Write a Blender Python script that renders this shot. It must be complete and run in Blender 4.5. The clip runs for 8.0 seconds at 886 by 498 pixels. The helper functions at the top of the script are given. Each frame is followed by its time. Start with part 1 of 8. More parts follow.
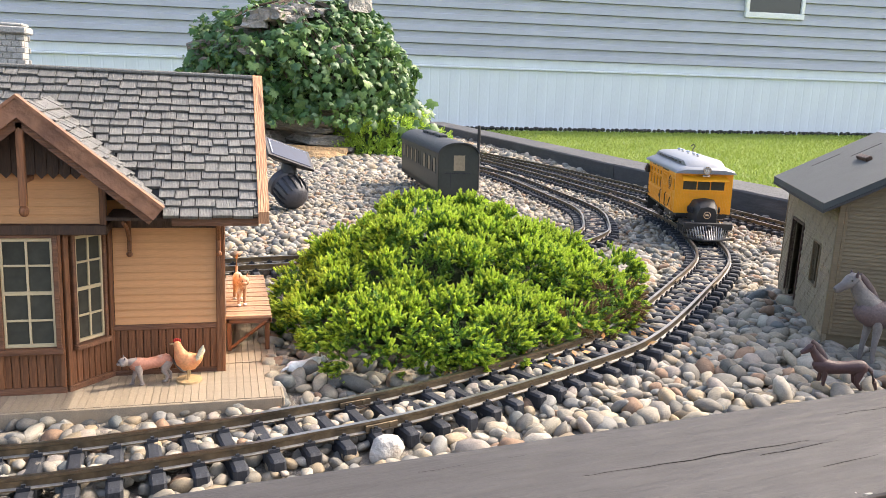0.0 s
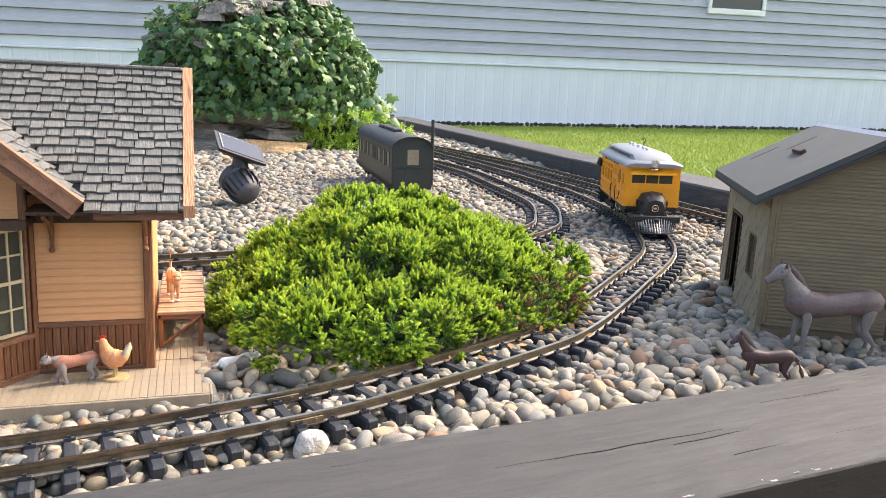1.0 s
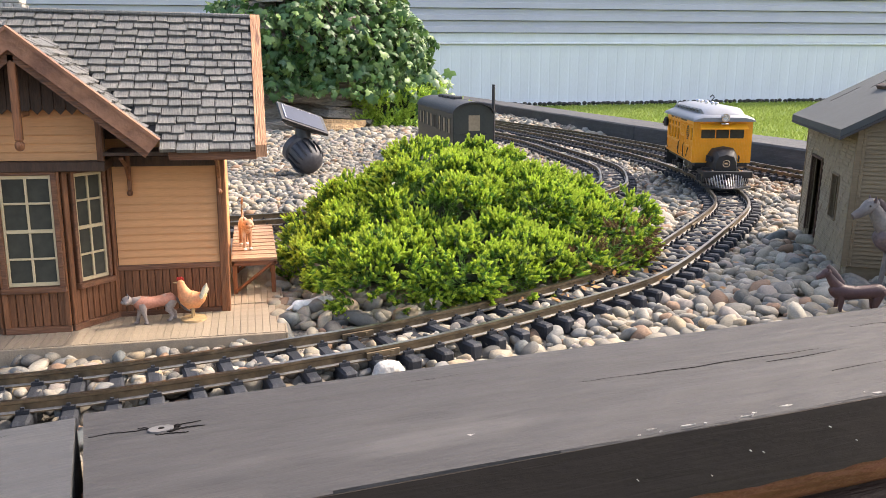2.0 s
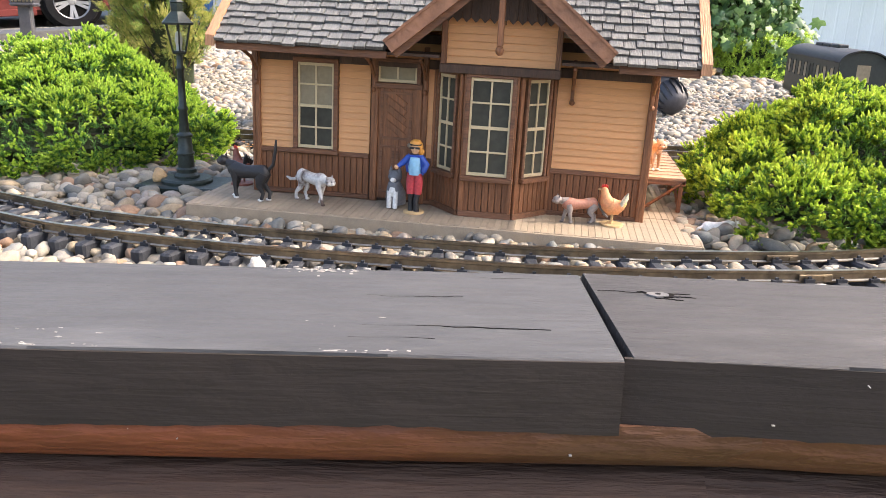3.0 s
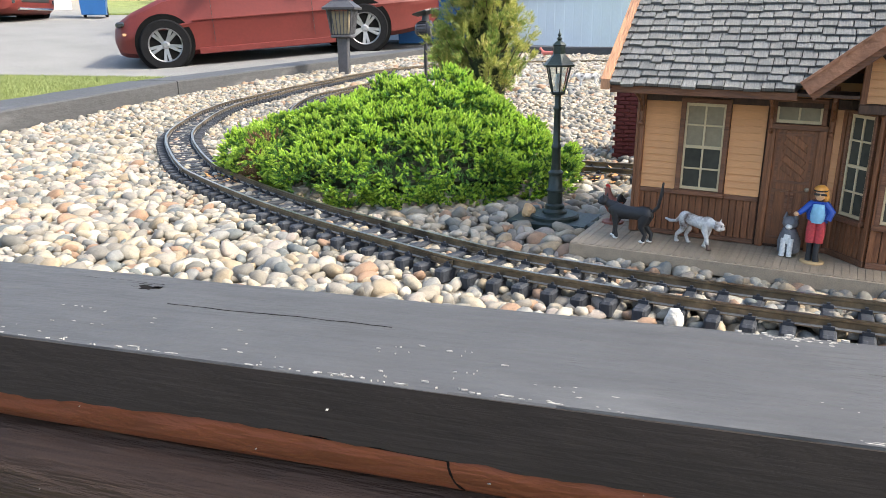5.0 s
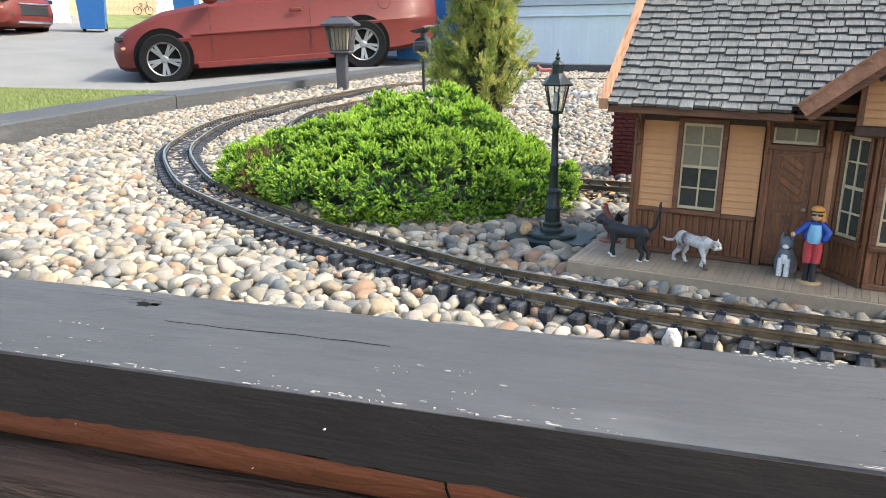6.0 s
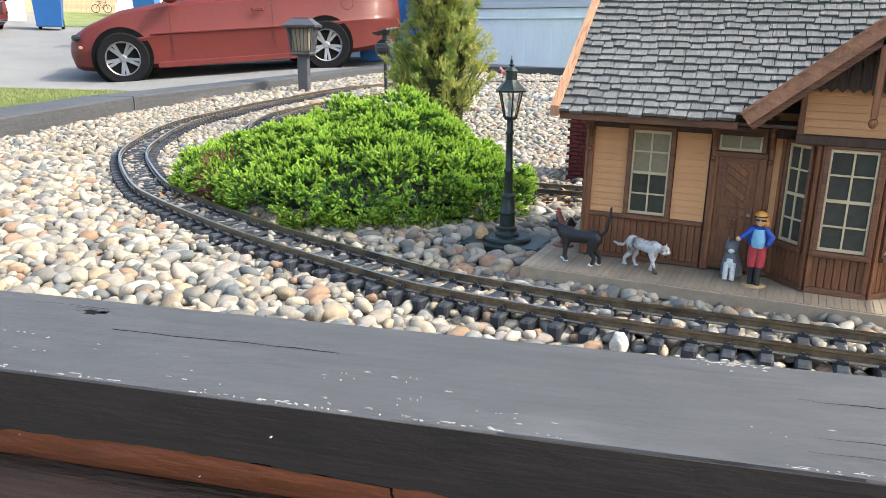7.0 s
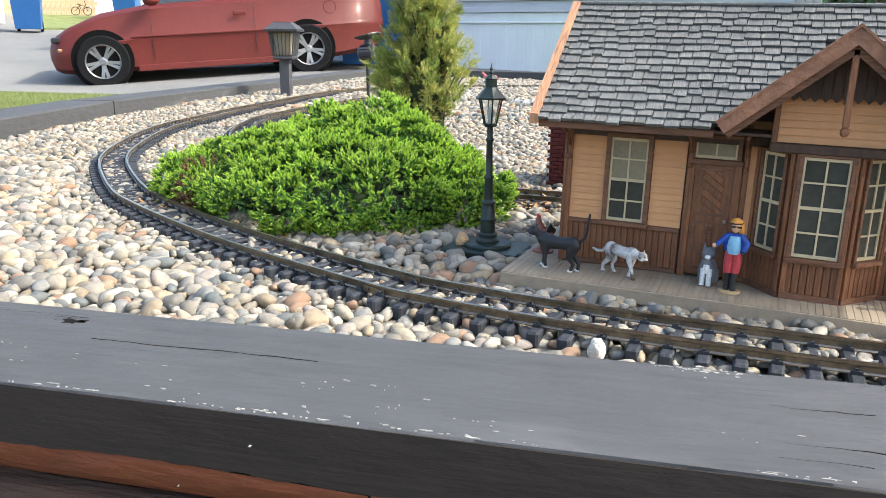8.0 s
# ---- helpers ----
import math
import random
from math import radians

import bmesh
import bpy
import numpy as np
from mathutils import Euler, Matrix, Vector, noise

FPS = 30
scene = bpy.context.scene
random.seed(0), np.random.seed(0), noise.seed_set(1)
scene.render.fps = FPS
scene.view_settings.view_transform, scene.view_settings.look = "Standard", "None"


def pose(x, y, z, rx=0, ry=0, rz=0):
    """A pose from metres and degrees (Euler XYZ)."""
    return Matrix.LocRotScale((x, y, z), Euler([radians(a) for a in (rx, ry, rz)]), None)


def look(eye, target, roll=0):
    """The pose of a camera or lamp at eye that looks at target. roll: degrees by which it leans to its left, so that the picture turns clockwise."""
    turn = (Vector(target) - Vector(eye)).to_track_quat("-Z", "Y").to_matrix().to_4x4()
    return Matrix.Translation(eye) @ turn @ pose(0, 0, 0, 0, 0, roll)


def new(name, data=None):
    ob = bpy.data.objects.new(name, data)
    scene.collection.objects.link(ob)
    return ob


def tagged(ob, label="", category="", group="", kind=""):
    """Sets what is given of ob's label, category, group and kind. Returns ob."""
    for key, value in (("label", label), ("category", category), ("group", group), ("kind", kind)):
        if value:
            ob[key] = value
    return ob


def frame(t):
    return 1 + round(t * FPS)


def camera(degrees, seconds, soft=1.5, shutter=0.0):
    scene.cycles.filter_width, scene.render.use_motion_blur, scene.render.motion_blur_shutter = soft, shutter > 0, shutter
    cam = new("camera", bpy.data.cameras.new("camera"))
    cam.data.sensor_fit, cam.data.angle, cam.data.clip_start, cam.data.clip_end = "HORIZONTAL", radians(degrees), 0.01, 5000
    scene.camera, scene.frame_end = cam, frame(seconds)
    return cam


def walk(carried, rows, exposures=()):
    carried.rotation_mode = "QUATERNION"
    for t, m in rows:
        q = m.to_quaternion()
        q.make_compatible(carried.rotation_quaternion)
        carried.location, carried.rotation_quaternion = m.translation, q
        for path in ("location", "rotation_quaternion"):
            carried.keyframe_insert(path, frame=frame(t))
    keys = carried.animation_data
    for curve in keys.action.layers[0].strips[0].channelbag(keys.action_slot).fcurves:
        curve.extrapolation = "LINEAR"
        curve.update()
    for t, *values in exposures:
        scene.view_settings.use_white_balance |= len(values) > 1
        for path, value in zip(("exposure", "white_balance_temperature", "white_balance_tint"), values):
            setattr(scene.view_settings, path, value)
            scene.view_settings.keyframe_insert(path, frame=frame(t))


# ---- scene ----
cam = camera(58.7, 8.0, soft=0.7)
PATH = [
    (0, (0.042, -0.618, 0.266), (0.565, 1.271, -0.132), 1.5),
    (0.5, (0.057, -0.619, 0.265), (0.613, 1.259, -0.138), 1.6),
    (1, (0.074, -0.625, 0.265), (0.67, 1.24, -0.143), 1.6),
    (1.5, (0.079, -0.626, 0.254), (0.678, 1.238, -0.156), 1.2),
    (2, (0.063, -0.622, 0.223), (0.517, 1.275, -0.221), -0.4),
    (2.2, (0.044, -0.626, 0.21), (0.415, 1.286, -0.246), -1.0),
    (3.3, (-0.072, -0.683, 0.199), (-0.577, 1.155, -0.406), 2.3),
    (3.5, (-0.088, -0.688, 0.205), (-0.703, 1.118, -0.395), 1.8),
    (4, (-0.13, -0.689, 0.208), (-0.955, 1.039, -0.369), -0.7),
    (4.5, (-0.158, -0.696, 0.217), (-1.036, 1.01, -0.346), -0.8),
    (6, (-0.162, -0.698, 0.225), (-1.039, 1.027, -0.282), -0.2),
    (6.5, (-0.157, -0.693, 0.223), (-0.985, 1.056, -0.282), 0.0),
    (7, (-0.151, -0.698, 0.23), (-0.948, 1.066, -0.274), 0.3),
    (7.5, (-0.147, -0.697, 0.231), (-0.927, 1.076, -0.267), 0.4),
    (8, (-0.147, -0.7, 0.234), (-0.906, 1.083, -0.261), 0.5),
]
walk(cam, [(t, look(eye, target, roll)) for t, eye, target, roll in PATH], exposures=[(0.0, 1.86, 6950, 12), (1.5, 1.85, 6950, 10), (2.2, 1.73, 7000, 14), (3.3, 2.17, 6950, 14), (4.2, 2.15, 6800, 11), (4.5, 1.92, 6600, 9), (5.8, 1.79, 6400, 5), (8.0, 1.79, 6300, 5)])

# ---- light ----
SUN_AZ, SUN_EL = 11.0, 43.0          # degrees from +x towards +y, above the horizon
world = bpy.data.worlds.new("sky")
scene.world = world
world.use_nodes = True
_wn = world.node_tree.nodes
_sky = _wn.new("ShaderNodeTexSky")
_sky.sky_type = "NISHITA"
_sky.sun_disc = False
_sky.sun_elevation = radians(SUN_EL)
_sky.sun_rotation = radians(90 - SUN_AZ)
_sky.air_density, _sky.dust_density, _sky.ozone_density = 1.0, 4.0, 0.7
world.node_tree.links.new(_sky.outputs[0], _wn["Background"].inputs[0])
_wn["Background"].inputs[1].default_value = 0.15
_sd = bpy.data.lights.new("sun", "SUN")
_sd.energy, _sd.angle, _sd.color = 1.30, radians(0.6), (1.0, 0.94, 0.85)
sun = new("sun", _sd)
_dir = Vector((math.cos(radians(SUN_EL)) * math.cos(radians(SUN_AZ)), math.cos(radians(SUN_EL)) * math.sin(radians(SUN_AZ)), math.sin(radians(SUN_EL))))
sun.matrix_world = look(_dir * 30, (0, 0, 0))

# ---- levels ----
YARD = -0.26      # lawn and driveway
BED = 0.004       # soil sheet under the pebbles
TIE_TOP = 0.020
DECK = 0.021      # top of the station platform

# ---- materials ----


def material(name, base, rough=0.6, metal=0.0, spread=0.12, scale=40.0, bump=0.15, fine=None, wear=None, wear_amount=0.5, wear_scale=12.0, per=None, stretch=(1, 1, 1), coat=0.0, spec=0.5, island=False, hue=0.0):
    """A surface with two scales of variation, bump, an optional wear colour and a random shift for each object or island."""
    m = bpy.data.materials.new(name)
    m.use_nodes = True
    nt = m.node_tree
    n, l = nt.nodes, nt.links
    b = n["Principled BSDF"]
    b.inputs["Roughness"].default_value = rough
    b.inputs["Metallic"].default_value = metal
    b.inputs["Coat Weight"].default_value = coat
    b.inputs["Specular IOR Level"].default_value = spec
    tc = n.new("ShaderNodeTexCoord")
    mp = n.new("ShaderNodeMapping")
    mp.inputs["Scale"].default_value = stretch
    l.new(tc.outputs["Object"], mp.inputs["Vector"])
    n1 = n.new("ShaderNodeTexNoise")
    n1.inputs["Scale"].default_value = scale
    n1.inputs["Detail"].default_value = 5
    n2 = n.new("ShaderNodeTexNoise")
    n2.inputs["Scale"].default_value = fine if fine else scale * 7
    n2.inputs["Detail"].default_value = 4
    for t in (n1, n2):
        l.new(mp.outputs[0], t.inputs["Vector"])
    add = n.new("ShaderNodeMath")
    add.operation = "ADD"
    l.new(n1.outputs[0], add.inputs[0])
    l.new(n2.outputs[0], add.inputs[1])
    rng = n.new("ShaderNodeMapRange")
    rng.inputs["From Min"].default_value, rng.inputs["From Max"].default_value = 0.6, 1.4
    rng.inputs["To Min"].default_value, rng.inputs["To Max"].default_value = 1 - spread * 1.6, 1 + spread * 1.6
    l.new(add.outputs[0], rng.inputs["Value"])
    value = rng.outputs[0]
    if per:
        if island:
            rnd = n.new("ShaderNodeNewGeometry").outputs["Random Per Island"]
        else:
            rnd = n.new("ShaderNodeObjectInfo").outputs["Random"]
        r2 = n.new("ShaderNodeMapRange")
        r2.inputs["To Min"].default_value, r2.inputs["To Max"].default_value = 1 - per, 1 + per
        l.new(rnd, r2.inputs["Value"])
        mu = n.new("ShaderNodeMath")
        mu.operation = "MULTIPLY"
        l.new(value, mu.inputs[0])
        l.new(r2.outputs[0], mu.inputs[1])
        value = mu.outputs[0]
    hsv = n.new("ShaderNodeHueSaturation")
    hsv.inputs["Color"].default_value = (*base, 1)
    l.new(value, hsv.inputs["Value"])
    if hue and per:
        r3 = n.new("ShaderNodeMapRange")
        r3.inputs["To Min"].default_value, r3.inputs["To Max"].default_value = 0.5 - hue, 0.5 + hue
        l.new(rnd, r3.inputs["Value"])
        l.new(r3.outputs[0], hsv.inputs["Hue"])
    colour = hsv.outputs[0]
    if wear:
        nw = n.new("ShaderNodeTexNoise")
        nw.inputs["Scale"].default_value = wear_scale
        nw.inputs["Detail"].default_value = 7
        l.new(mp.outputs[0], nw.inputs["Vector"])
        cr = n.new("ShaderNodeMapRange")
        cr.inputs["From Min"].default_value = 0.75 - wear_amount * 0.4
        cr.inputs["From Max"].default_value = 0.82 - wear_amount * 0.3
        l.new(nw.outputs[0], cr.inputs["Value"])
        mx = n.new("ShaderNodeMix")
        mx.data_type = "RGBA"
        mx.inputs[7].default_value = (*wear, 1)
        l.new(cr.outputs[0], mx.inputs[0])
        l.new(colour, mx.inputs[6])
        colour = mx.outputs[2]
    l.new(colour, b.inputs["Base Color"])
    if bump:
        bp = n.new("ShaderNodeBump")
        bp.inputs["Strength"].default_value = bump
        bp.inputs["Distance"].default_value = 0.3 / scale
        l.new(add.outputs[0], bp.inputs["Height"])
        l.new(bp.outputs[0], b.inputs["Normal"])
    return m


def grain(m, across=0.004, along=0.22, depth=0.0005, tone=0.14):
    """Adds wood grain that runs along local x: fine ridges in the relief and a slight change of tone."""
    nt = m.node_tree
    n, l = nt.nodes, nt.links
    b = n["Principled BSDF"]
    tc = n.new("ShaderNodeTexCoord")
    mp = n.new("ShaderNodeMapping")
    mp.inputs["Scale"].default_value = (1 / along, 1 / across, 1 / across)
    l.new(tc.outputs["Object"], mp.inputs["Vector"])
    t = n.new("ShaderNodeTexNoise")
    t.inputs["Scale"].default_value, t.inputs["Detail"].default_value, t.inputs["Roughness"].default_value = 1.0, 6, 0.62
    t.inputs["Distortion"].default_value = 0.6
    l.new(mp.outputs[0], t.inputs["Vector"])
    rr = n.new("ShaderNodeMapRange")
    rr.inputs["From Min"].default_value, rr.inputs["From Max"].default_value = 0.32, 0.68
    rr.inputs["To Min"].default_value, rr.inputs["To Max"].default_value = 1 - tone, 1 + tone
    l.new(t.outputs[0], rr.inputs["Value"])
    src = b.inputs["Base Color"].links[0].from_socket
    hs = n.new("ShaderNodeHueSaturation")
    l.new(src, hs.inputs["Color"])
    l.new(rr.outputs[0], hs.inputs["Value"])
    l.new(hs.outputs[0], b.inputs["Base Color"])
    bp = n.new("ShaderNodeBump")
    bp.inputs["Strength"].default_value, bp.inputs["Distance"].default_value = 0.8, depth
    l.new(t.outputs[0], bp.inputs["Height"])
    if b.inputs["Normal"].links:
        l.new(b.inputs["Normal"].links[0].from_socket, bp.inputs["Normal"])
    l.new(bp.outputs[0], b.inputs["Normal"])
    return m


def palette(name, colours, rough=0.6, bump=0.2, scale=120.0, island=True, spread=0.2, spec=0.4, translucent=0.0):
    """A surface whose pieces take one of several colours each."""
    m = material(name, (1, 1, 1), rough=rough, bump=bump, scale=scale, spread=spread, spec=spec)
    nt = m.node_tree
    n, l = nt.nodes, nt.links
    src = n.new("ShaderNodeNewGeometry").outputs["Random Per Island"] if island else n.new("ShaderNodeObjectInfo").outputs["Random"]
    ramp = n.new("ShaderNodeValToRGB")
    ramp.color_ramp.interpolation = "CONSTANT" if len(colours) > 5 else "LINEAR"
    els = ramp.color_ramp.elements
    while len(els) < len(colours):
        els.new(0.5)
    for i, c in enumerate(colours):
        els[i].position = i / len(colours) if len(colours) > 5 else i / max(1, len(colours) - 1)
        els[i].color = (*c, 1)
    l.new(src, ramp.inputs[0])
    hsv = [k for k in n if k.type == "HUE_SAT"][0]
    l.new(ramp.outputs[0], hsv.inputs["Color"])
    if translucent:
        out, b = n["Material Output"], n["Principled BSDF"]
        tr = n.new("ShaderNodeBsdfTranslucent")
        l.new(hsv.outputs[0], tr.inputs["Color"])
        mix = n.new("ShaderNodeMixShader")
        mix.inputs[0].default_value = translucent
        l.new(b.outputs[0], mix.inputs[1])
        l.new(tr.outputs[0], mix.inputs[2])
        l.new(mix.outputs[0], out.inputs["Surface"])
    return m


M = {}
M["gravel"] = palette("pebble_stone", [(0.266, 0.235, 0.180), (0.201, 0.178, 0.140), (0.327, 0.296, 0.240), (0.126, 0.119, 0.103), (0.289, 0.228, 0.151), (0.225, 0.203, 0.169), (0.245, 0.157, 0.102), (0.360, 0.330, 0.271), (0.163, 0.150, 0.128), (0.294, 0.260, 0.201), (0.120, 0.127, 0.121), (0.309, 0.278, 0.224), (0.238, 0.190, 0.128), (0.192, 0.187, 0.171), (0.281, 0.239, 0.201), (0.250, 0.219, 0.171), (0.322, 0.273, 0.198), (0.178, 0.162, 0.137)], rough=0.74, bump=0.22, scale=150, spread=0.20, spec=0.3)
M["soil"] = material("gravelly_soil", (0.225, 0.200, 0.165), rough=0.95, spread=0.4, scale=110, bump=0.9)
M["white_stone"] = material("white_quartz", (0.52, 0.49, 0.44), rough=0.55, spread=0.2, scale=60, bump=0.35, wear=(0.36, 0.31, 0.25), wear_amount=0.45, wear_scale=40)
M["rail"] = material("tarnished_brass", (0.185, 0.142, 0.092), rough=0.45, metal=0.7, spread=0.3, scale=30, bump=0.05, wear=(0.078, 0.063, 0.046), wear_amount=0.5, wear_scale=20)
M["rail_foot"] = material("dull_rail_foot", (0.26, 0.25, 0.235), rough=0.5, metal=0.5, spread=0.3, scale=40, bump=0.05)
M["rail_top"] = material("polished_rail", (0.34, 0.31, 0.27), rough=0.3, metal=1.0, spread=0.2, scale=60, bump=0.03)
M["tie"] = material("black_plastic_tie", (0.029, 0.032, 0.039), rough=0.65, spread=0.25, scale=120, bump=0.25, stretch=(1, 4, 1), per=0.25, spec=0.3, wear=(0.082, 0.086, 0.100), wear_amount=0.3, wear_scale=60)
M["timber"] = material("grey_painted_timber", (0.0590, 0.0595, 0.0615), rough=0.72, spread=0.12, scale=5, fine=60, bump=0.14, stretch=(0.4, 1.6, 1.6), spec=0.32, wear=(0.0945, 0.095, 0.097), wear_amount=0.30, wear_scale=9)
M["timber_worn"] = material("brown_grey_worn_paint", (0.0495, 0.0475, 0.0475), rough=0.75, spread=0.16, scale=5, fine=60, bump=0.18, stretch=(0.4, 1.8, 1.8), spec=0.3, wear=(0.086, 0.082, 0.080), wear_amount=0.35, wear_scale=8)
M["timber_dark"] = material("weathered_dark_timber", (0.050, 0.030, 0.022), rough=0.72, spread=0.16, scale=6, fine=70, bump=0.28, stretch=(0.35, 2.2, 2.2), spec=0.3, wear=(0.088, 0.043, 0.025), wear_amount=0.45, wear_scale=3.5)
M["timber_red"] = material("worn_red_brown_timber", (0.185, 0.054, 0.027), rough=0.6, spread=0.16, scale=4, fine=50, bump=0.2, stretch=(0.5, 1.5, 1.5), spec=0.3, wear=(0.100, 0.045, 0.024), wear_amount=0.5, wear_scale=1.6)
grain(M["timber"], 0.0045, 0.30, 0.0004, 0.07)
grain(M["timber_worn"], 0.0050, 0.26, 0.0006, 0.10)
grain(M["timber_dark"], 0.0026, 0.10, 0.0010, 0.26)
grain(M["timber_red"], 0.0050, 0.30, 0.0006, 0.14)
M["deck"] = material("tan_deck_plastic", (0.280, 0.222, 0.156), rough=0.7, spread=0.14, scale=120, bump=0.2, per=0.08, wear=(0.28, 0.22, 0.15), wear_amount=0.4, wear_scale=40)
M["slat"] = material("weathered_tan_slat", (0.330, 0.200, 0.120), rough=0.7, spread=0.25, scale=60, bump=0.3, stretch=(0.4, 4, 4), per=0.18)
M["orange"] = material("orange_tan_clapboard", (0.595, 0.290, 0.118), rough=0.6, spread=0.08, scale=50, bump=0.08, stretch=(0.4, 3, 3), per=0.05)
M["brown"] = material("brown_wood_grain", (0.194, 0.075, 0.030), rough=0.55, spread=0.35, scale=50, fine=260, bump=0.3, stretch=(4, 4, 0.35), per=0.15)
M["brown_h"] = material("brown_wood_trim", (0.156, 0.065, 0.030), rough=0.55, spread=0.35, scale=50, fine=260, bump=0.3, stretch=(0.35, 4, 4), per=0.12)
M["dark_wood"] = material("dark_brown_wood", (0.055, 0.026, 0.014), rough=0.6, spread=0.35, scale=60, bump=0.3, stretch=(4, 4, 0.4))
M["rake"] = material("weathered_orange_wood", (0.45, 0.225, 0.115), rough=0.7, spread=0.25, scale=40, fine=220, bump=0.4, stretch=(4, 0.5, 0.5), wear=(0.20, 0.09, 0.05), wear_amount=0.5, wear_scale=40)
M["barge"] = material("weathered_brown_bargeboard", (0.27, 0.125, 0.068), rough=0.7, spread=0.25, scale=40, fine=220, bump=0.3, stretch=(0.6, 4, 0.6), wear=(0.17, 0.075, 0.042), wear_amount=0.45, wear_scale=30)
M["cream"] = material("cream_painted_sash", (0.55, 0.435, 0.265), rough=0.5, spread=0.08, scale=80, bump=0.06)
M["shingle"] = material("grey_wood_shingle", (0.164, 0.163, 0.156), rough=0.72, spread=0.22, scale=160, fine=700, bump=0.9, stretch=(5, 0.4, 0.4), per=0.16, wear=(0.215, 0.212, 0.20), wear_amount=0.40, wear_scale=120)
M["roof_board"] = material("dark_roof_sheathing", (0.035, 0.033, 0.033), rough=0.8)
M["pane"] = material("dusty_dark_pane", (0.058, 0.056, 0.044), rough=0.55, spread=0.2, scale=20, bump=0.0, spec=0.12)
M["pane_pale"] = material("frosted_pale_pane", (0.26, 0.215, 0.145), rough=0.5, spread=0.12, scale=30, bump=0.0, spec=0.15)
M["yellow"] = material("yellow_orange_plastic", (0.84, 0.345, 0.015), rough=0.42, spread=0.06, scale=40, bump=0.05, coat=0.1)
M["silver"] = material("silver_grey_roof", (0.215, 0.230, 0.255), rough=0.42, metal=0.4, spread=0.06, scale=40, bump=0.03)
M["black"] = material("matt_black_plastic", (0.014, 0.014, 0.015), rough=0.5, spread=0.25, scale=70, bump=0.08)
M["steel"] = material("bright_steel", (0.62, 0.62, 0.62), rough=0.22, metal=1.0, spread=0.1)
M["green_coach"] = material("dark_green_coach", (0.022, 0.027, 0.022), rough=0.5, spread=0.15, scale=30, bump=0.05)
M["coach_roof"] = material("dark_grey_coach_roof", (0.026, 0.028, 0.030), rough=0.6, spread=0.15, scale=30)
M["chimney"] = material("pale_grey_brick_paint", (0.33, 0.32, 0.30), rough=0.8, spread=0.2, scale=90, bump=0.3)
M["shed_wall"] = material("tan_shed_board", (0.168, 0.122, 0.070), rough=0.75, spread=0.14, scale=30, bump=0.15, stretch=(0.5, 3, 3))
M["shed_side"] = material("tan_stone_plaster", (0.270, 0.215, 0.145), rough=0.85, spread=0.16, scale=70, bump=0.4)
M["shed_roof"] = material("grey_sheet_roof", (0.050, 0.055, 0.055), rough=0.75, spread=0.10, scale=40, fine=500, bump=0.08, wear=(0.066, 0.072, 0.070), wear_amount=0.35, wear_scale=8)
M["siding"] = material("blue_grey_siding", (0.405, 0.415, 0.465), rough=0.55, spread=0.05, scale=3, fine=60, bump=0.03)
M["skirt"] = material("pale_blue_skirting", (0.655, 0.685, 0.720), rough=0.5, spread=0.05, scale=2, fine=40, bump=0.03, stretch=(3, 3, 0.4))
M["white"] = material("white_trim", (0.78, 0.78, 0.77), rough=0.5, spread=0.05, scale=5)
M["lawn"] = material("lawn_soil", (0.145, 0.190, 0.048), rough=0.95, spread=0.35, scale=3, fine=50, bump=0.3)
M["grass"] = palette("grass_blade", [(0.170, 0.255, 0.040), (0.250, 0.340, 0.055), (0.330, 0.400, 0.082), (0.205, 0.290, 0.044)], rough=0.6, bump=0, translucent=0.3)
M["grass_dull"] = palette("dull_grass_blade", [(0.155, 0.200, 0.060), (0.210, 0.250, 0.080), (0.260, 0.285, 0.110), (0.185, 0.215, 0.075)], rough=0.7, bump=0, translucent=0.25)
M["lawn_dull"] = material("dull_lawn_soil", (0.150, 0.185, 0.060), rough=0.95, spread=0.35, scale=3, fine=50, bump=0.3)
M["concrete"] = material("driveway_concrete", (0.185, 0.180, 0.170), rough=0.9, spread=0.12, scale=1.2, fine=60, bump=0.2)
# the timbers' painted side, its colour darkened to hold the shade there
M["timber_side"] = material("shade_darkened_timber_face", (0.030, 0.0235, 0.0205), rough=0.82, spread=0.10, scale=3, fine=40, bump=0.05, stretch=(0.6, 1.5, 1.5), spec=0.2, wear=(0.040, 0.030, 0.025), wear_amount=0.30, wear_scale=6)
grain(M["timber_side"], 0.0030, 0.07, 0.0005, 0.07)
# dark so that the unseen slab throws little light onto the timbers
M["bounce_dark"] = material("bounce_dark_slab", (0.055, 0.052, 0.050), rough=0.9, spread=0.2, scale=2, fine=80, bump=0.3)
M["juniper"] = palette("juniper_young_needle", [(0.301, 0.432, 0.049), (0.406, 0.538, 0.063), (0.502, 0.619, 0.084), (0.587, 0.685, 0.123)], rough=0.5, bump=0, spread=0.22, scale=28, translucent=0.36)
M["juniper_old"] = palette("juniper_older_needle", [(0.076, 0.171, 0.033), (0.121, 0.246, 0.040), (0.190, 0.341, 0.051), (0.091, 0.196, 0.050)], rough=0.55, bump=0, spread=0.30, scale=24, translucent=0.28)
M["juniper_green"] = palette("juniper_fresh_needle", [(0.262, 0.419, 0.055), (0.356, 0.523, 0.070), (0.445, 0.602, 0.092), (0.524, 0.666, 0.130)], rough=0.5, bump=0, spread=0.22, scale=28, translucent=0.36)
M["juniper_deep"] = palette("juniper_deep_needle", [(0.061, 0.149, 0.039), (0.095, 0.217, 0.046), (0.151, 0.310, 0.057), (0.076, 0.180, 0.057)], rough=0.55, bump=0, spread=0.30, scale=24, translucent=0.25)
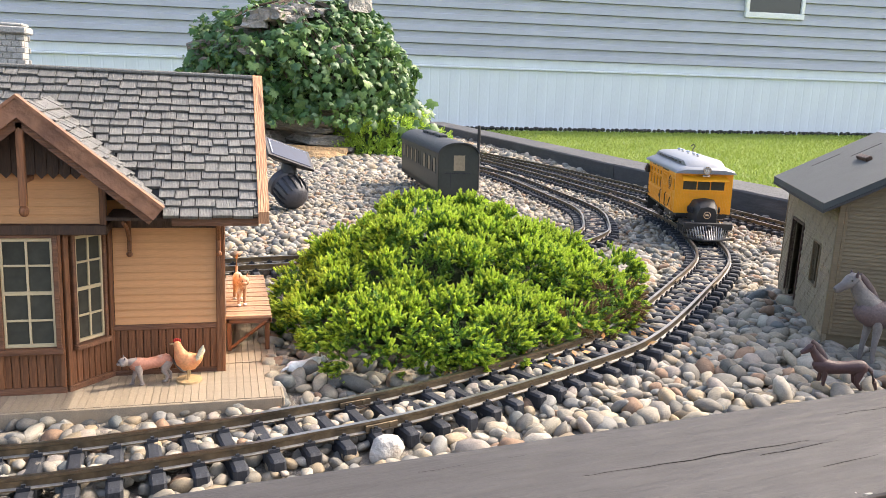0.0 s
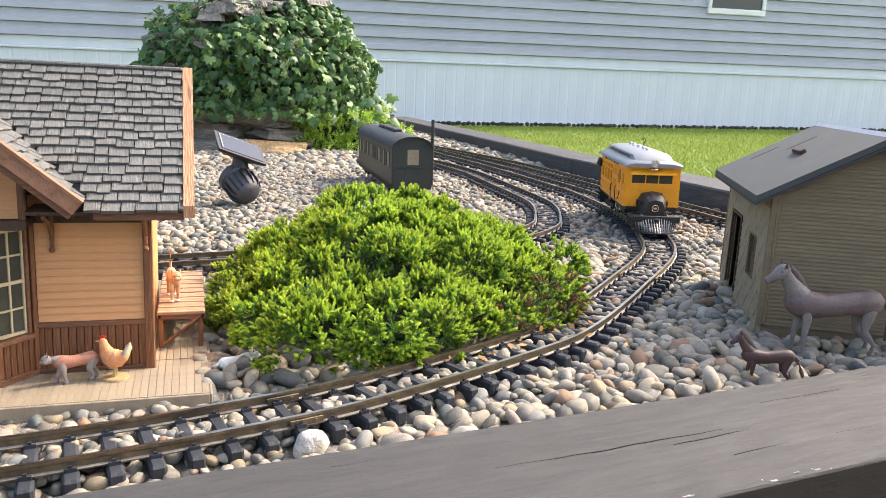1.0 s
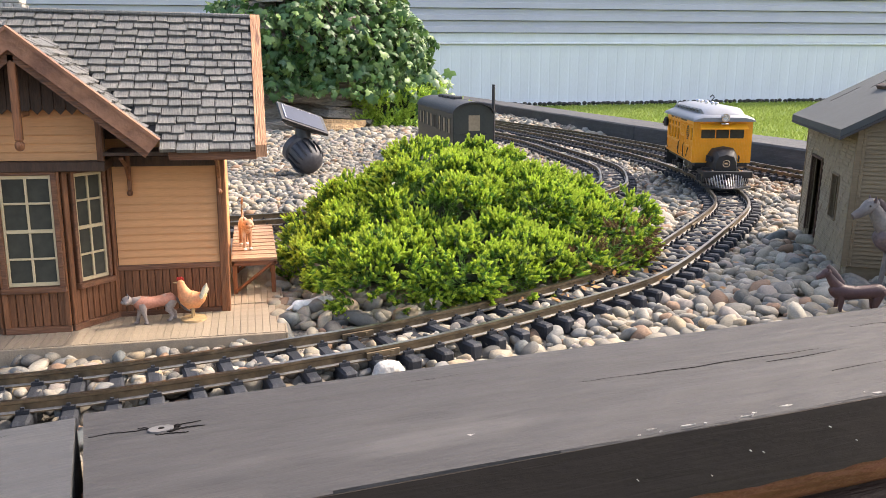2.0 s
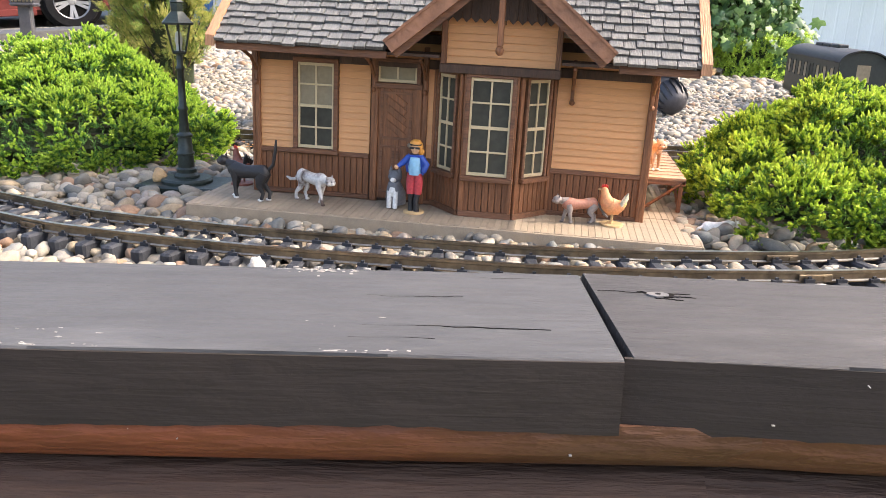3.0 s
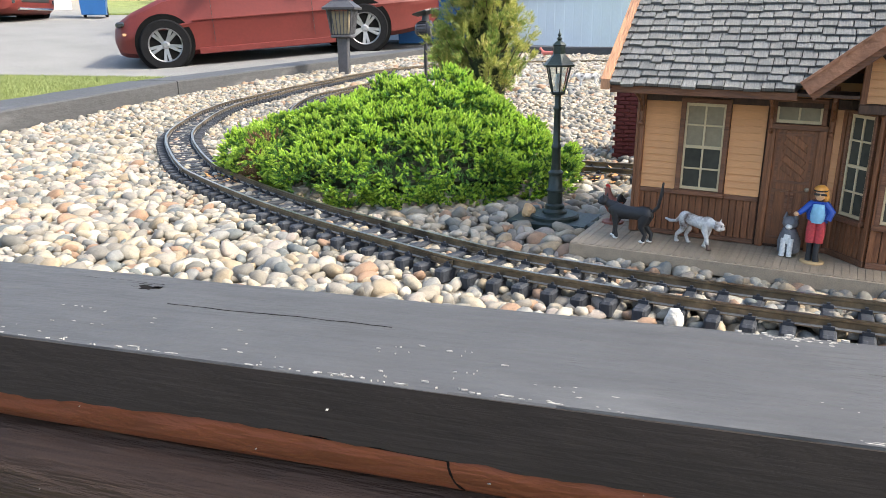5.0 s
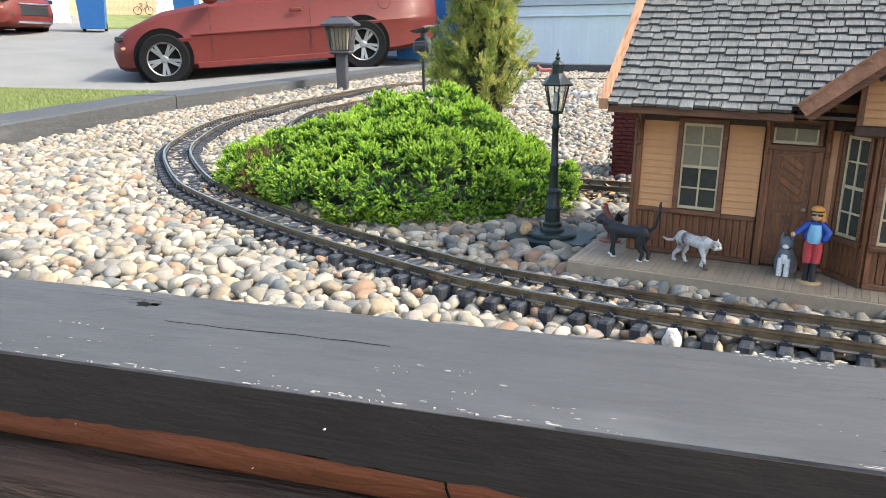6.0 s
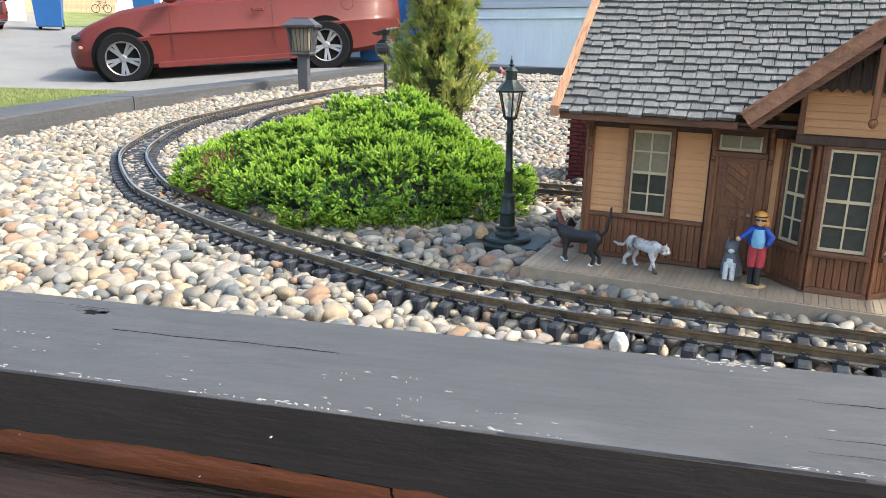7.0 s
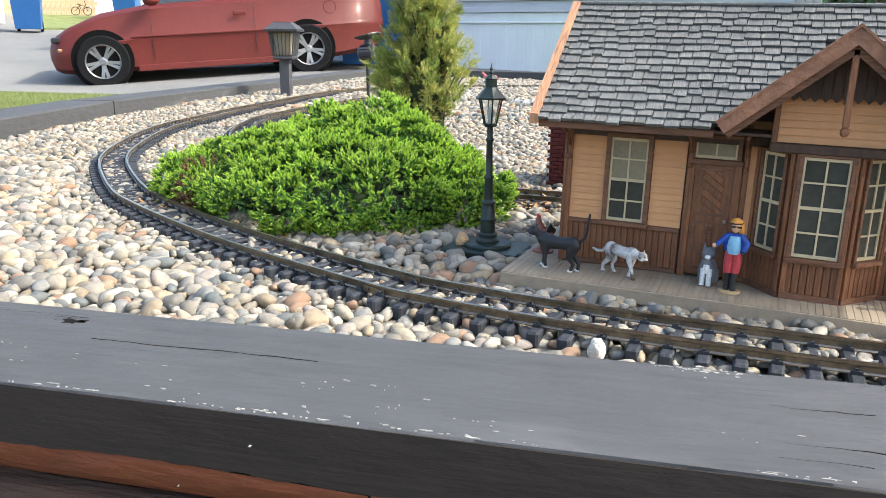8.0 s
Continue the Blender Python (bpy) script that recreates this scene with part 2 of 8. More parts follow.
M["juniper_dry"] = palette("dry_needle", [(0.135, 0.078, 0.036), (0.220, 0.135, 0.066), (0.085, 0.058, 0.028)], rough=0.7, bump=0, translucent=0.2)
M["cedar"] = palette("cedar_needle", [(0.190, 0.270, 0.050), (0.325, 0.362, 0.080), (0.470, 0.454, 0.120), (0.538, 0.464, 0.180)], rough=0.6, bump=0, translucent=0.35)
M["cedar_deep"] = palette("cedar_deep_needle", [(0.115, 0.198, 0.040), (0.176, 0.270, 0.051), (0.277, 0.342, 0.068), (0.365, 0.294, 0.105)], rough=0.6, bump=0, translucent=0.3)
M["twig"] = material("brown_twig", (0.065, 0.045, 0.03), rough=0.9, spread=0.3, scale=60)
# near-black fill that stands for the shade deep inside the plants
M["core"] = material("dark_gap_shade", (0.022, 0.032, 0.010), rough=1.0, spread=0.3, scale=60, bump=0.4)
M["ivy"] = palette("ivy_leaf", [(0.033, 0.088, 0.025), (0.070, 0.155, 0.043), (0.057, 0.126, 0.059), (0.156, 0.260, 0.063), (0.111, 0.189, 0.100)], rough=0.42, bump=0.05, spread=0.25, scale=30, spec=0.35, translucent=0.25)
# grey base lowered to include the shade of the overhanging ivy
M["rock"] = material("layered_grey_rock", (0.215, 0.190, 0.160), rough=0.85, spread=0.3, scale=9, fine=60, bump=0.6, stretch=(1, 1, 4), per=0.3)
M["rock_pale"] = material("pale_rough_rock", (0.30, 0.272, 0.24), rough=0.9, spread=0.30, scale=14, fine=80, bump=0.7, per=0.15)
M["rock_tan"] = material("tan_sandstone", (0.47, 0.30, 0.15), rough=0.85, spread=0.2, scale=12, bump=0.5)
M["lamp_green"] = material("dark_green_lamp_metal", (0.018, 0.028, 0.024), rough=0.4, spread=0.25, scale=60, bump=0.12, metal=0.2)
M["brick_red"] = material("dark_red_brick_paint", (0.085, 0.017, 0.015), rough=0.7, spread=0.2, scale=50, bump=0.2, spec=0.25)
M["car_red"] = material("dark_red_car_paint", (0.115, 0.016, 0.012), rough=0.55, metal=0.0, spread=0.08, scale=4, bump=0.0, coat=0.06, spec=0.35)
# wheel-well shade as matt black colour; also the fuel flap's outline
M["arch"] = material("shaded_wheel_well", (0.008, 0.008, 0.008), rough=1.0, spread=0.2, bump=0.0, spec=0.0)
M["rubber"] = material("tyre_rubber", (0.009, 0.009, 0.010), rough=0.9, spread=0.2, scale=30, bump=0.2, spec=0.12)
M["alloy"] = material("alloy_wheel", (0.27, 0.27, 0.28), rough=0.36, metal=0.9, spread=0.08)
M["glass_dark"] = material("tinted_car_glass", (0.02, 0.025, 0.03), rough=0.06, spread=0.05, bump=0, coat=0.5)
M["blue_bin"] = material("blue_bin_plastic", (0.012, 0.085, 0.26), rough=0.45, spread=0.08, scale=5, bump=0.03)
M["fence"] = material("tan_fence_board", (0.42, 0.32, 0.20), rough=0.8, spread=0.2, scale=6, bump=0.2)
M["solar"] = material("solar_cell_glass", (0.016, 0.022, 0.045), rough=0.34, spread=0.2, scale=20, bump=0, coat=0.15, spec=0.4)
M["lantern_grey"] = material("grey_painted_lantern", (0.050, 0.049, 0.056), rough=0.5, spread=0.2, scale=30, bump=0.1)


def glass(name, tint=(0.9, 0.95, 0.95), rough=0.03):
    m = bpy.data.materials.new(name)
    m.use_nodes = True
    b = m.node_tree.nodes["Principled BSDF"]
    b.inputs["Base Color"].default_value = (*tint, 1)
    b.inputs["Roughness"].default_value = rough
    b.inputs["Transmission Weight"].default_value = 1.0
    return m


M["glass"] = glass("clear_plastic_glazing")

# ---- mesh tools ----


class Mesh:
    """Collects verts and faces of one part."""

    def __init__(self):
        self.v, self.f = [], []

    def add(self, verts, faces, m=None):
        k = len(self.v)
        self.v += [tuple(m @ Vector(p)) for p in verts] if m else [tuple(p) for p in verts]
        self.f += [tuple(i + k for i in q) for q in faces]
        return self

    def box(self, x0, x1, y0, y1, z0, z1, c=0.0, m=None):
        """A box with chamfered edges of size c."""
        c = min(c, (x1 - x0) * 0.45, (y1 - y0) * 0.45, (z1 - z0) * 0.45)
        if c <= 0:
            vs = [(x, y, z) for x in (x0, x1) for y in (y0, y1) for z in (z0, z1)]
            return self.add(vs, [(0, 1, 3, 2), (4, 6, 7, 5), (0, 4, 5, 1), (2, 3, 7, 6), (0, 2, 6, 4), (1, 5, 7, 3)], m)
        bm = bmesh.new()
        bmesh.ops.create_cube(bm, size=1)
        bmesh.ops.scale(bm, vec=(x1 - x0, y1 - y0, z1 - z0), verts=bm.verts)
        bmesh.ops.translate(bm, vec=((x0 + x1) / 2, (y0 + y1) / 2, (z0 + z1) / 2), verts=bm.verts)
        bmesh.ops.bevel(bm, geom=bm.edges[:], offset=c, segments=1, affect="EDGES")
        bm.verts.index_update()
        self.add([v.co[:] for v in bm.verts], [[v.index for v in f.verts] for f in bm.faces], m)
        bm.free()
        return self

    def prism(self, poly, axis, a, b, m=None):
        """A polygon given in the two other axes, pushed from a to b along axis ('x', 'y' or 'z')."""
        n = len(poly)

        def at(p, t):
            return {"x": (t, p[0], p[1]), "y": (p[0], t, p[1]), "z": (p[0], p[1], t)}[axis]
        vs = [at(p, a) for p in poly] + [at(p, b) for p in poly]
        fs = [tuple(range(n)), tuple(range(2 * n - 1, n - 1, -1))] + [(i, i + n, (i + 1) % n + n, (i + 1) % n) for i in range(n)]
        return self.add(vs, fs, m)

    def lathe(self, prof, seg=16, m=None, ring=False):
        """Turn (radius, height) pairs round the z axis."""
        vs, fs = [], []
        for r, z in prof:
            vs += [(r * math.cos(2 * math.pi * i / seg), r * math.sin(2 * math.pi * i / seg), z) for i in range(seg)]
        for k in range(len(prof) - 1):
            for i in range(seg):
                j = (i + 1) % seg
                fs.append((k * seg + i, k * seg + j, (k + 1) * seg + j, (k + 1) * seg + i))
        if ring:
            k = len(prof) - 1
            fs += [(k * seg + i, k * seg + (i + 1) % seg, (i + 1) % seg, i) for i in range(seg)]
        else:
            fs.append(tuple(range(seg - 1, -1, -1)))
            fs.append(tuple((len(prof) - 1) * seg + i for i in range(seg)))
        return self.add(vs, fs, m)

    def tube(self, pts, r, seg=8, m=None):
        """A round bar along points; r is one radius or one for each point."""
        pts = [Vector(p) for p in pts]
        rs = r if isinstance(r, (list, tuple)) else [r] * len(pts)
        vs, fs = [], []
        for k, p in enumerate(pts):
            d = (pts[min(k + 1, len(pts) - 1)] - pts[max(k - 1, 0)]).normalized()
            up = Vector((0, 0, 1)) if abs(d.z) < 0.9 else Vector((1, 0, 0))
            s = d.cross(up).normalized()
            t = s.cross(d)
            for i in range(seg):
                a = 2 * math.pi * i / seg
                vs.append(p + (s * math.cos(a) + t * math.sin(a)) * rs[k])
        for k in range(len(pts) - 1):
            for i in range(seg):
                j = (i + 1) % seg
                fs.append((k * seg + i, k * seg + j, (k + 1) * seg + j, (k + 1) * seg + i))
        fs.append(tuple(range(seg - 1, -1, -1)))
        fs.append(tuple((len(pts) - 1) * seg + i for i in range(seg)))
        return self.add(vs, fs, m)

    def ball(self, c, r, seg=12, rings=8, m=None):
        """An ellipsoid with centre c and three radii."""
        r = r if isinstance(r, (list, tuple)) else (r, r, r)
        vs, fs = [(c[0], c[1], c[2] - r[2])], []
        for k in range(1, rings):
            a = math.pi * k / rings
            vs += [(c[0] + r[0] * math.sin(a) * math.cos(2 * math.pi * i / seg), c[1] + r[1] * math.sin(a) * math.sin(2 * math.pi * i / seg), c[2] - r[2] * math.cos(a)) for i in range(seg)]
        vs.append((c[0], c[1], c[2] + r[2]))
        for i in range(seg):
            j = (i + 1) % seg
            fs.append((0, 1 + j, 1 + i))
            for k in range(rings - 2):
                fs.append((1 + k * seg + i, 1 + k * seg + j, 1 + (k + 1) * seg + j, 1 + (k + 1) * seg + i))
            fs.append((len(vs) - 1, 1 + (rings - 2) * seg + i, 1 + (rings - 2) * seg + j))
        return self.add(vs, fs, m)

    def data(self, name, mat, smooth=0.0):
        me = bpy.data.meshes.new(name)
        me.from_pydata(self.v, [], self.f)
        bm = bmesh.new()
        bm.from_mesh(me)
        bmesh.ops.recalc_face_normals(bm, faces=bm.faces)
        bm.to_mesh(me)
        bm.free()
        me.materials.append(mat)
        if smooth:
            me.polygons.foreach_set("use_smooth", [True] * len(me.polygons))
            me.set_sharp_from_angle(angle=radians(smooth))
        return me


def part(name, mesh, mat, parent=None, label="", smooth=0.0, m=None):
    ob = new(name, mesh.data(name, mat, smooth))
    if m:
        ob.matrix_basis = m
    if parent:
        ob.parent = parent
    if label:
        ob["label"] = label
    return ob


def thing(name, label, category, m=None, group="", kind=""):
    ob = new(name)
    ob.empty_display_size = 0.02
    if m:
        ob.matrix_basis = m
    return tagged(ob, label, category, group, kind)


def smooth_line(pts, step):
    """Points at even steps along a Catmull-Rom curve, with their headings."""
    P = [np.array(p, float) for p in pts]
    P = [2 * P[0] - P[1]] + P + [2 * P[-1] - P[-2]]
    out = []
    for i in range(1, len(P) - 2):
        p0, p1, p2, p3 = P[i - 1:i + 3]
        for s in np.linspace(0, 1, 40, endpoint=False):
            out.append(0.5 * (2 * p1 + (p2 - p0) * s + (2 * p0 - 5 * p1 + 4 * p2 - p3) * s * s + (3 * p1 - p0 - 3 * p2 + p3) * s ** 3))
    out.append(P[-2])
    out = np.array(out)
    d = np.r_[0, np.cumsum(np.linalg.norm(np.diff(out, axis=0), axis=1))]
    n = max(2, int(d[-1] / step))
    s = np.linspace(0, d[-1], n)
    xy = np.c_[np.interp(s, d, out[:, 0]), np.interp(s, d, out[:, 1])]
    g = np.gradient(xy, axis=0)
    return xy, np.arctan2(g[:, 1], g[:, 0])


def big_mesh(name, verts, faces, mat, smooth=False):
    """One object from arrays of verts and equal-sided faces."""
    me = bpy.data.meshes.new(name)
    verts, faces = np.asarray(verts, np.float32), np.asarray(faces, np.int32)
    n, k = faces.shape
    me.vertices.add(len(verts))
    me.vertices.foreach_set("co", verts.ravel())
    me.loops.add(n * k)
    me.loops.foreach_set("vertex_index", faces.ravel())
    me.polygons.add(n)
    me.polygons.foreach_set("loop_start", np.arange(0, n * k, k, dtype=np.int32))
    me.polygons.foreach_set("loop_total", np.full(n, k, np.int32))
    if smooth:
        me.polygons.foreach_set("use_smooth", np.ones(n, bool))
    me.update(calc_edges=True)
    me.materials.append(mat)
    return new(name, me)

# ---- ground ----
rng = np.random.default_rng(7)


def sheet(name, corners, z, mat, n=1):
    me = Mesh().add([(x, y, z) for x, y in corners], [tuple(range(len(corners)))])
    return part(name, me, mat)


ground = sheet("ground", [(-300, -300), (300, -300), (300, 300), (-300, 300)], YARD, M["lawn"])
tagged(ground, "green mown lawn round the raised railway bed", "lawn", kind="structure")

# the driveway climbs away from the bed towards the neighbours
CLIMB = ((0, 8.5, 10.7, 14.0, 18.7, 21.0, 26.0, 30.0, 60.0), (-0.248, -0.248, -0.235, 0.05, 0.42, 0.60, 0.80, 1.20, 2.0))


def slope_sheet(th0, th1, r_near, r_far, rows, cols, lift):
    """Part of a fan round the bed, lifted by the climb; r_near gives its near edge at each bearing."""
    me = Mesh()
    vs, fs = [], []
    for i in range(cols + 1):
        th = radians(th0 + (th1 - th0) * i / cols)
        a = r_near(th)
        for k in range(rows + 1):
            r = a + (r_far - a) * (k / rows) ** 1.6
            up = 0.165 * max(0.0, min(1.0, (math.radians(140) - th) / math.radians(14))) * float(np.interp(r, (7.0, 8.6, 11.5, 15.0), (1, 1, 1, 0)))
            vs.append((r * math.cos(th), r * math.sin(th), float(np.interp(r, *CLIMB)) + up + lift))
        vs.append((a * math.cos(th), a * math.sin(th), YARD - 0.1))
    n = rows + 2
    for i in range(cols):
        for k in range(rows):
            fs.append((i * n + k, i * n + k + 1, (i + 1) * n + k + 1, (i + 1) * n + k))
        fs.append((i * n, (i + 1) * n, (i + 1) * n + n - 1, i * n + n - 1))
    return me.add(vs, fs)


def drive_edge(th):
    """Distance of the driveway's near edge at a bearing."""
    best = 60.0
    for (x0, y0), (x1, y1) in (((-30, 2.0), (-4.6, 5.6)), ((-4.6, 5.6), (-3.0, 11.5))):
        d = math.cos(th) * (y1 - y0) - math.sin(th) * (x1 - x0)
        r = (x0 * (y1 - y0) - y0 * (x1 - x0)) / d
        x = r * math.cos(th)
        if r > 0 and x0 - 0.02 <= x <= x1 + 0.02:
            best = min(best, r)
    return best


driveway = part("driveway", slope_sheet(105.0, 175.5, drive_edge, 60.0, 26, 60, 0.0), M["concrete"], smooth=30)
tagged(driveway, "pale grey concrete driveway under the parked cars", "driveway", kind="structure")
far_lawn = part("far_lawn", slope_sheet(131.0, 141.4, lambda th: 20.6, 31.0, 10, 10, 0.03), M["lawn_dull"], smooth=30)
tagged(far_lawn, "strip of lawn before the far fence", "lawn", kind="structure")

# unseen slab, added to keep the lawn's green bounce off the timber faces
paving = part("paving", Mesh().box(-6, 6, -8, -0.62, YARD - 0.1, YARD + 0.02), M["bounce_dark"])
tagged(paving, "unseen dark slab added to tame bounce on the timbers", "paving", kind="structure")

BED_POLY = [(-1.45, -0.44), (-0.03, -0.24), (1.3, -0.11), (1.165, 0.7), (1.155, 1.5), (1.22, 2.95), (1.3, 4.3), (-3.17, 5.09), (-2.566, 2.541), (-2.138, 1.252), (-1.868, 0.632)]
bed = sheet("bed_soil", BED_POLY, BED + 0.003, M["soil"])
tagged(bed, "dark gritty soil of the raised bed under pebbles", "soil", kind="structure")


def inside(poly, x, y):
    hit = np.zeros(x.shape, bool)
    n = len(poly)
    for i in range(n):
        (x0, y0), (x1, y1) = poly[i], poly[(i + 1) % n]
        cross = ((y0 > y) != (y1 > y)) & (x < (x1 - x0) * (y - y0) / (y1 - y0 + 1e-12) + x0)
        hit ^= cross
    return hit


# ---- timbers round the bed ----


def timber(name, label, a, b, width, top, low, outer=-1, lower=True, skew=0.0, paint="timber", ext=0.0):
    """A long squared timber from a to b along its inner top edge; outer: the side to which its width goes."""
    d = Vector((b[0] - a[0], b[1] - a[1], 0))
    L = d.length
    base = thing(name, label, "timber", pose(a[0], a[1], 0, 0, 0, math.degrees(math.atan2(d.y, d.x))), group="timbers round the bed")
    s = outer
    prof = [(0, low), (0, top - 0.004), (s * 0.004, top), (s * (width - 0.0007), top), (s * width, top - 0.0010), (s * width, top - 0.030), (s * (width - 0.001), top - 0.031), (s * 0.02, top - 0.031), (s * 0.02, low)]
    nx = max(2, int(L / 0.05))
    vs, fs = [], []
    for k in range(nx + 1):
        x = L * k / nx
        for j, (y, z) in enumerate(prof):
            w = 0.0008 * noise.noise((x * 9, j * 1.7, L)) + (0.0004 * noise.noise((x * 40, j * 3.1, 2)) if j in (3, 4) else 0)
            vs.append((x + (skew * abs(y) if k == 0 else 0), y + s * w, z + (w if j in (2, 3, 4) else 0)))
    n = len(prof)
    for k in range(nx):
        for j in range(n):
            fs.append((k * n + j, k * n + (j + 1) % n, (k + 1) * n + (j + 1) % n, (k + 1) * n + j))
    fs += [tuple(range(n)), tuple(nx * n + j for j in range(n - 1, -1, -1))]
    part("painted_board", Mesh().add(vs, fs), M[paint], base, smooth=25)
    # outer face skin: shade put in as dark colour, ragged paint edge below
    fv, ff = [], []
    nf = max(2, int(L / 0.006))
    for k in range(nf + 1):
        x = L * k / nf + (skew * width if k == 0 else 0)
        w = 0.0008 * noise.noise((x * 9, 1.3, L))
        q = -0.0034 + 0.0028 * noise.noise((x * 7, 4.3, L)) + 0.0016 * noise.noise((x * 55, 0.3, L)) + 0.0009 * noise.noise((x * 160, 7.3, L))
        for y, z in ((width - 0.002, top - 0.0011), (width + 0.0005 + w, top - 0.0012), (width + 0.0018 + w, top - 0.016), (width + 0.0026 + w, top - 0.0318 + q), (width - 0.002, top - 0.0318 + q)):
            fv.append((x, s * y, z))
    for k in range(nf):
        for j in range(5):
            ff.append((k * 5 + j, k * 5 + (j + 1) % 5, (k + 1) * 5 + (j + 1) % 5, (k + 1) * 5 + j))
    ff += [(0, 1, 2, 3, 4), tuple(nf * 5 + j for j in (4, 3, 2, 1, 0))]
    part("shade_darkened_face", Mesh().add(fv, ff), M["timber_side"], base, "painted side face, coloured darker for its shade", smooth=40)

    def log(nm, prof, mat, lab):
        vs, fs = [], []
        n = len(prof)
        for k in range(nx + 1):
            x = (L + ext) * k / nx
            for j, (y, z) in enumerate(prof):
                w = 0.0016 * noise.noise((x * 5, j * 0.9, z * 30))
                vs.append((x, y + s * w, z))
        for k in range(nx):
            for j in range(n):
                fs.append((k * n + j, k * n + (j + 1) % n, (k + 1) * n + (j + 1) % n, (k + 1) * n + j))
        part(nm, Mesh().add(vs, fs), mat, base, lab, smooth=60)
    z1 = top - 0.031
    log("rounded_lower_edge", [(s * 0.021, z1 - 0.001), (s * (width + 0.0005), z1 - 0.001), (s * (width + 0.0010), z1 - 0.008), (s * (width - 0.002), z1 - 0.018), (s * (width - 0.009), z1 - 0.026), (s * (width - 0.022), z1 - 0.031), (s * 0.021, z1 - 0.031)], M["timber_red"], "worn red-brown lower edge")
    if lower:
        z2 = z1 - 0.032
        w2 = width + 0.004
        log("lower_timber", [(s * 0.01, z2), (s * (w2 - 0.022), z2), (s * (w2 - 0.006), z2 - 0.006), (s * w2, z2 - 0.020), (s * (w2 + 0.001), z2 - 0.045), (s * (w2 - 0.008), z2 - 0.066), (s * (w2 - 0.022), z2 - 0.072), (s * 0.01, z2 - 0.072)], M["timber_dark"], "dark weathered lower timber")
        z3 = z2 - 0.073
        log("bottom_timber", [(s * 0.01, z3), (s * (w2 - 0.018), z3), (s * (w2 - 0.003), z3 - 0.008), (s * (w2 + 0.002), z3 - 0.03), (s * (w2 + 0.002), YARD - 0.02), (s * 0.01, YARD - 0.02)], M["timber_red"], "red-brown bottom timber")
    return base


def along(a, b, x):
    return (x, a[1] + (b[1] - a[1]) * (x - a[0]) / (b[0] - a[0]))


_b0, _b1 = (-0.648, -0.333), (-0.099, -0.240)
_a0, _a1 = (0.008, -0.220), (0.505, -0.172)
timber_near_left = timber("edging_timber", "grey-painted landscape timber with chipped top edge", along(_b0, _b1, -1.6), along(_b0, _b1, -0.030), 0.1195, 0.058, -0.03, ext=0.065)
timber_near_right = timber("edging_timber", "grey-painted landscape timber with knots and cracks", along(_a0, _a1, -0.0272), along(_a0, _a1, 1.45), 0.1195, 0.058, -0.03, skew=0.085, paint="timber_worn")
timber("edging_timber", "long dark-faced timber between pebbles and lawn", (1.165, -0.1), (1.150, 1.505), 0.13, 0.060, -0.04, lower=False)
timber("edging_timber", "long dark-faced timber between pebbles and lawn", (1.150, 1.51), (1.25, 4.3), 0.13, 0.060, -0.04, lower=False)
timber("edging_timber", "weathered grey timber beside the driveway lawn", (-1.42, -0.44), (-2.138, 1.252), 0.16, 0.060, -0.04, outer=1, lower=False)
timber("edging_timber", "weathered grey timber beside the driveway lawn", (-2.14, 1.258), (-3.17, 5.05), 0.15, 0.060, -0.04, outer=1, lower=False)
timber("edging_timber", "dark timber closing the back of the bed", (-3.15, 5.09), (1.3, 4.3), 0.13, 0.070, -0.04, outer=1, lower=False)

# cracks, knots and chipped paint on the near timbers
_dark = material("dark_crack", (0.010, 0.009, 0.009), rough=1.0, spec=0.05)
_pale = material("worn_pale_knot", (0.125, 0.120, 0.116), rough=0.8, spread=0.2, scale=200)
_chip = material("bare_chipped_wood", (0.34, 0.315, 0.285), rough=0.85, spread=0.3, scale=300)


def ragged(r, x, y, ln, wd, n=11):
    """An uneven outline with a few deep bites."""
    pts = []
    for i in range(n):
        a = 2 * math.pi * i / n
        q = r.uniform(0.35, 1.15)
        pts.append((x + 0.5 * ln * math.cos(a) * q, y + 0.5 * wd * math.sin(a) * q))
    return pts


def on_top(base, name, items, mat, lab=""):
    """Shallow marks on a timber's top: x along, y across, length, width."""
    for x, y, ln, wd in items:
        r = random.Random(int((x + 3) * 9973))
        part(name, Mesh().prism(ragged(r, x, y, ln, wd), "z", 0.0572, 0.0583), mat, base, lab)


def split_line(base, x, y, ln, wd, seed):
    """A drying crack: a wavering tapered sliver along the grain."""
    r = random.Random(seed)
    n = 22
    up, dn, yy = [], [], y
    for i in range(n + 1):
        t = i / n
        yy += r.uniform(-1, 1) * 0.0006
        w = wd * (math.sin(math.pi * t) ** 0.7) * r.uniform(0.25, 1.1) + 0.00008
        up.append((x + (t - 0.5) * ln, yy + w / 2))
        dn.append((x + (t - 0.5) * ln, yy - w / 2))
    me = Mesh()
    for i in range(n):
        me.prism([dn[i], dn[i + 1], up[i + 1], up[i]], "z", 0.0572, 0.0582)
    part("crack", me, _dark, base)


def whorl(base, x, y, ln, wd, seed):
    """A knot: a dark eye in a ring of lifted, split paint."""
    r = random.Random(seed)
    on_top(base, "knot", [(x, y, ln, wd), (x + ln * 0.3, y + wd * 0.2, ln * 0.6, wd * 0.5)], _dark)
    for i in range(3):
        split_line(base, x + r.uniform(-0.6, 0.6) * ln, y + r.uniform(-0.7, 0.7) * wd, ln * r.uniform(0.8, 1.6), 0.0006, seed + i)


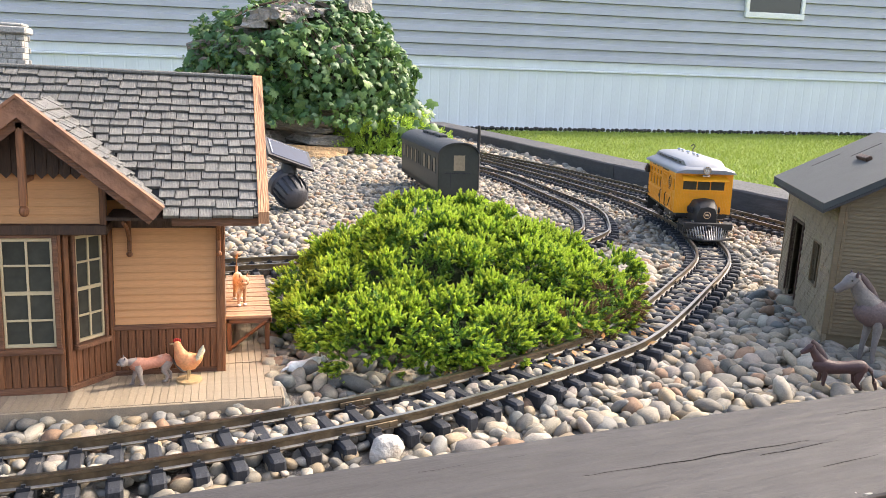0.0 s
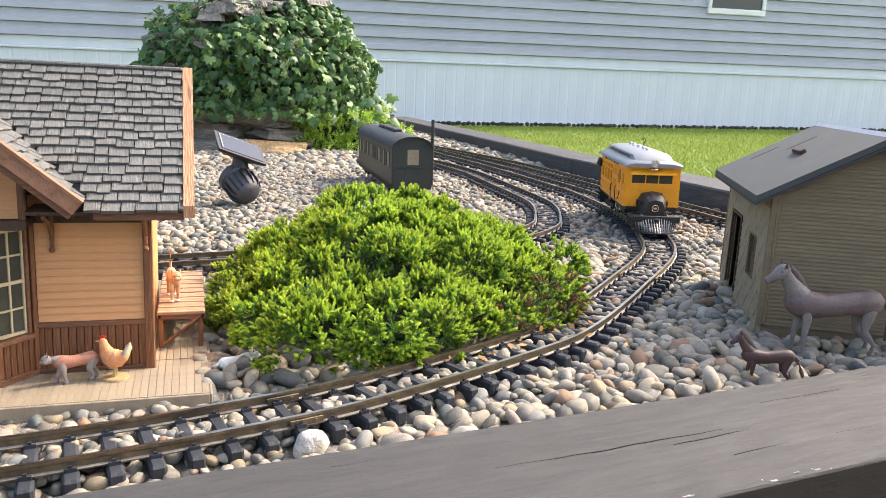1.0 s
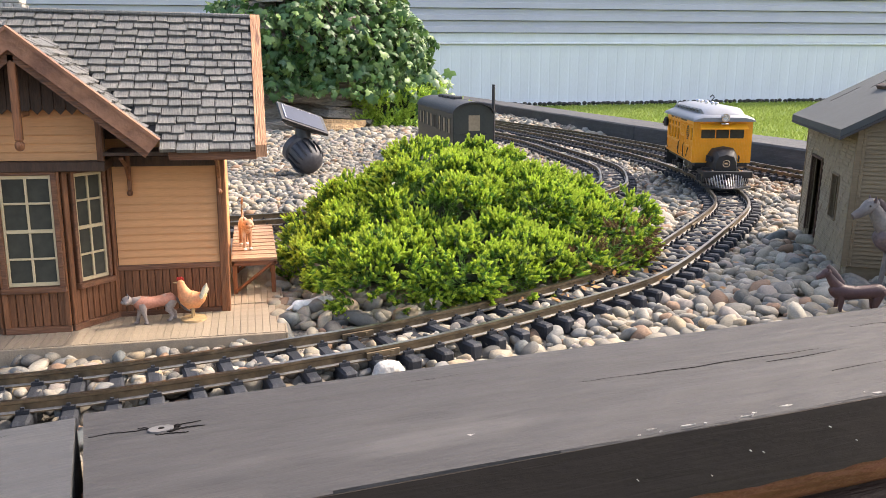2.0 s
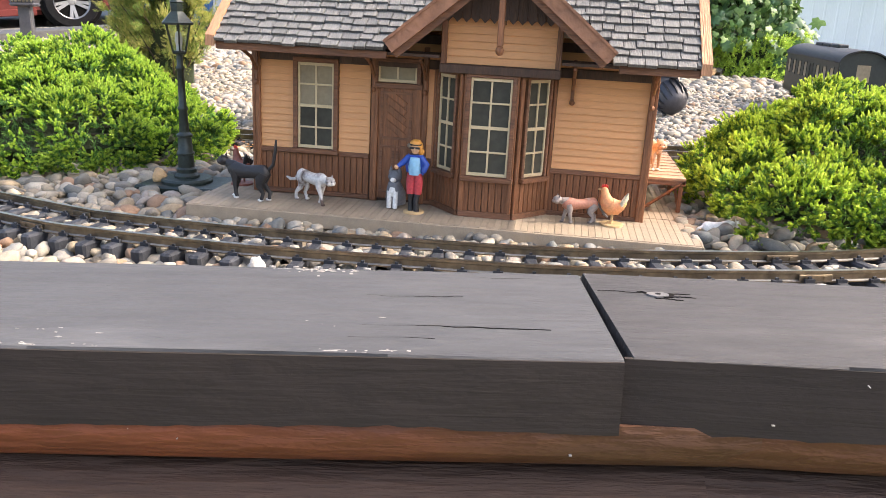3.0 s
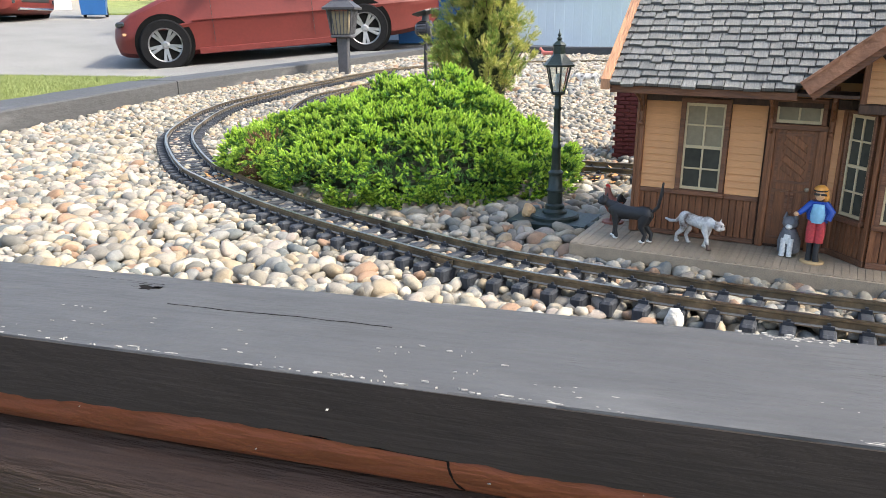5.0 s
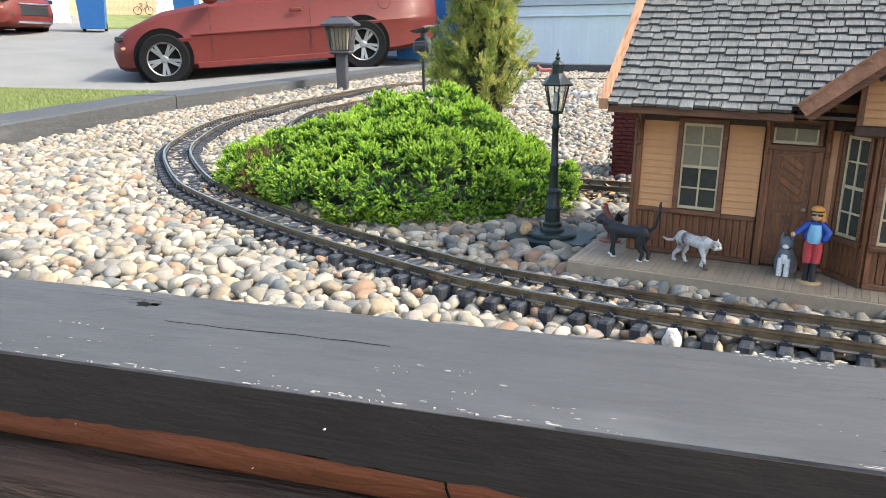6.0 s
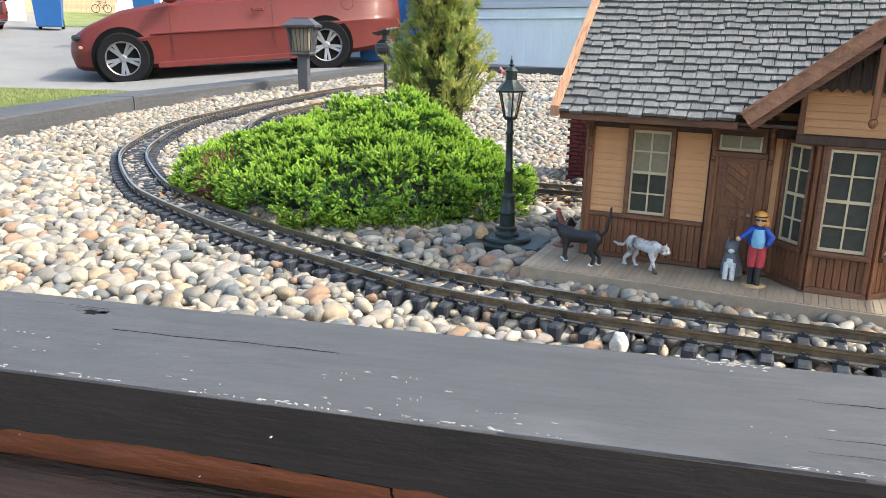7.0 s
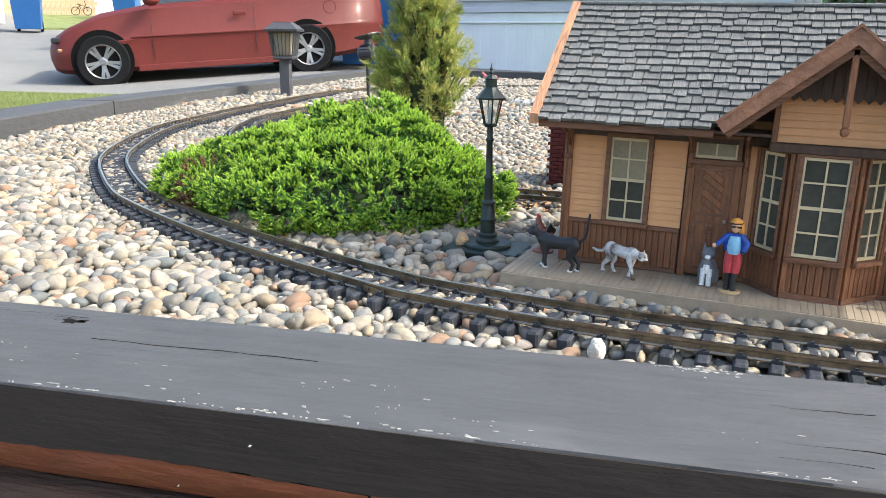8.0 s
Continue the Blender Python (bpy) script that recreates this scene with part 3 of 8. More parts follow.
def knot_core(base, x, y, ln, wd, seed):
    """The pale worn heart of a knot with a dark eye."""
    r = random.Random(seed)
    part("knot_core", Mesh().prism([(x + 0.5 * ln * math.cos(a * math.pi / 9) * r.uniform(0.9, 1.08), y + 0.5 * wd * math.sin(a * math.pi / 9) * r.uniform(0.9, 1.08)) for a in range(18)], "z", 0.0572, 0.0586), _pale, base, "pale worn heart of a knot")
    part("knot", Mesh().prism([(x + 0.12 * ln * math.cos(a * math.pi / 5), y + 0.12 * wd * math.sin(a * math.pi / 5)) for a in range(10)], "z", 0.0572, 0.0589), _dark, base)


def chips(base, seed, x0, x1, edge, loose):
    """Bare wood where paint has flaked: slivers along the outer arris, crumbs in clusters farther in."""
    r = random.Random(seed)
    out = []
    for i in range(edge):
        x = x0 + (x1 - x0) * r.random()
        out.append((x, -0.1180 + 0.0042 * r.random() ** 2, 0.0012 + 0.009 * r.random() ** 3, 0.0005 + 0.0012 * r.random()))
    for i in range(loose):
        cx, cy = x0 + (x1 - x0) * r.random(), -0.111 + 0.046 * r.random() ** 1.6
        for j in range(r.choice((1, 1, 2, 3, 5))):
            out.append((cx + r.gauss(0, 0.012), max(-0.1175, cy + r.gauss(0, 0.003)), 0.0008 + 0.0052 * r.random() ** 2.5, 0.0004 + 0.0010 * r.random()))
    on_top(base, "paint_chip", out, _chip)


whorl(timber_near_left, 1.049, -0.027, 0.017, 0.011, 3)
for i, (x, y, ln, wd) in enumerate(((1.155, -0.050, 0.15, 0.0009), (1.52, -0.086, 0.09, 0.0006), (1.44, -0.102, 0.14, 0.0006), (1.55, -0.012, 0.03, 0.0014), (0.80, -0.070, 0.06, 0.0008), (1.36, -0.040, 0.05, 0.0005), (1.02, -0.018, 0.07, 0.0006), (1.50, -0.045, 0.05, 0.0007))):
    split_line(timber_near_left, x, y, ln, wd * 0.6, 40 + i)
chips(timber_near_left, 12, 0.66, 1.50, 150, 58)
_bd = random.Random(77)
on_top(timber_near_left, "bird_dropping", [(1.444 + _bd.gauss(0, 0.013), -0.0065 + _bd.gauss(0, 0.0026), 0.0012 + 0.006 * _bd.random() ** 3, 0.0007 + 0.0016 * _bd.random()) for _k in range(46)], _chip, "white dried splash")
whorl(timber_near_right, 0.038, -0.036, 0.015, 0.008, 8)
knot_core(timber_near_right, 0.037, -0.036, 0.012, 0.0075, 4)
whorl(timber_near_right, 0.60, -0.038, 0.017, 0.008, 11)
knot_core(timber_near_right, 0.601, -0.038, 0.013, 0.0075, 6)
whorl(timber_near_right, 0.555, -0.075, 0.012, 0.008, 14)
for i, (x, y, ln, wd) in enumerate(((0.03, -0.034, 0.05, 0.0008), (0.33, -0.052, 0.16, 0.0012), (0.45, -0.085, 0.12, 0.0010), (0.41, -0.062, 0.09, 0.0007), (0.50, -0.030, 0.08, 0.0008), (0.72, -0.030, 0.12, 0.0011), (0.20, -0.020, 0.07, 0.0006), (0.64, -0.060, 0.10, 0.0008))):
    split_line(timber_near_right, x, y, ln, wd * 0.45, 70 + i)
chips(timber_near_right, 29, 0.24, 0.85, 44, 3)
on_top(timber_near_right, "paint_chip", [(0.17, -0.092, 0.010, 0.0025), (0.165, -0.085, 0.004, 0.0016)], _chip)
# a stepped crack in the worn lower edge
_sc = Mesh()
_sc.prism([(1.165, 0.0262), (1.21, 0.0246), (1.25, 0.0236), (1.285, 0.0226), (1.285, 0.0220), (1.25, 0.0231), (1.21, 0.0242), (1.165, 0.0259)], "y", -0.1212, -0.1170)
_sc.tube([(1.2846, -0.1203, 0.0232), (1.2850, -0.1202, 0.0185), (1.2857, -0.1188, 0.0140), (1.2870, -0.1172, 0.0095), (1.2888, -0.1145, 0.0050), (1.2905, -0.1112, 0.0018)], [0.0009, 0.0008, 0.0008, 0.0007, 0.0006, 0.0004], 6)
part("crack", _sc, _dark, timber_near_left, "stepped dark crack in the worn edge")

# pale flecks caught on the side faces
_fl = random.Random(5)
for _base, _x0, _x1 in ((timber_near_left, 0.6, 1.6), (timber_near_right, 0.05, 0.6)):
    _fm = Mesh()
    for _k in range(34):
        _x, _z = _fl.uniform(_x0, _x1), _fl.choice((_fl.uniform(0.010, 0.052), _fl.uniform(-0.07, -0.03)))
        _w = 0.0002 + 0.0007 * _fl.random() ** 4
        _y = -0.1228 if _z > 0.027 else (-0.1208 if _z > 0.015 else (-0.1190 if _z > 0 else -0.1245))
        _fm.box(_x - _w, _x + _w, _y - 0.0002, _y + 0.004, _z - 0.0002, _z + 0.0002)
    part("paint_fleck", _fm, _chip, _base, "pale flecks on the side face")

# ---- tracks ----
MAIN = [(-1.2, 3.85), (-1.75, 3.62), (-2.06, 3.2), (-2.15, 2.75), (-2.08, 2.33), (-1.96, 1.9), (-1.85, 1.49), (-1.76, 1.24), (-1.685, 1.02), (-1.57, 0.795), (-1.425, 0.575), (-1.335, 0.457), (-1.236, 0.355), (-1.056, 0.201), (-0.94, 0.124), (-0.71, 0.010), (-0.481, -0.073),
        (-0.4015, -0.091), (-0.2695, -0.1035), (-0.142, -0.103), (-0.0535, -0.0995), (0.02, -0.0890), (0.0725, -0.0785), (0.1885, -0.0470), (0.36, 0.030), (0.45, 0.088), (0.594, 0.229), (0.742, 0.390), (0.820, 0.536), (0.872, 0.657), (0.909, 0.798), (0.940, 0.99), (0.950, 1.17), (0.95, 1.6), (0.92, 2.2), (0.86, 2.9)]
INNER = [(-1.76, 2.3), (-1.70, 1.77), (-1.64, 1.51), (-1.58, 1.275), (-1.44, 1.0), (-1.305, 0.81), (-1.15, 0.66), (-0.9, 0.50), (-0.65, 0.425), (-0.457, 0.408), (-0.2, 0.43), (0.06, 0.467), (0.35, 0.49), (0.55, 0.545), (0.66, 0.63), (0.722, 0.745), (0.766, 0.865), (0.785, 0.985), (0.80, 1.18), (0.82, 1.49), (0.80, 1.75), (0.74, 1.95), (0.72, 2.15), (0.80, 2.5)]
SIDING = [(1.068, -0.05), (1.066, 0.5), (1.066, 0.95), (1.066, 1.35), (1.05, 1.75), (0.98, 2.3), (0.90, 2.75)]

_t = Mesh().box(-0.041, 0.041, -0.0052, 0.0052, -0.013, 0.0, 0.0018)
for sx in (-1, 1):
    for e in (-0.0042, 0.0042):
        _t.box(sx * 0.0235 + e - 0.0013, sx * 0.0235 + e + 0.0013, -0.0038, 0.0038, 0.0, 0.0026)
        _t.box(sx * 0.0235 + e - 0.0008, sx * 0.0235 + e + 0.0008, -0.0012, 0.0012, 0.0024, 0.0044)
TIE_DATA = _t.data("tie", M["tie"])


def track(label, pts, lift=0.0):
    base = thing("railway_track", label, "model track", group="model railway tracks")
    xy, head = smooth_line(pts, 0.0085)
    nx, ny = -np.sin(head), np.cos(head)
    z0 = TIE_TOP + lift
    prof = [(-0.0032, 0), (-0.0032, 0.0009), (-0.0008, 0.0016), (-0.0008, 0.0056), (-0.0017, 0.0064), (-0.0017, 0.0084), (0.0017, 0.0084), (0.0017, 0.0064), (0.0008, 0.0056), (0.0008, 0.0016), (0.0032, 0.0009), (0.0032, 0)]
    for off in (-0.0235, 0.0235):
        vs, fs = [], []
        n = len(prof)
        for k in range(len(xy)):
            for o, z in prof:
                vs.append((xy[k, 0] + nx[k] * (off + o), xy[k, 1] + ny[k] * (off + o), z0 + z))
        for k in range(len(xy) - 1):
            for j in range(n):
                fs.append((k * n + j, k * n + (j + 1) % n, (k + 1) * n + (j + 1) % n, (k + 1) * n + j))
        me = Mesh().add(vs, fs).data("rail", M["rail"])
        me.materials.append(M["rail_top"])
        me.materials.append(M["rail_foot"])
        for p in me.polygons:
            p.material_index = {5: 1, 1: 2, 9: 2}.get(p.index % n, 0)
        rail = new("rail", me)
        rail.parent = base
    # fishplates where lengths of rail meet
    for k in range(30, len(xy), 71):
        for off in (-0.0235, 0.0235):
            m = pose(xy[k, 0], xy[k, 1], z0, 0, 0, math.degrees(head[k]))
            pl = Mesh()
            for e in (-0.0022, 0.0022):
                pl.box(-0.013, 0.013, off + e - 0.0008, off + e + 0.0008, 0.001, 0.0058, 0.0003, m)
                for bx in (-0.007, 0.007):
                    pl.box(bx - 0.0012, bx + 0.0012, off + e * 1.5 - 0.0006, off + e * 1.5 + 0.0006, 0.0022, 0.0046, 0, m)
            part("fishplate", pl, M["rail"], base)
    xy, head = smooth_line(pts, 0.0245)
    for k in range(len(xy)):
        tie = new("tie", TIE_DATA)
        tie.matrix_basis = pose(xy[k, 0], xy[k, 1], z0 + 0.0004 * math.sin(k * 2.1), 0, 0, math.degrees(head[k]) + 90 + 1.2 * math.sin(k * 1.7))
        tie.parent = base
    return xy, head


main_xy, main_head = track("oval garden railway track with brass rails on black plastic ties", MAIN)
inner_xy, inner_head = track("inner loop of garden railway track behind the bushes", INNER)
side_xy, side_head = track("siding of garden railway track along the timber", SIDING)

# ---- pebbles ----


def pebble_shapes(level):
    bm = bmesh.new()
    bmesh.ops.create_icosphere(bm, subdivisions=level, radius=1)
    bm.verts.index_update()
    v = np.array([p.co[:] for p in bm.verts])
    f = np.array([[q.index for q in p.verts] for p in bm.faces])
    bm.free()
    out = []
    for s in range(22):
        w = np.array([1 + 0.24 * noise.noise(Vector(p) * 1.2 + Vector((s * 5.1, 0, 0))) + 0.07 * noise.noise(Vector(p) * 2.9 + Vector((0, s * 3.3, 0))) for p in v])
        q = v * w[:, None]
        # a few worn flats, more on the angular ones
        cut = np.random.default_rng(100 + s)
        for _ in range(1 + s % 5):
            n = cut.normal(0, 1, 3)
            n /= np.linalg.norm(n)
            over = np.maximum(q @ n - cut.uniform(0.62, 0.92), 0)
            q = q - over[:, None] * n * 0.75
        out.append(q)
    return out, f


def pebbles(name, label, xy, z, r, level):
    shapes, f = pebble_shapes(level)
    n, k = len(xy), len(shapes[0])
    pick = rng.integers(0, len(shapes), n)
    V = np.array(shapes)[pick]
    S = np.c_[r * rng.uniform(1.1, 1.75, n), r * rng.uniform(0.85, 1.2, n), r * rng.uniform(0.60, 0.92, n)]
    V = V * S[:, None, :]
    az, tx, ty = rng.uniform(0, 6.283, n), rng.normal(0, 0.35, n), rng.normal(0, 0.35, n)

    def rot(V, a, i, j):
        c, s = np.cos(a)[:, None], np.sin(a)[:, None]
        p, q = V[:, :, i].copy(), V[:, :, j].copy()
        V[:, :, i], V[:, :, j] = c * p - s * q, s * p + c * q
    rot(V, tx, 1, 2)
    rot(V, ty, 0, 2)
    rot(V, az, 0, 1)
    V += np.c_[xy, z][:, None, :]
    F = (f[None] + (np.arange(n) * k)[:, None, None]).reshape(-1, 3)
    return tagged(big_mesh(name, V.reshape(-1, 3), F, M["gravel"], True), label, "gravel", kind="stuff")


def near_track(x, y):
    """Distance to the nearest track's centre line."""
    d = np.full(x.shape, 9.0)
    for line in (main_xy, inner_xy, side_xy):
        for i in range(0, len(x), 4000):
            q = np.c_[x[i:i + 4000], y[i:i + 4000]]
            for j in range(0, len(line), 60):
                seg = line[j:j + 60]
                dd = np.sqrt(((q[:, None, :] - seg[None]) ** 2).sum(2)).min(1)
                d[i:i + 4000] = np.minimum(d[i:i + 4000], dd)
    return d


def gravel_field(name, label, x0, x1, y0, y1, pitch, level, size):
    gx, gy = np.meshgrid(np.arange(x0, x1, pitch), np.arange(y0, y1, pitch))
    x = gx.ravel() + rng.uniform(-0.45, 0.45, gx.size) * pitch
    y = gy.ravel() + rng.uniform(-0.45, 0.45, gx.size) * pitch
    ok = inside(BED_POLY, x, y) & ~((x > -0.385) & (x < 0.075) & (y > 0.004) & (y < 0.40))
    a, b = (x - 0.6386) * 0.884 - (y - 0.040) * 0.468, (x - 0.6386) * 0.468 + (y - 0.040) * 0.884
    ok &= ~((a > 0.016) & (a < 0.19) & (b > 0.016) & (b < 0.235))
    for cx, cy in ((-0.256, -0.152), (-0.215, -0.158), (0.146, -0.106)):
        ok &= (x - cx) ** 2 + (y - cy - 0.004) ** 2 > 0.016 ** 2
    for cx, cy, ex, ey, c, q in ((0.300, 0.224, 0.16, 0.125, 0.866, 0.500), (-0.762, 0.312, 0.21, 0.135, 0.927, -0.375)):
        u, w = (x - cx) * c + (y - cy) * q, -(x - cx) * q + (y - cy) * c
        ok &= (u / ex) ** 2 + (w / ey) ** 2 > 1
    ok &= ~((x > -0.487) & (x < -0.392) & (y > 0.076) & (y < 0.152))
    x, y = x[ok], y[ok]
    d = near_track(x, y)
    r = np.minimum(size * np.exp(rng.normal(0.0, 0.30, len(x))), size * 1.55)
    r = np.where(d < 0.075, np.minimum(r, 0.0085) * 0.85, r)
    r = np.where(d < 0.046, np.minimum(r, 0.0062), r)
    edge = (x > -0.40) & (x < 0.095) & (y > -0.05) & (y < 0.01)
    r = np.where(edge, np.clip(r, 0.0048, 0.0070), r)
    z = BED + r * 0.35 + rng.uniform(0, 0.006, len(x))
    z = np.where(d < 0.047, TIE_TOP - 0.0030 - r * 0.55 + rng.uniform(-0.002, 0.0030, len(x)), z)
    z += np.where((d > 0.11) & (d < 0.3), 0.003, 0)
    z -= np.where((d > 0.021) & (d < 0.047), 0.0048, 0) + np.where(edge, 0.0016, 0)
    return pebbles(name, label, np.c_[x, y], z, r, level)


gravel_field("pebbles", "rounded river pebbles in cream, tan and grey beside the track", -1.75, 1.2, -0.33, 0.42, 0.0114, 2, 0.0065)
gravel_field("pebbles", "rounded river pebbles in cream, tan and grey", -2.35, 1.2, 0.42, 1.7, 0.0114, 1, 0.0061)
gravel_field("pebbles", "rounded river pebbles in cream, tan and grey", -3.3, 1.3, 1.7, 5.1, 0.0190, 1, 0.0108)


def ballast(name, label, xy, head, per, level):
    """Small stones packed between the ties of a track."""
    k = np.repeat(np.arange(len(xy) - 1), per)
    n = len(k)
    mid, h = (xy[k] + xy[k + 1]) / 2, head[k]
    off, lag = rng.uniform(-0.0195, 0.0195, n), rng.uniform(-0.0035, 0.0035, n)
    x = mid[:, 0] - np.sin(h) * off + np.cos(h) * lag
    y = mid[:, 1] + np.cos(h) * off + np.sin(h) * lag
    r = rng.uniform(0.0036, 0.0058, n)
    return pebbles(name, label, np.c_[x, y], TIE_TOP - 0.0022 - r * 0.45 + rng.uniform(-0.0015, 0.0010, n), r, level)


ballast("ballast", "small pale pebbles packed between the track ties", main_xy, main_head, 4, 2)
ballast("ballast", "small pale pebbles packed between the inner loop's ties", inner_xy, inner_head, 3, 1)
ballast("ballast", "small pale pebbles packed between the siding's ties", side_xy, side_head, 3, 1)

# ---- shrubs ----


def sprigs(pos, axis, length, needle, count, width, spread, mat, name, parent, lab="", s0=0.0, s1=1.0):
    """Many short shoots, each a brush of narrow leaves round its axis, from s0 to s1 of its length."""
    n = len(pos)
    a = axis / np.linalg.norm(axis, axis=1)[:, None]
    ref = np.where(np.abs(a[:, 2:3]) < 0.9, np.array([[0, 0, 1.0]]), np.array([[1.0, 0, 0]]))
    u = np.cross(a, ref)
    u /= np.linalg.norm(u, axis=1)[:, None]
    w = np.cross(a, u)
    i = np.arange(count)
    s = (s0 + (s1 - s0) * i / count)[None, :]
    ang = (i * 2.39996)[None, :] + rng.uniform(0, 6.283, (n, 1))
    root = pos[:, None, :] + a[:, None, :] * (s * length[:, None])[..., None]
    rad = u[:, None, :] * np.cos(ang)[..., None] + w[:, None, :] * np.sin(ang)[..., None]
    sp = (spread * (1.15 - 0.75 * s) * rng.uniform(0.7, 1.2, (n, count)))[..., None]
    d = a[:, None, :] + rad * sp
    d /= np.linalg.norm(d, axis=2)[..., None]
    ln = (needle * (1.05 - 0.35 * s) * rng.uniform(0.75, 1.2, (n, count)))[..., None]
    side = np.cross(d, a[:, None, :] + 0.3 * rad)
    side /= np.linalg.norm(side, axis=2)[..., None] + 1e-9
    tip = root + d * ln
    mid = root + d * ln * 0.45
    V = np.stack([root, mid + side * width, tip, mid - side * width], 2).reshape(-1, 3)
    F = np.arange(n * count * 4).reshape(-1, 4)
    ob = big_mesh(name, V, F, mat)
    ob.parent = parent
    if lab:
        ob["label"] = lab
    return ob


def lumpy(p, seed, amp=0.16):
    return 1 + amp * noise.noise(Vector(p) * 2.3 + Vector((seed, 0, 0))) + amp * 0.7 * noise.noise(Vector(p) * 5.2 + Vector((0, seed, 0)))


def juniper(label, c, rx, ry, h, turn, seed, lobes, dry=None, peak=(0.0, 0.0), wither=0.5, young="juniper", old="juniper_old", trim=()):
    """A tent-shaped mound of rounded lobes; each lobe carries star-like tufts of needled shoots."""
    base = thing("juniper_bush", label, "bush", pose(c[0], c[1], BED, 0, 0, turn))
    r = np.random.default_rng(seed)

    def skin(s, az):
        """A point of the mound from its peak (s = 0) down to its foot (s = 1)."""
        edge = 1 + 0.10 * noise.noise((math.cos(az) * 1.6, math.sin(az) * 1.6, seed)) + 0.05 * noise.noise((math.cos(az) * 4, math.sin(az) * 4, seed + 9))
        for a0, half, cut in trim:
            edge *= 1 - cut * math.exp(-(((az - radians(a0) + math.pi) % (2 * math.pi) - math.pi) / radians(half)) ** 2)
        if s < 0.84:
            q = s / 0.84
            z = 1 - 0.70 * q ** 1.25
        else:
            q = 1 - 0.10 * ((s - 0.84) / 0.16) ** 2
            z = 0.30 * (1 - (s - 0.84) / 0.16)
        q2 = q * edge
        return np.array([rx * (q2 * math.cos(az) + peak[0] * (1 - q)), ry * (q2 * math.sin(az) + peak[1] * (1 - q)), h * z])

    def normal(s, az):
        e = 0.02
        a, b = skin(min(1, s + e), az) - skin(max(0, s - e), az), skin(s, az + e) - skin(s, az - e)
        n = np.cross(a, b)
        return n / (np.linalg.norm(n) + 1e-9)
    centres, rad, lnorm, dead = [], [], [], []
    tries = 0
    while len(centres) < lobes and tries < 6000:
        tries += 1
        s, az = r.uniform(0, 1) ** 0.62, r.uniform(0, 2 * math.pi)
        R = r.uniform(0.024, 0.056)
        p = skin(s, az)
        n = normal(s, az)
        if any(np.linalg.norm(p - q) < 0.66 * (R + k) for q, k in zip(centres, rad)):
            continue
        centres.append(p - n * R * r.uniform(0.35, 0.95))
        rad.append(R)
        lnorm.append(n)
        dead.append(any(abs((az - radians(a0) + math.pi) % (2 * math.pi) - math.pi) < radians(half) and s > low for a0, half, low in dry or ()))
    P, A, S, D = [], [], [], []
    for p, R, n, dd in zip(centres, rad, lnorm, dead):
        tufts = int(8 + 54 * (R / 0.040) ** 2)
        for j in range(tufts):
            v = n * 0.80 + r.normal(0, 0.60, 3) + np.array([0, 0, 0.22])
            v /= np.linalg.norm(v)
            root = p + v * R * r.uniform(0.72, 1.0)
            lead = v + np.array([0, 0, 0.22]) + r.normal(0, 0.20, 3)
            k = 0.8 + 0.5 * r.uniform()
            brown = r.uniform() < wither
            for m in range(4):
                w = lead / np.linalg.norm(lead) + (r.normal(0, 0.36, 3) if m else 0)
                P.append(root + (r.normal(0, 0.0022, 3) if m else 0))
                A.append(w / np.linalg.norm(w))
                S.append(k * (1.15 if m == 0 else r.uniform(0.65, 1.05)))
                D.append(dd and brown)
    P, A, S, D = np.array(P), np.array(A), np.array(S), np.array(D)
    P[:, 2] = np.maximum(P[:, 2], 0.010)
    A[:, 2] = np.where(P[:, 2] < 0.03, np.abs(A[:, 2]), A[:, 2])
    ln = 0.0092 * S
    k = ~D
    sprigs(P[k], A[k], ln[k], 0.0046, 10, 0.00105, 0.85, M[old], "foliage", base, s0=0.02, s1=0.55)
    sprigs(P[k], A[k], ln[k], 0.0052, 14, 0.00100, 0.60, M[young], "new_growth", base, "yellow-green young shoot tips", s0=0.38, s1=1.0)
    if D.any():
        sprigs(P[D], A[D], ln[D], 0.0048, 18, 0.0008, 0.85, M["juniper_dry"], "dry_foliage", base, "brown dried-out shoots")
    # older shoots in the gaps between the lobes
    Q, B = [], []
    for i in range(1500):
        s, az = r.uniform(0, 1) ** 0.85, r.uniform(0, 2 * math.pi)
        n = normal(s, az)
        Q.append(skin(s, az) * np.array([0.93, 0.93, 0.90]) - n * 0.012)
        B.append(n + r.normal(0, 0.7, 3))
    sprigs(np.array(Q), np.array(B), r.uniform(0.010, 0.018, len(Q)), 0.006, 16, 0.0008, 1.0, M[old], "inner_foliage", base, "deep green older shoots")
    # solid dark hull, so gaps between the lobes look shaded
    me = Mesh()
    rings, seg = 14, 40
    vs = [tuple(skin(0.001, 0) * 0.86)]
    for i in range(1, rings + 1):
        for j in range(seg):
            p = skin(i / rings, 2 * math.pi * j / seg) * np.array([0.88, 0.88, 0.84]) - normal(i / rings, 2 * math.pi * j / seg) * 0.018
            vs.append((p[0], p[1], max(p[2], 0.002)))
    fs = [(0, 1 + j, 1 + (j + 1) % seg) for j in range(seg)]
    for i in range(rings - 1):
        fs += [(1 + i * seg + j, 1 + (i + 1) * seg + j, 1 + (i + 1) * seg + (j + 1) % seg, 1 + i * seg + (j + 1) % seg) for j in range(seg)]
    part("inner_mass", me.add(vs, fs), M["core"], base, "solid dark hull for the shade between branches", smooth=180)
    tw = Mesh()
    for i in range(30):
        p = Vector(skin(r.uniform(0.2, 0.95), r.uniform(0, 6.283))) * 0.96
        tw.tube([(0, 0, 0), p * 0.5 + Vector((0, 0, 0.01)), p], [0.005, 0.003, 0.001], 5)
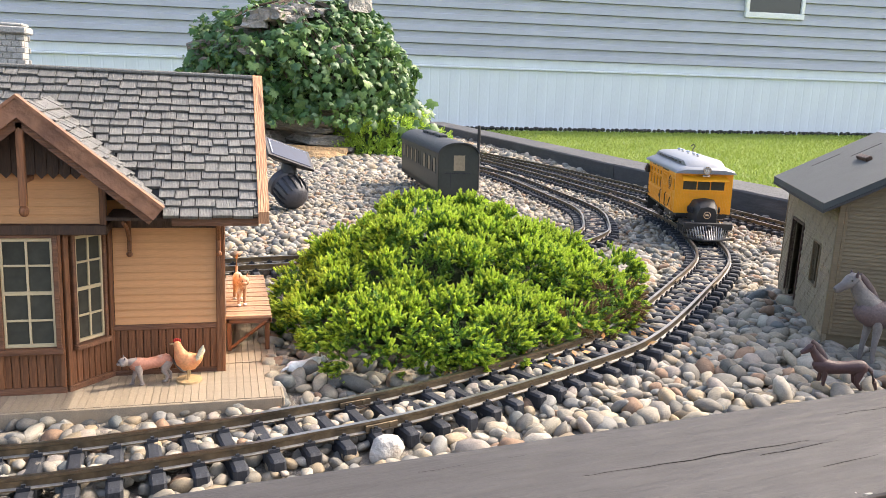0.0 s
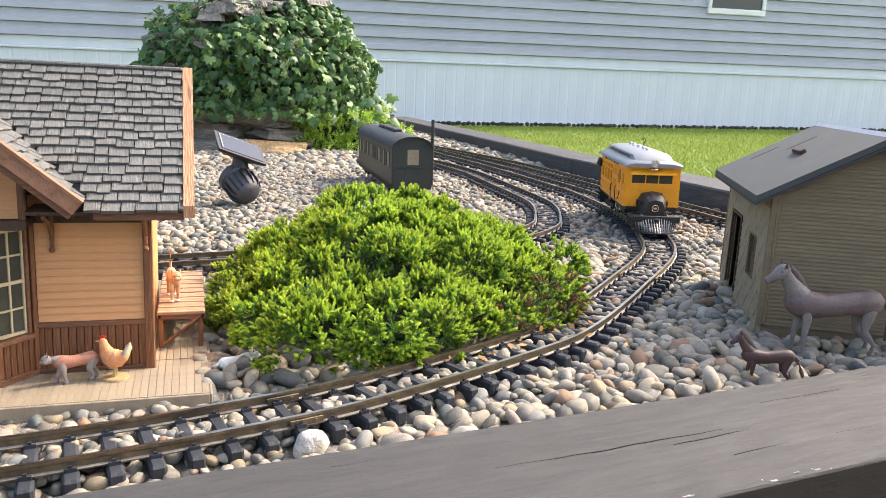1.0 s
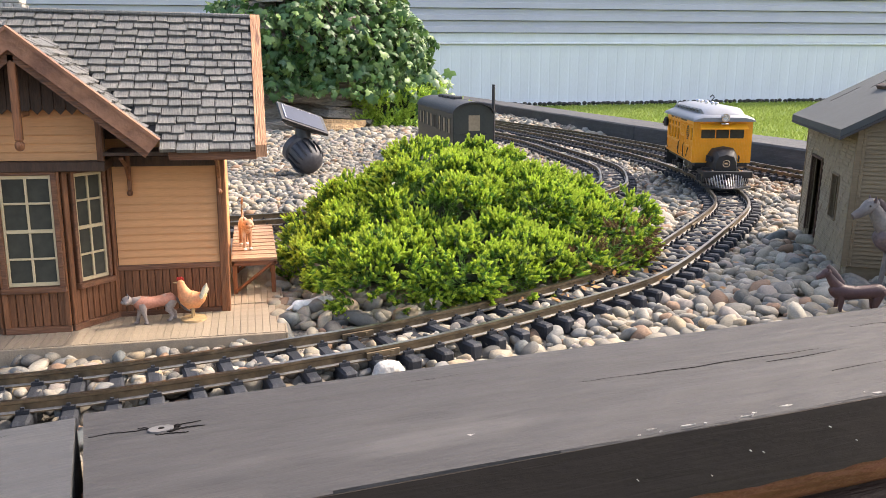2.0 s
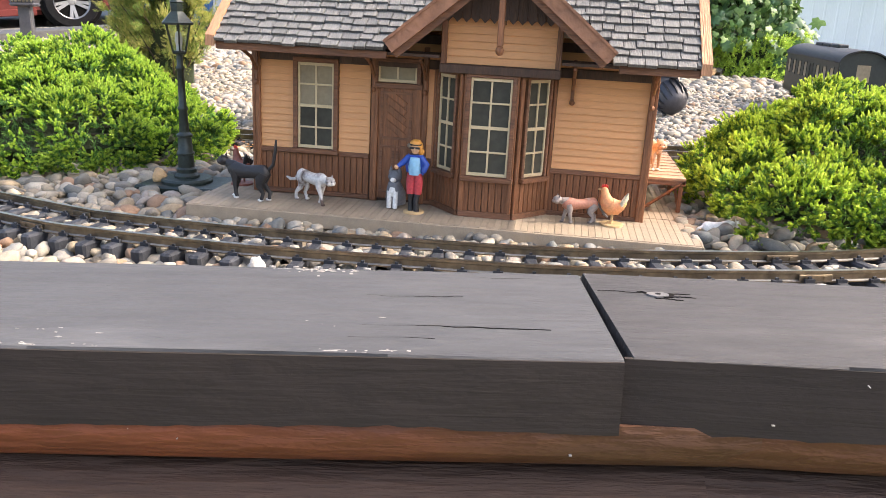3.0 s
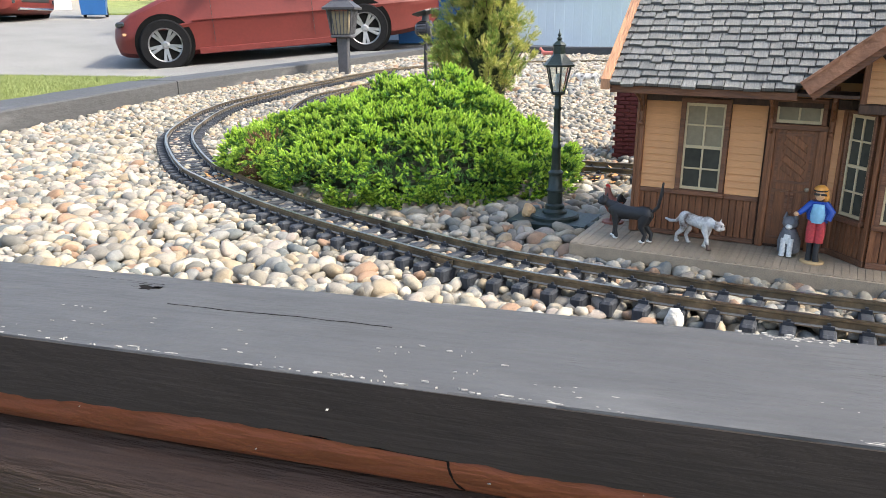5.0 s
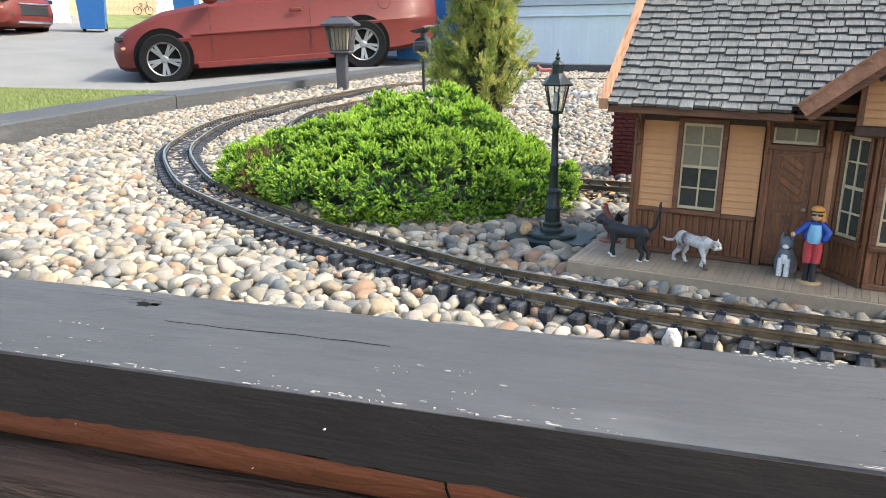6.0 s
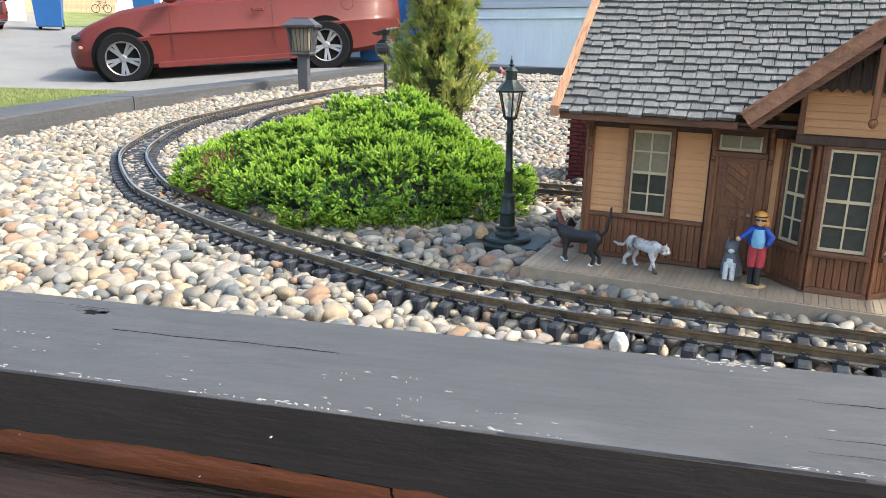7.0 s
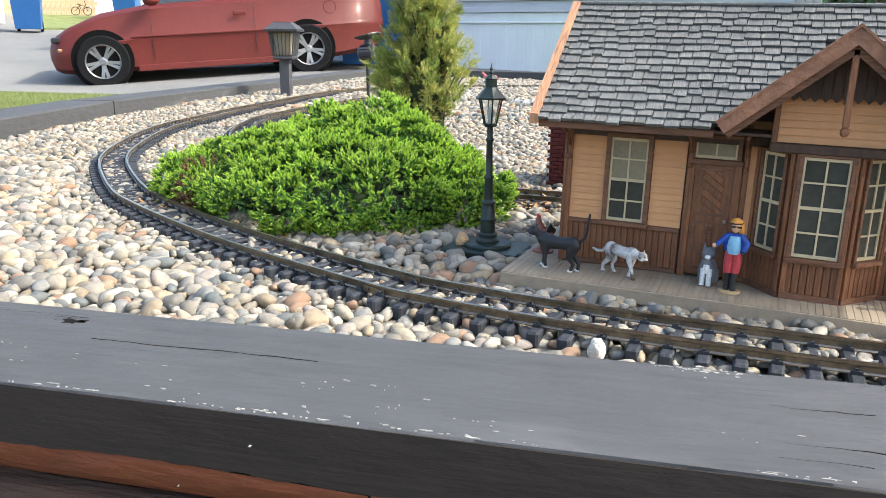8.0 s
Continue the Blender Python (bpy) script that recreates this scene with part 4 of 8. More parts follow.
    tagged(part("branch", tw, M["twig"], base), kind="stuff")
    return base


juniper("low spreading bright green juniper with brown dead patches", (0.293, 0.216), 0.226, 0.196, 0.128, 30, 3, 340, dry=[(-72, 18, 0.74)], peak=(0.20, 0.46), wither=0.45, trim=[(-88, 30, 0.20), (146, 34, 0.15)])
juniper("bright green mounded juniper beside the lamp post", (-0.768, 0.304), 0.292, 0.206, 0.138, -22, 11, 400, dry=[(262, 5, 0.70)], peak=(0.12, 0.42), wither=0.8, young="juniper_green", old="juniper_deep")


def world_of(ob):
    m = ob.matrix_basis
    if ob.parent:
        m = world_of(ob.parent) @ ob.matrix_parent_inverse @ m
    return m


def wpart(name, mesh, mat, parent, label="", smooth=0.0):
    """A part whose mesh is given in world coordinates."""
    ob = part(name, mesh, mat, parent, label, smooth)
    ob.matrix_parent_inverse = world_of(parent).inverted()
    return ob


def put(name, data, parent, m):
    """A piece on shared mesh data at the world pose m."""
    ob = new(name, data)
    ob.parent = parent
    ob.matrix_parent_inverse = world_of(parent).inverted()
    ob.matrix_basis = m
    return ob


def figure(name, label, category, pieces, m, group=""):
    """One mesh from pieces of several materials."""
    whole = Mesh()
    marks = []
    for me, mat in pieces:
        marks += [mat] * len(me.f)
        whole.add(me.v, me.f)
    mats = list(dict.fromkeys(marks))
    data = whole.data(name, mats[0], 70)
    for k in mats[1:]:
        data.materials.append(k)
    for p, mk in zip(data.polygons, marks):
        p.material_index = mats.index(mk)
    ob = new(name, data)
    ob.matrix_basis = m
    return tagged(ob, label, category, group)


# ---- station ----
PX0, PX1, PY1 = -0.384, 0.080, 0.40
platform = thing("station_platform", "tan grooved plank platform carrying the model station", "platform", pose(-0.15, 0.2, 0))
wpart("platform_base", Mesh().box(PX0 + 0.002, PX1 - 0.002, 0.002, PY1 - 0.002, 0.0, DECK - 0.0032, 0.001), M["deck"], platform)
_n = 78
_w = (PX1 - PX0) / _n
_pl = Mesh().box(-_w / 2 + 0.00012, _w / 2 - 0.00012, 0, 0.085, -0.003, 0, 0.00015).data("plank", M["deck"])
_pl2 = Mesh().box(-_w / 2 + 0.00012, _w / 2 - 0.00012, 0, PY1 - 0.087, -0.003, 0, 0.0003).data("plank", M["deck"])
for i in range(_n):
    x = PX0 + _w * (i + 0.5)
    put("plank", _pl, platform, pose(x, 0.0, DECK - 0.0001 * (i % 3)))
    if x > 0.03 or x < -0.335:
        put("plank", _pl2, platform, pose(x, 0.0865, DECK - 0.0001 * (i % 2)))
wpart("fascia_board", Mesh().box(PX0, PX1, -0.0022, 0.0, 0.0075, DECK - 0.0006, 0.0005), M["deck"], platform)
wpart("fascia_board", Mesh().box(PX1, PX1 + 0.002, -0.0022, PY1, 0.0075, DECK - 0.0006, 0.0005), M["deck"], platform)

station = thing("station_building", "model railway station with orange clapboards, brown trim and grey shingle roof", "model station", pose(-0.155, 0.155, DECK))
X0, X1, YF, YB = -0.342, 0.033, 0.070, 0.242
wpart("wall", Mesh().box(X0, X1, YF, YF + 0.006, DECK, 0.180), M["dark_wood"], station, "front wall behind the boards")
wpart("wall", Mesh().box(X0, X1, YB - 0.006, YB, DECK, 0.180), M["orange"], station)
for xa, xb in ((X0, X0 + 0.006), (X1 - 0.006, X1)):
    wpart("wall", Mesh().prism([(YF + 0.006, DECK), (YB - 0.006, DECK), (YB - 0.006, 0.185), (0.156, 0.262), (YF + 0.006, 0.185)], "x", xa, xb), M["orange"], station, "clapboard end wall")


def clap(x0, x1, z0, z1, y, pitch=0.0062, mat="orange"):
    n = max(1, round((z1 - z0) / pitch))
    h = (z1 - z0) / n
    data = Mesh().prism([(y, 0), (y - 0.0019, 0.0002), (y - 0.0019, 0.0008), (y - 0.0006, h), (y, h)], "x", x0, x1).data("clapboard", M[mat])
    for i in range(n):
        put("clapboard", data, station, pose(0, 0, z0 + i * h))


def wains(x0, x1, z0, z1, y, m=None):
    n = max(1, round((x1 - x0) / 0.0060))
    w = (x1 - x0) / n
    data = Mesh().box(-w / 2 + 0.0003, w / 2 - 0.0003, -0.0016, 0, z0, z1, 0.0004).data("wainscot_board", M["brown"])
    for i in range(n):
        put("wainscot_board", data, station, (m or Matrix()) @ pose(x0 + (i + 0.5) * w, y, 0))


for a, b in ((-0.3385, -0.3045), (-0.2590, -0.2285), (-0.1765, -0.164), (-0.0535, 0.0290)):
    clap(a, b, 0.0660, 0.1495, YF)
for a, b in ((-0.3385, -0.2285), (-0.1765, -0.164), (-0.0560, 0.0290)):
    wains(a, b, 0.0255, 0.0615, YF)
    wpart("belt_rail", Mesh().box(a, b, YF - 0.0035, YF, 0.0615, 0.0660, 0.0006), M["brown_h"], station)
    wpart("foot_rail", Mesh().box(a, b, YF - 0.0028, YF, DECK, 0.0255, 0.0005), M["brown_h"], station)
for xa, xb in ((X0 - 0.003, X0), (X1, X1 + 0.003)):
    wpart("corner_board", Mesh().box(xa, xb, YF - 0.0042, YF + 0.009, DECK, 0.1690, 0.0005), M["brown"], station)
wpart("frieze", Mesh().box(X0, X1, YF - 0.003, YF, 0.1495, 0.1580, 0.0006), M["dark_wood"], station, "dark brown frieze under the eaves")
clap(X0 + 0.004, X1 - 0.004, 0.1580, 0.1720, YF)
for x in (X0, -0.2270, -0.1780, X1 - 0.0045):
    wpart("post", Mesh().box(x, x + 0.0050, YF - 0.0042, YF + 0.0005, DECK, 0.1690, 0.0006), M["brown"], station)
for x in (X0 + 0.002, -0.2245, -0.1755, -0.040, X1 - 0.002):
    br = Mesh()
    br.box(x - 0.0016, x + 0.0016, YF - 0.006, YF - 0.003, 0.128, 0.166, 0.0005)
    br.tube([(x, YF - 0.005, 0.140), (x, YF - 0.018, 0.152), (x, YF - 0.040, 0.160)], 0.0017, 6)
    br.ball((x, YF - 0.0060, 0.128), 0.0026, 8, 6)
    wpart("eave_bracket", br, M["brown"], station)


def sash_window(x0, x1, z0, z1, m, rows=4, pale=(), sill=True, frame=0.0045):
    """A glazed sash in a brown frame; m carries local x and z onto a wall, with y towards the room."""
    fr = Mesh()
    for a, b, c, d in ((x0 - frame, x0, z0 - 0.001, z1 + 0.001), (x1, x1 + frame, z0 - 0.001, z1 + 0.001), (x0 - frame, x1 + frame, z1, z1 + frame)):
        fr.box(a, b, -0.0045, 0.0006, c, d, 0.0005, m)
    win = wpart("window", fr, M["brown_h"], station)
    if sill:
        wpart("sill", Mesh().box(x0 - frame * 1.3, x1 + frame * 1.3, -0.0075, 0.0006, z0 - 0.0048, z0 - 0.0005, 0.0006, m), M["brown_h"], win)
    s = 0.0019
    sh = Mesh()
    for a, b in ((x0, x0 + s), (x1 - s, x1)):
        sh.box(a, b, -0.0026, 0, z0, z1, 0.0003, m)
    xm = (x0 + x1) / 2
    sh.box(xm - s * 0.45, xm + s * 0.45, -0.0023, 0, z0, z1, 0.0002, m)
    for i in range(rows + 1):
        z = z0 + (z1 - z0) * i / rows
        q = s * (0.75 if (rows == 4 and i == 2) or i in (0, rows) else 0.42)
        zz = min(max(z, z0 + q), z1 - q)
        sh.box(x0 + s, x1 - s, -0.0025, 0, zz - q, zz + q, 0.0002, m)
    wpart("sash", sh, M["cream"], win, "cream glazing bars")
    for i in range(rows):
        for a, b in ((x0 + s, xm - s * 0.45), (xm + s * 0.45, x1 - s)):
            za, zb = z0 + (z1 - z0) * i / rows, z0 + (z1 - z0) * (i + 1) / rows
            wpart("pane", Mesh().box(a, b, -0.0010, -0.0004, za, zb, 0, m), M["pane_pale"] if i in pale else M["pane"], win)
    return win


FW = pose(0, YF, 0)
sash_window(-0.2995, -0.2640, 0.0675, 0.1490, FW, pale=(2, 3))
sash_window(-0.2210, -0.1840, 0.1355, 0.1540, FW, rows=1, pale=(0,), sill=False, frame=0.004)
# door
dr = Mesh().box(-0.2200, -0.1850, YF - 0.0032, YF, DECK + 0.003, 0.1300, 0.0004)
door = wpart("door", dr, M["brown"], station, "brown panelled door with diagonal boards")
pn = Mesh()
for a, b, c, d in ((-0.2175, -0.1875, 0.082, 0.127), (-0.2175, -0.2035, 0.030, 0.076), (-0.2015, -0.1875, 0.030, 0.076)):
    pn.box(a, b, YF - 0.0042, YF - 0.003, c, c + 0.0022).box(a, b, YF - 0.0042, YF - 0.003, d - 0.0022, d)
    pn.box(a, a + 0.0022, YF - 0.0041, YF - 0.003, c + 0.0022, d - 0.0022).box(b - 0.0022, b, YF - 0.0041, YF - 0.003, c + 0.0022, d - 0.0022)
wpart("door_moulding", pn, M["brown_h"], door)
for i in range(5):
    z = 0.087 + i * 0.0075
    wpart("diagonal_board", Mesh().box(-0.011, 0.011, -0.0006, 0.0004, -0.0028, 0.0028, 0.0004, pose(-0.2025, YF - 0.0034, z + 0.004, 0, 35, 0)), M["brown"], door)
wpart("door_knob", Mesh().ball((-0.1885, YF - 0.0062, 0.078), 0.0021, 10, 8), M["deck"], door)
for a, b in ((-0.2235, -0.2200), (-0.1850, -0.1780)):
    wpart("door_jamb", Mesh().box(a, b, YF - 0.0050, YF, DECK, 0.1345, 0.0005), M["brown"], station)
wpart("lintel", Mesh().box(-0.2238, -0.1777, YF - 0.0058, YF + 0.0004, 0.1300, 0.1350, 0.0005), M["brown_h"], station)

# bay window
BY = 0.0365
BL, BR = -0.1350, -0.0865
bay_faces = [((-0.1655, YF), (BL, BY)), ((BL, BY), (BR, BY)), ((BR, BY), (-0.0560, YF))]
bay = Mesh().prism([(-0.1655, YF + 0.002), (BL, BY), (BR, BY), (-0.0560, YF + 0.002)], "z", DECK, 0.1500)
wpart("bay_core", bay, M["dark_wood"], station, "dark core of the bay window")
for (ax, ay), (bx, by) in bay_faces:
    L = math.hypot(bx - ax, by - ay)
    m = pose(ax, ay, 0, 0, 0, math.degrees(math.atan2(by - ay, bx - ax)))
    wains(0.003, L - 0.003, 0.0265, 0.0545, 0, m)
    wpart("foot_rail", Mesh().box(0, L, -0.003, 0, DECK, 0.0265, 0.0005, m), M["brown_h"], station)
    for e in (0, L - 0.0042):
        wpart("bay_post", Mesh().box(e, e + 0.0042, -0.0034, 0, 0.0265, 0.1500, 0.0005, m), M["brown"], station)
    ww = 0.0185 if L > 0.047 else 0.0130
    sash_window(L / 2 - ww, L / 2 + ww, 0.0600, 0.1475, m, frame=0.004 if L > 0.047 else 0.003)
    wpart("head_board", Mesh().box(0, L, -0.003, 0, 0.1478, 0.1500, 0.0004, m), M["brown_h"], station)

# gable block over the bay
GX, GZ, GS = -0.1040, 0.2490, 0.82
wpart("beam", Mesh().box(-0.1580, -0.0520, BY - 0.006, YF, 0.1500, 0.1580, 0.0008), M["dark_wood"], station, "dark beam over the bay")
wpart("gable_core", Mesh().box(-0.1530, -0.0570, BY + 0.001, YF, 0.1580, 0.2010), M["dark_wood"], station)
clap(-0.1525, -0.0575, 0.1582, 0.1970, BY + 0.001, 0.0060)
for x in (-0.1575, -0.0575):
    wpart("post", Mesh().box(x, x + 0.0050, BY - 0.004, BY + 0.002, 0.1540, 0.1990, 0.0006), M["brown"], station)
wpart("crossbar", Mesh().box(-0.1640, -0.0450, BY - 0.006, BY + 0.001, 0.1970, 0.2015, 0.0008), M["brown_h"], station)
for i in range(15):
    x = GX - 0.056 + 0.008 * i
    top = GZ - 0.008 - GS * abs(x - GX) * 1.0
    if top - 0.194 > 0.006:
        wpart("gable_board", Mesh().prism([(x - 0.0037, 0.1975), (x, 0.1935), (x + 0.0037, 0.1975), (x + 0.0037, top), (x - 0.0037, top)], "y", BY - 0.0075, BY - 0.0062), M["dark_wood"], station)
wpart("gable_backing", Mesh().prism([(GX - 0.058, 0.2010), (GX + 0.058, 0.2010), (GX, GZ - 0.004)], "y", BY - 0.0055, BY + 0.03), M["dark_wood"], station)
kp = Mesh().box(GX - 0.0026, GX + 0.0026, 0.0035, 0.0085, 0.176, GZ - 0.012, 0.0006)
kp.box(GX - 0.0026, GX + 0.0026, 0.0085, BY - 0.006, 0.1925, 0.1965, 0.0006)
kp.ball((GX, 0.006, 0.1725), (0.0036, 0.0036, 0.0042), 10, 8)
wpart("king_post", kp, M["brown"], station, "brown king post with turned drop")

# roofs
RX0, RX1 = -0.369, 0.0705
EY, EZ, RY, RZ = 0.021, 0.1675, 0.1555, 0.2740
SL = (RZ - EZ) / (RY - EY)
th = 0.004


def slab(pts, n, mat, name, lab=""):
    n = Vector(n).normalized() * th
    vs = [Vector(p) for p in pts] + [Vector(p) - n for p in pts]
    k = len(pts)
    wpart(name, Mesh().add(vs, [tuple(range(k)), tuple(range(2 * k - 1, k - 1, -1))] + [(i, i + k, (i + 1) % k + k, (i + 1) % k) for i in range(k)]), mat, station, lab)


yh = EY + (GZ - EZ) / SL
slab([(RX0 + 0.008, EY, EZ), (GX - 0.104, EY, EZ), (GX - 0.003, yh, GZ), (GX - 0.003, RY, RZ), (RX0 + 0.008, RY, RZ)], (0, -SL, 1), M["roof_board"], "roof_deck")
slab([(GX + 0.104, EY, EZ), (RX1 - 0.008, EY, EZ), (RX1 - 0.008, RY, RZ), (GX - 0.003, RY, RZ), (GX - 0.003, yh, GZ)], (0, -SL, 1), M["roof_board"], "roof_deck")
slab([(RX0 + 0.008, 2 * RY - EY, EZ), (RX0 + 0.008, RY, RZ), (RX1 - 0.008, RY, RZ), (RX1 - 0.008, 2 * RY - EY, EZ)], (0, SL, 1), M["shingle"], "roof_deck")
yh = EY + (GZ - EZ) / SL
for sgn, tipx in ((-1, GX - 0.0915), (1, GX + 0.0900)):
    ze = GZ - GS * abs(tipx - GX)
    ye = EY + (ze - EZ) / SL
    slab([(GX, 0.002, GZ), (tipx, 0.002, ze), (tipx, max(ye, 0.004), ze), (GX, yh, GZ)], (sgn * GS, 0, 1), M["roof_board"], "gable_deck")
    d = Vector((tipx - GX, 0, ze - GZ)).normalized()
    up = Vector((-d.z * sgn, 0, d.x * sgn))
    a, b = Vector((GX, 0, GZ)), Vector((tipx, 0, ze)) + d * 0.004
    for y0, y1, o0, o1, mat, nm in ((-0.0015, 0.0035, -0.0070, 0.0035, "barge", "bargeboard"), (0.0035, 0.0065, -0.0125, -0.0070, "brown_h", "inner_bargeboard"), (-0.0028, 0.0060, 0.0035, 0.0055, "barge", "barge_cap")):
        vs = []
        for y in (y0, y1):
            for p in (a, b):
                for o in (o0, o1):
                    q = p + up * o
                    if p is a:
                        q = Vector((GX, 0, GZ + o / abs(up.z)))
                    vs.append((q.x, y, q.z))
        wpart(nm, Mesh().add(vs, [(0, 1, 3, 2), (4, 6, 7, 5), (0, 4, 5, 1), (2, 3, 7, 6), (0, 2, 6, 4), (1, 5, 7, 3)]), M[mat], station)
for x0, x1 in ((RX0, RX0 + 0.0085), (RX1 - 0.0085, RX1)):
    for s in (-1, 1):
        pr = [(RY + s * (RY - EY) * 1.02, EZ - 0.006), (RY, RZ - 0.006 + 0.001), (RY, RZ + 0.0045), (RY + s * (RY - EY) * 1.02, EZ + 0.0035)]
        wpart("rake_board", Mesh().prism(pr, "x", x0, x1), M["rake"], station, "weathered orange-brown rake board")
wpart("ridge_cap", Mesh().box(RX0 + 0.0085, RX1 - 0.0085, RY - 0.004, RY + 0.004, RZ + 0.001, RZ + 0.0045, 0.001), M["shingle"], station)
for _a, _b in ((RX0 + 0.008, GX - 0.100), (GX + 0.100, RX1 - 0.008)):
    wpart("eave_fascia", Mesh().box(_a, _b, EY + 0.001, EY + 0.004, EZ - 0.0085, EZ - 0.002, 0.0004), M["brown_h"], station)
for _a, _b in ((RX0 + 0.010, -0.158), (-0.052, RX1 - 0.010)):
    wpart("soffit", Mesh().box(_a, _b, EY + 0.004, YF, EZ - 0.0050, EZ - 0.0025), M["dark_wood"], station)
ch = Mesh()
CXc, CYc = -0.143, 0.170
for k in range(8):
    z = 0.262 + k * 0.0052
    for i in range(3):
        for (ux, uy) in ((1, 0), (0, 1)):
            for s in (-1, 1):
                o = (i - 1) * 0.0074 + (0.0018 if k % 2 else -0.0018)
                cx, cy = (CXc + o, CYc + s * 0.0100) if ux else (CXc + s * 0.0100, CYc + o)
                ch.box(cx - (0.0034 if ux else 0.0012), cx + (0.0034 if ux else 0.0012), cy - (0.0012 if ux else 0.0034), cy + (0.0012 if ux else 0.0034), z, z + 0.0046, 0.0004)
chim = wpart("chimney", ch, M["chimney"], station, "pale grey brick chimney with slab cap")
wpart("chimney_core", Mesh().box(CXc - 0.0100, CXc + 0.0100, CYc - 0.0100, CYc + 0.0100, 0.255, 0.304), M["chimney"], chim)
wpart("chimney_cap", Mesh().box(CXc - 0.0145, CXc + 0.0145, CYc - 0.0145, CYc + 0.0145, 0.304, 0.310, 0.001).box(CXc - 0.012, CXc + 0.012, CYc - 0.012, CYc + 0.012, 0.310, 0.313, 0.001), M["chimney"], chim)

# loading dock at the station's end
dock = thing("loading_dock", "slatted wooden loading dock on braced legs beside the station", "dock", pose(0.055, 0.2, DECK))
DX0, DX1, DY0, DY1, DZ = 0.0365, 0.0785, 0.118, 0.285, 0.0555
_sl = Mesh().box(DX0, DX1, -0.0026, 0.0026, -0.0028, 0, 0.0004).data("slat", M["slat"])
for i in range(28):
    put("slat", _sl, dock, pose(0, DY0 + 0.003 + i * (DY1 - DY0) / 28, DZ - 0.0003 * (i % 3)))
for y in (DY0 + 0.003, (DY0 + DY1) / 2, DY1 - 0.004):
    for x in (DX0 + 0.003, DX1 - 0.004):
        wpart("leg", Mesh().box(x - 0.002, x + 0.002, y - 0.002, y + 0.002, DECK, DZ - 0.0028, 0.0004), M["brown"], dock)
    wpart("brace", Mesh().tube([(DX0 + 0.004, y - 0.003, DECK + 0.003), (DX1 - 0.005, y - 0.003, DZ - 0.006)], 0.0016, 4), M["brown"], dock)
for x in (DX0 + 0.002, DX1 - 0.002):
    wpart("side_rail", Mesh().box(x - 0.0015, x + 0.0015, DY0, DY1, DZ - 0.0070, DZ - 0.0028, 0.0004), M["brown_h"], dock)
wpart("front_rail", Mesh().box(DX0, DX1, DY0, DY0 + 0.002, DZ - 0.0075, DZ - 0.0028, 0.0004), M["brown_h"], dock)
wpart("brace", Mesh().tube([(DX1 - 0.003, DY0 + 0.01, DECK + 0.002), (DX1 - 0.003, (DY0 + DY1) / 2, DZ - 0.006)], 0.0016, 4), M["brown"], dock)

# ---- shed ----
shed = thing("model_shed", "tan model shed with grey sheet roof standing on pebbles", "model shed", pose(0.6386, 0.040, 0.0136, 0, 1.2, -27.9))
SW, SD, SZ0, SE, SS = 0.20, 0.2445, 0.012, 0.1510, 0.56
SR = SE + SS * SW / 2


def spart(name, me, mat, lab="", smooth=0.0, parent=None):
    return part(name, me, mat, parent or shed, lab, smooth)


nb = 46
for i in range(nb):
    z0 = SZ0 + (SR - SZ0) * i / nb
    z1 = SZ0 + (SR - SZ0) * (i + 1) / nb
    a = 0.003 if z1 < SE else max(0.003, (z1 - SE) / SS)
    if SW - 2 * a > 0.004:
        spart("clapboard", Mesh().prism([(0.0015, z0), (-0.0010, z0), (0.0002, z1), (0.0015, z1)], "x", a, SW - a), M["shed_wall"])
spart("gable_wall", Mesh().prism([(0, SZ0 - 0.022), (SW, SZ0 - 0.022), (SW, SE), (SW / 2, SR - 0.002), (0, SE)], "y", 0.0015, 0.005), M["shed_wall"])
spart("gable_wall", Mesh().prism([(0, SZ0 - 0.022), (SW, SZ0 - 0.022), (SW, SE), (SW / 2, SR - 0.002), (0, SE)], "y", SD - 0.004, SD), M["shed_wall"])
# side wall with a doorway and a window opening through it
D0, D1, DH, W0, W1, WZ0, WZ1 = 0.143, 0.200, 0.103, 0.054, 0.084, 0.050, 0.096
for y0, y1, z0, z1 in ((0, W0, SZ0 - 0.022, SE), (W0, W1, SZ0 - 0.022, WZ0), (W0, W1, WZ1, SE), (W1, D0, SZ0 - 0.022, SE), (D0, D1, DH, SE), (D1, SD, SZ0 - 0.022, SE)):
    spart("wall_panel", Mesh().box(0, 0.004, y0, y1, z0, z1), M["shed_side"])
courses = Mesh()
for k in range(36):
    z = SZ0 - 0.004 + k * 0.0041
    y = -0.0045 * (k % 2)
    while y < SD:
        a, b = max(0.002, y + 0.0002), min(SD - 0.002, y + 0.0088)
        y += 0.009
        if b - a < 0.002 or any(b > o0 - 0.003 and a < o1 + 0.003 and z + 0.004 > q0 and z < q1 + 0.003 for o0, o1, q0, q1 in ((D0, D1, 0, DH), (W0, W1, WZ0, WZ1))):
            continue
        courses.box(-0.0006 - 0.0002 * ((k * 7 + int(y * 900)) % 3), 0.0005, a, b, z + 0.0002, z + 0.0039)
tagged(spart("stonework", courses, M["shed_side"], "rows of small tan stone blocks"), kind="stuff")
spart("side_wall", Mesh().box(SW - 0.004, SW, 0, SD, SZ0 - 0.022, SE), M["shed_side"])
fr = Mesh()
for y in (D0 - 0.003, D1):
    fr.box(-0.002, 0.003, y, y + 0.003, SZ0, DH + 0.003)
fr.box(-0.002, 0.003, D0, D1, DH, DH + 0.003)
spart("door_frame", fr, M["dark_wood"], "dark empty door frame")
fr = Mesh()
for y in (W0 - 0.002, W1):
    fr.box(-0.0015, 0.003, y, y + 0.002, WZ0, WZ1)
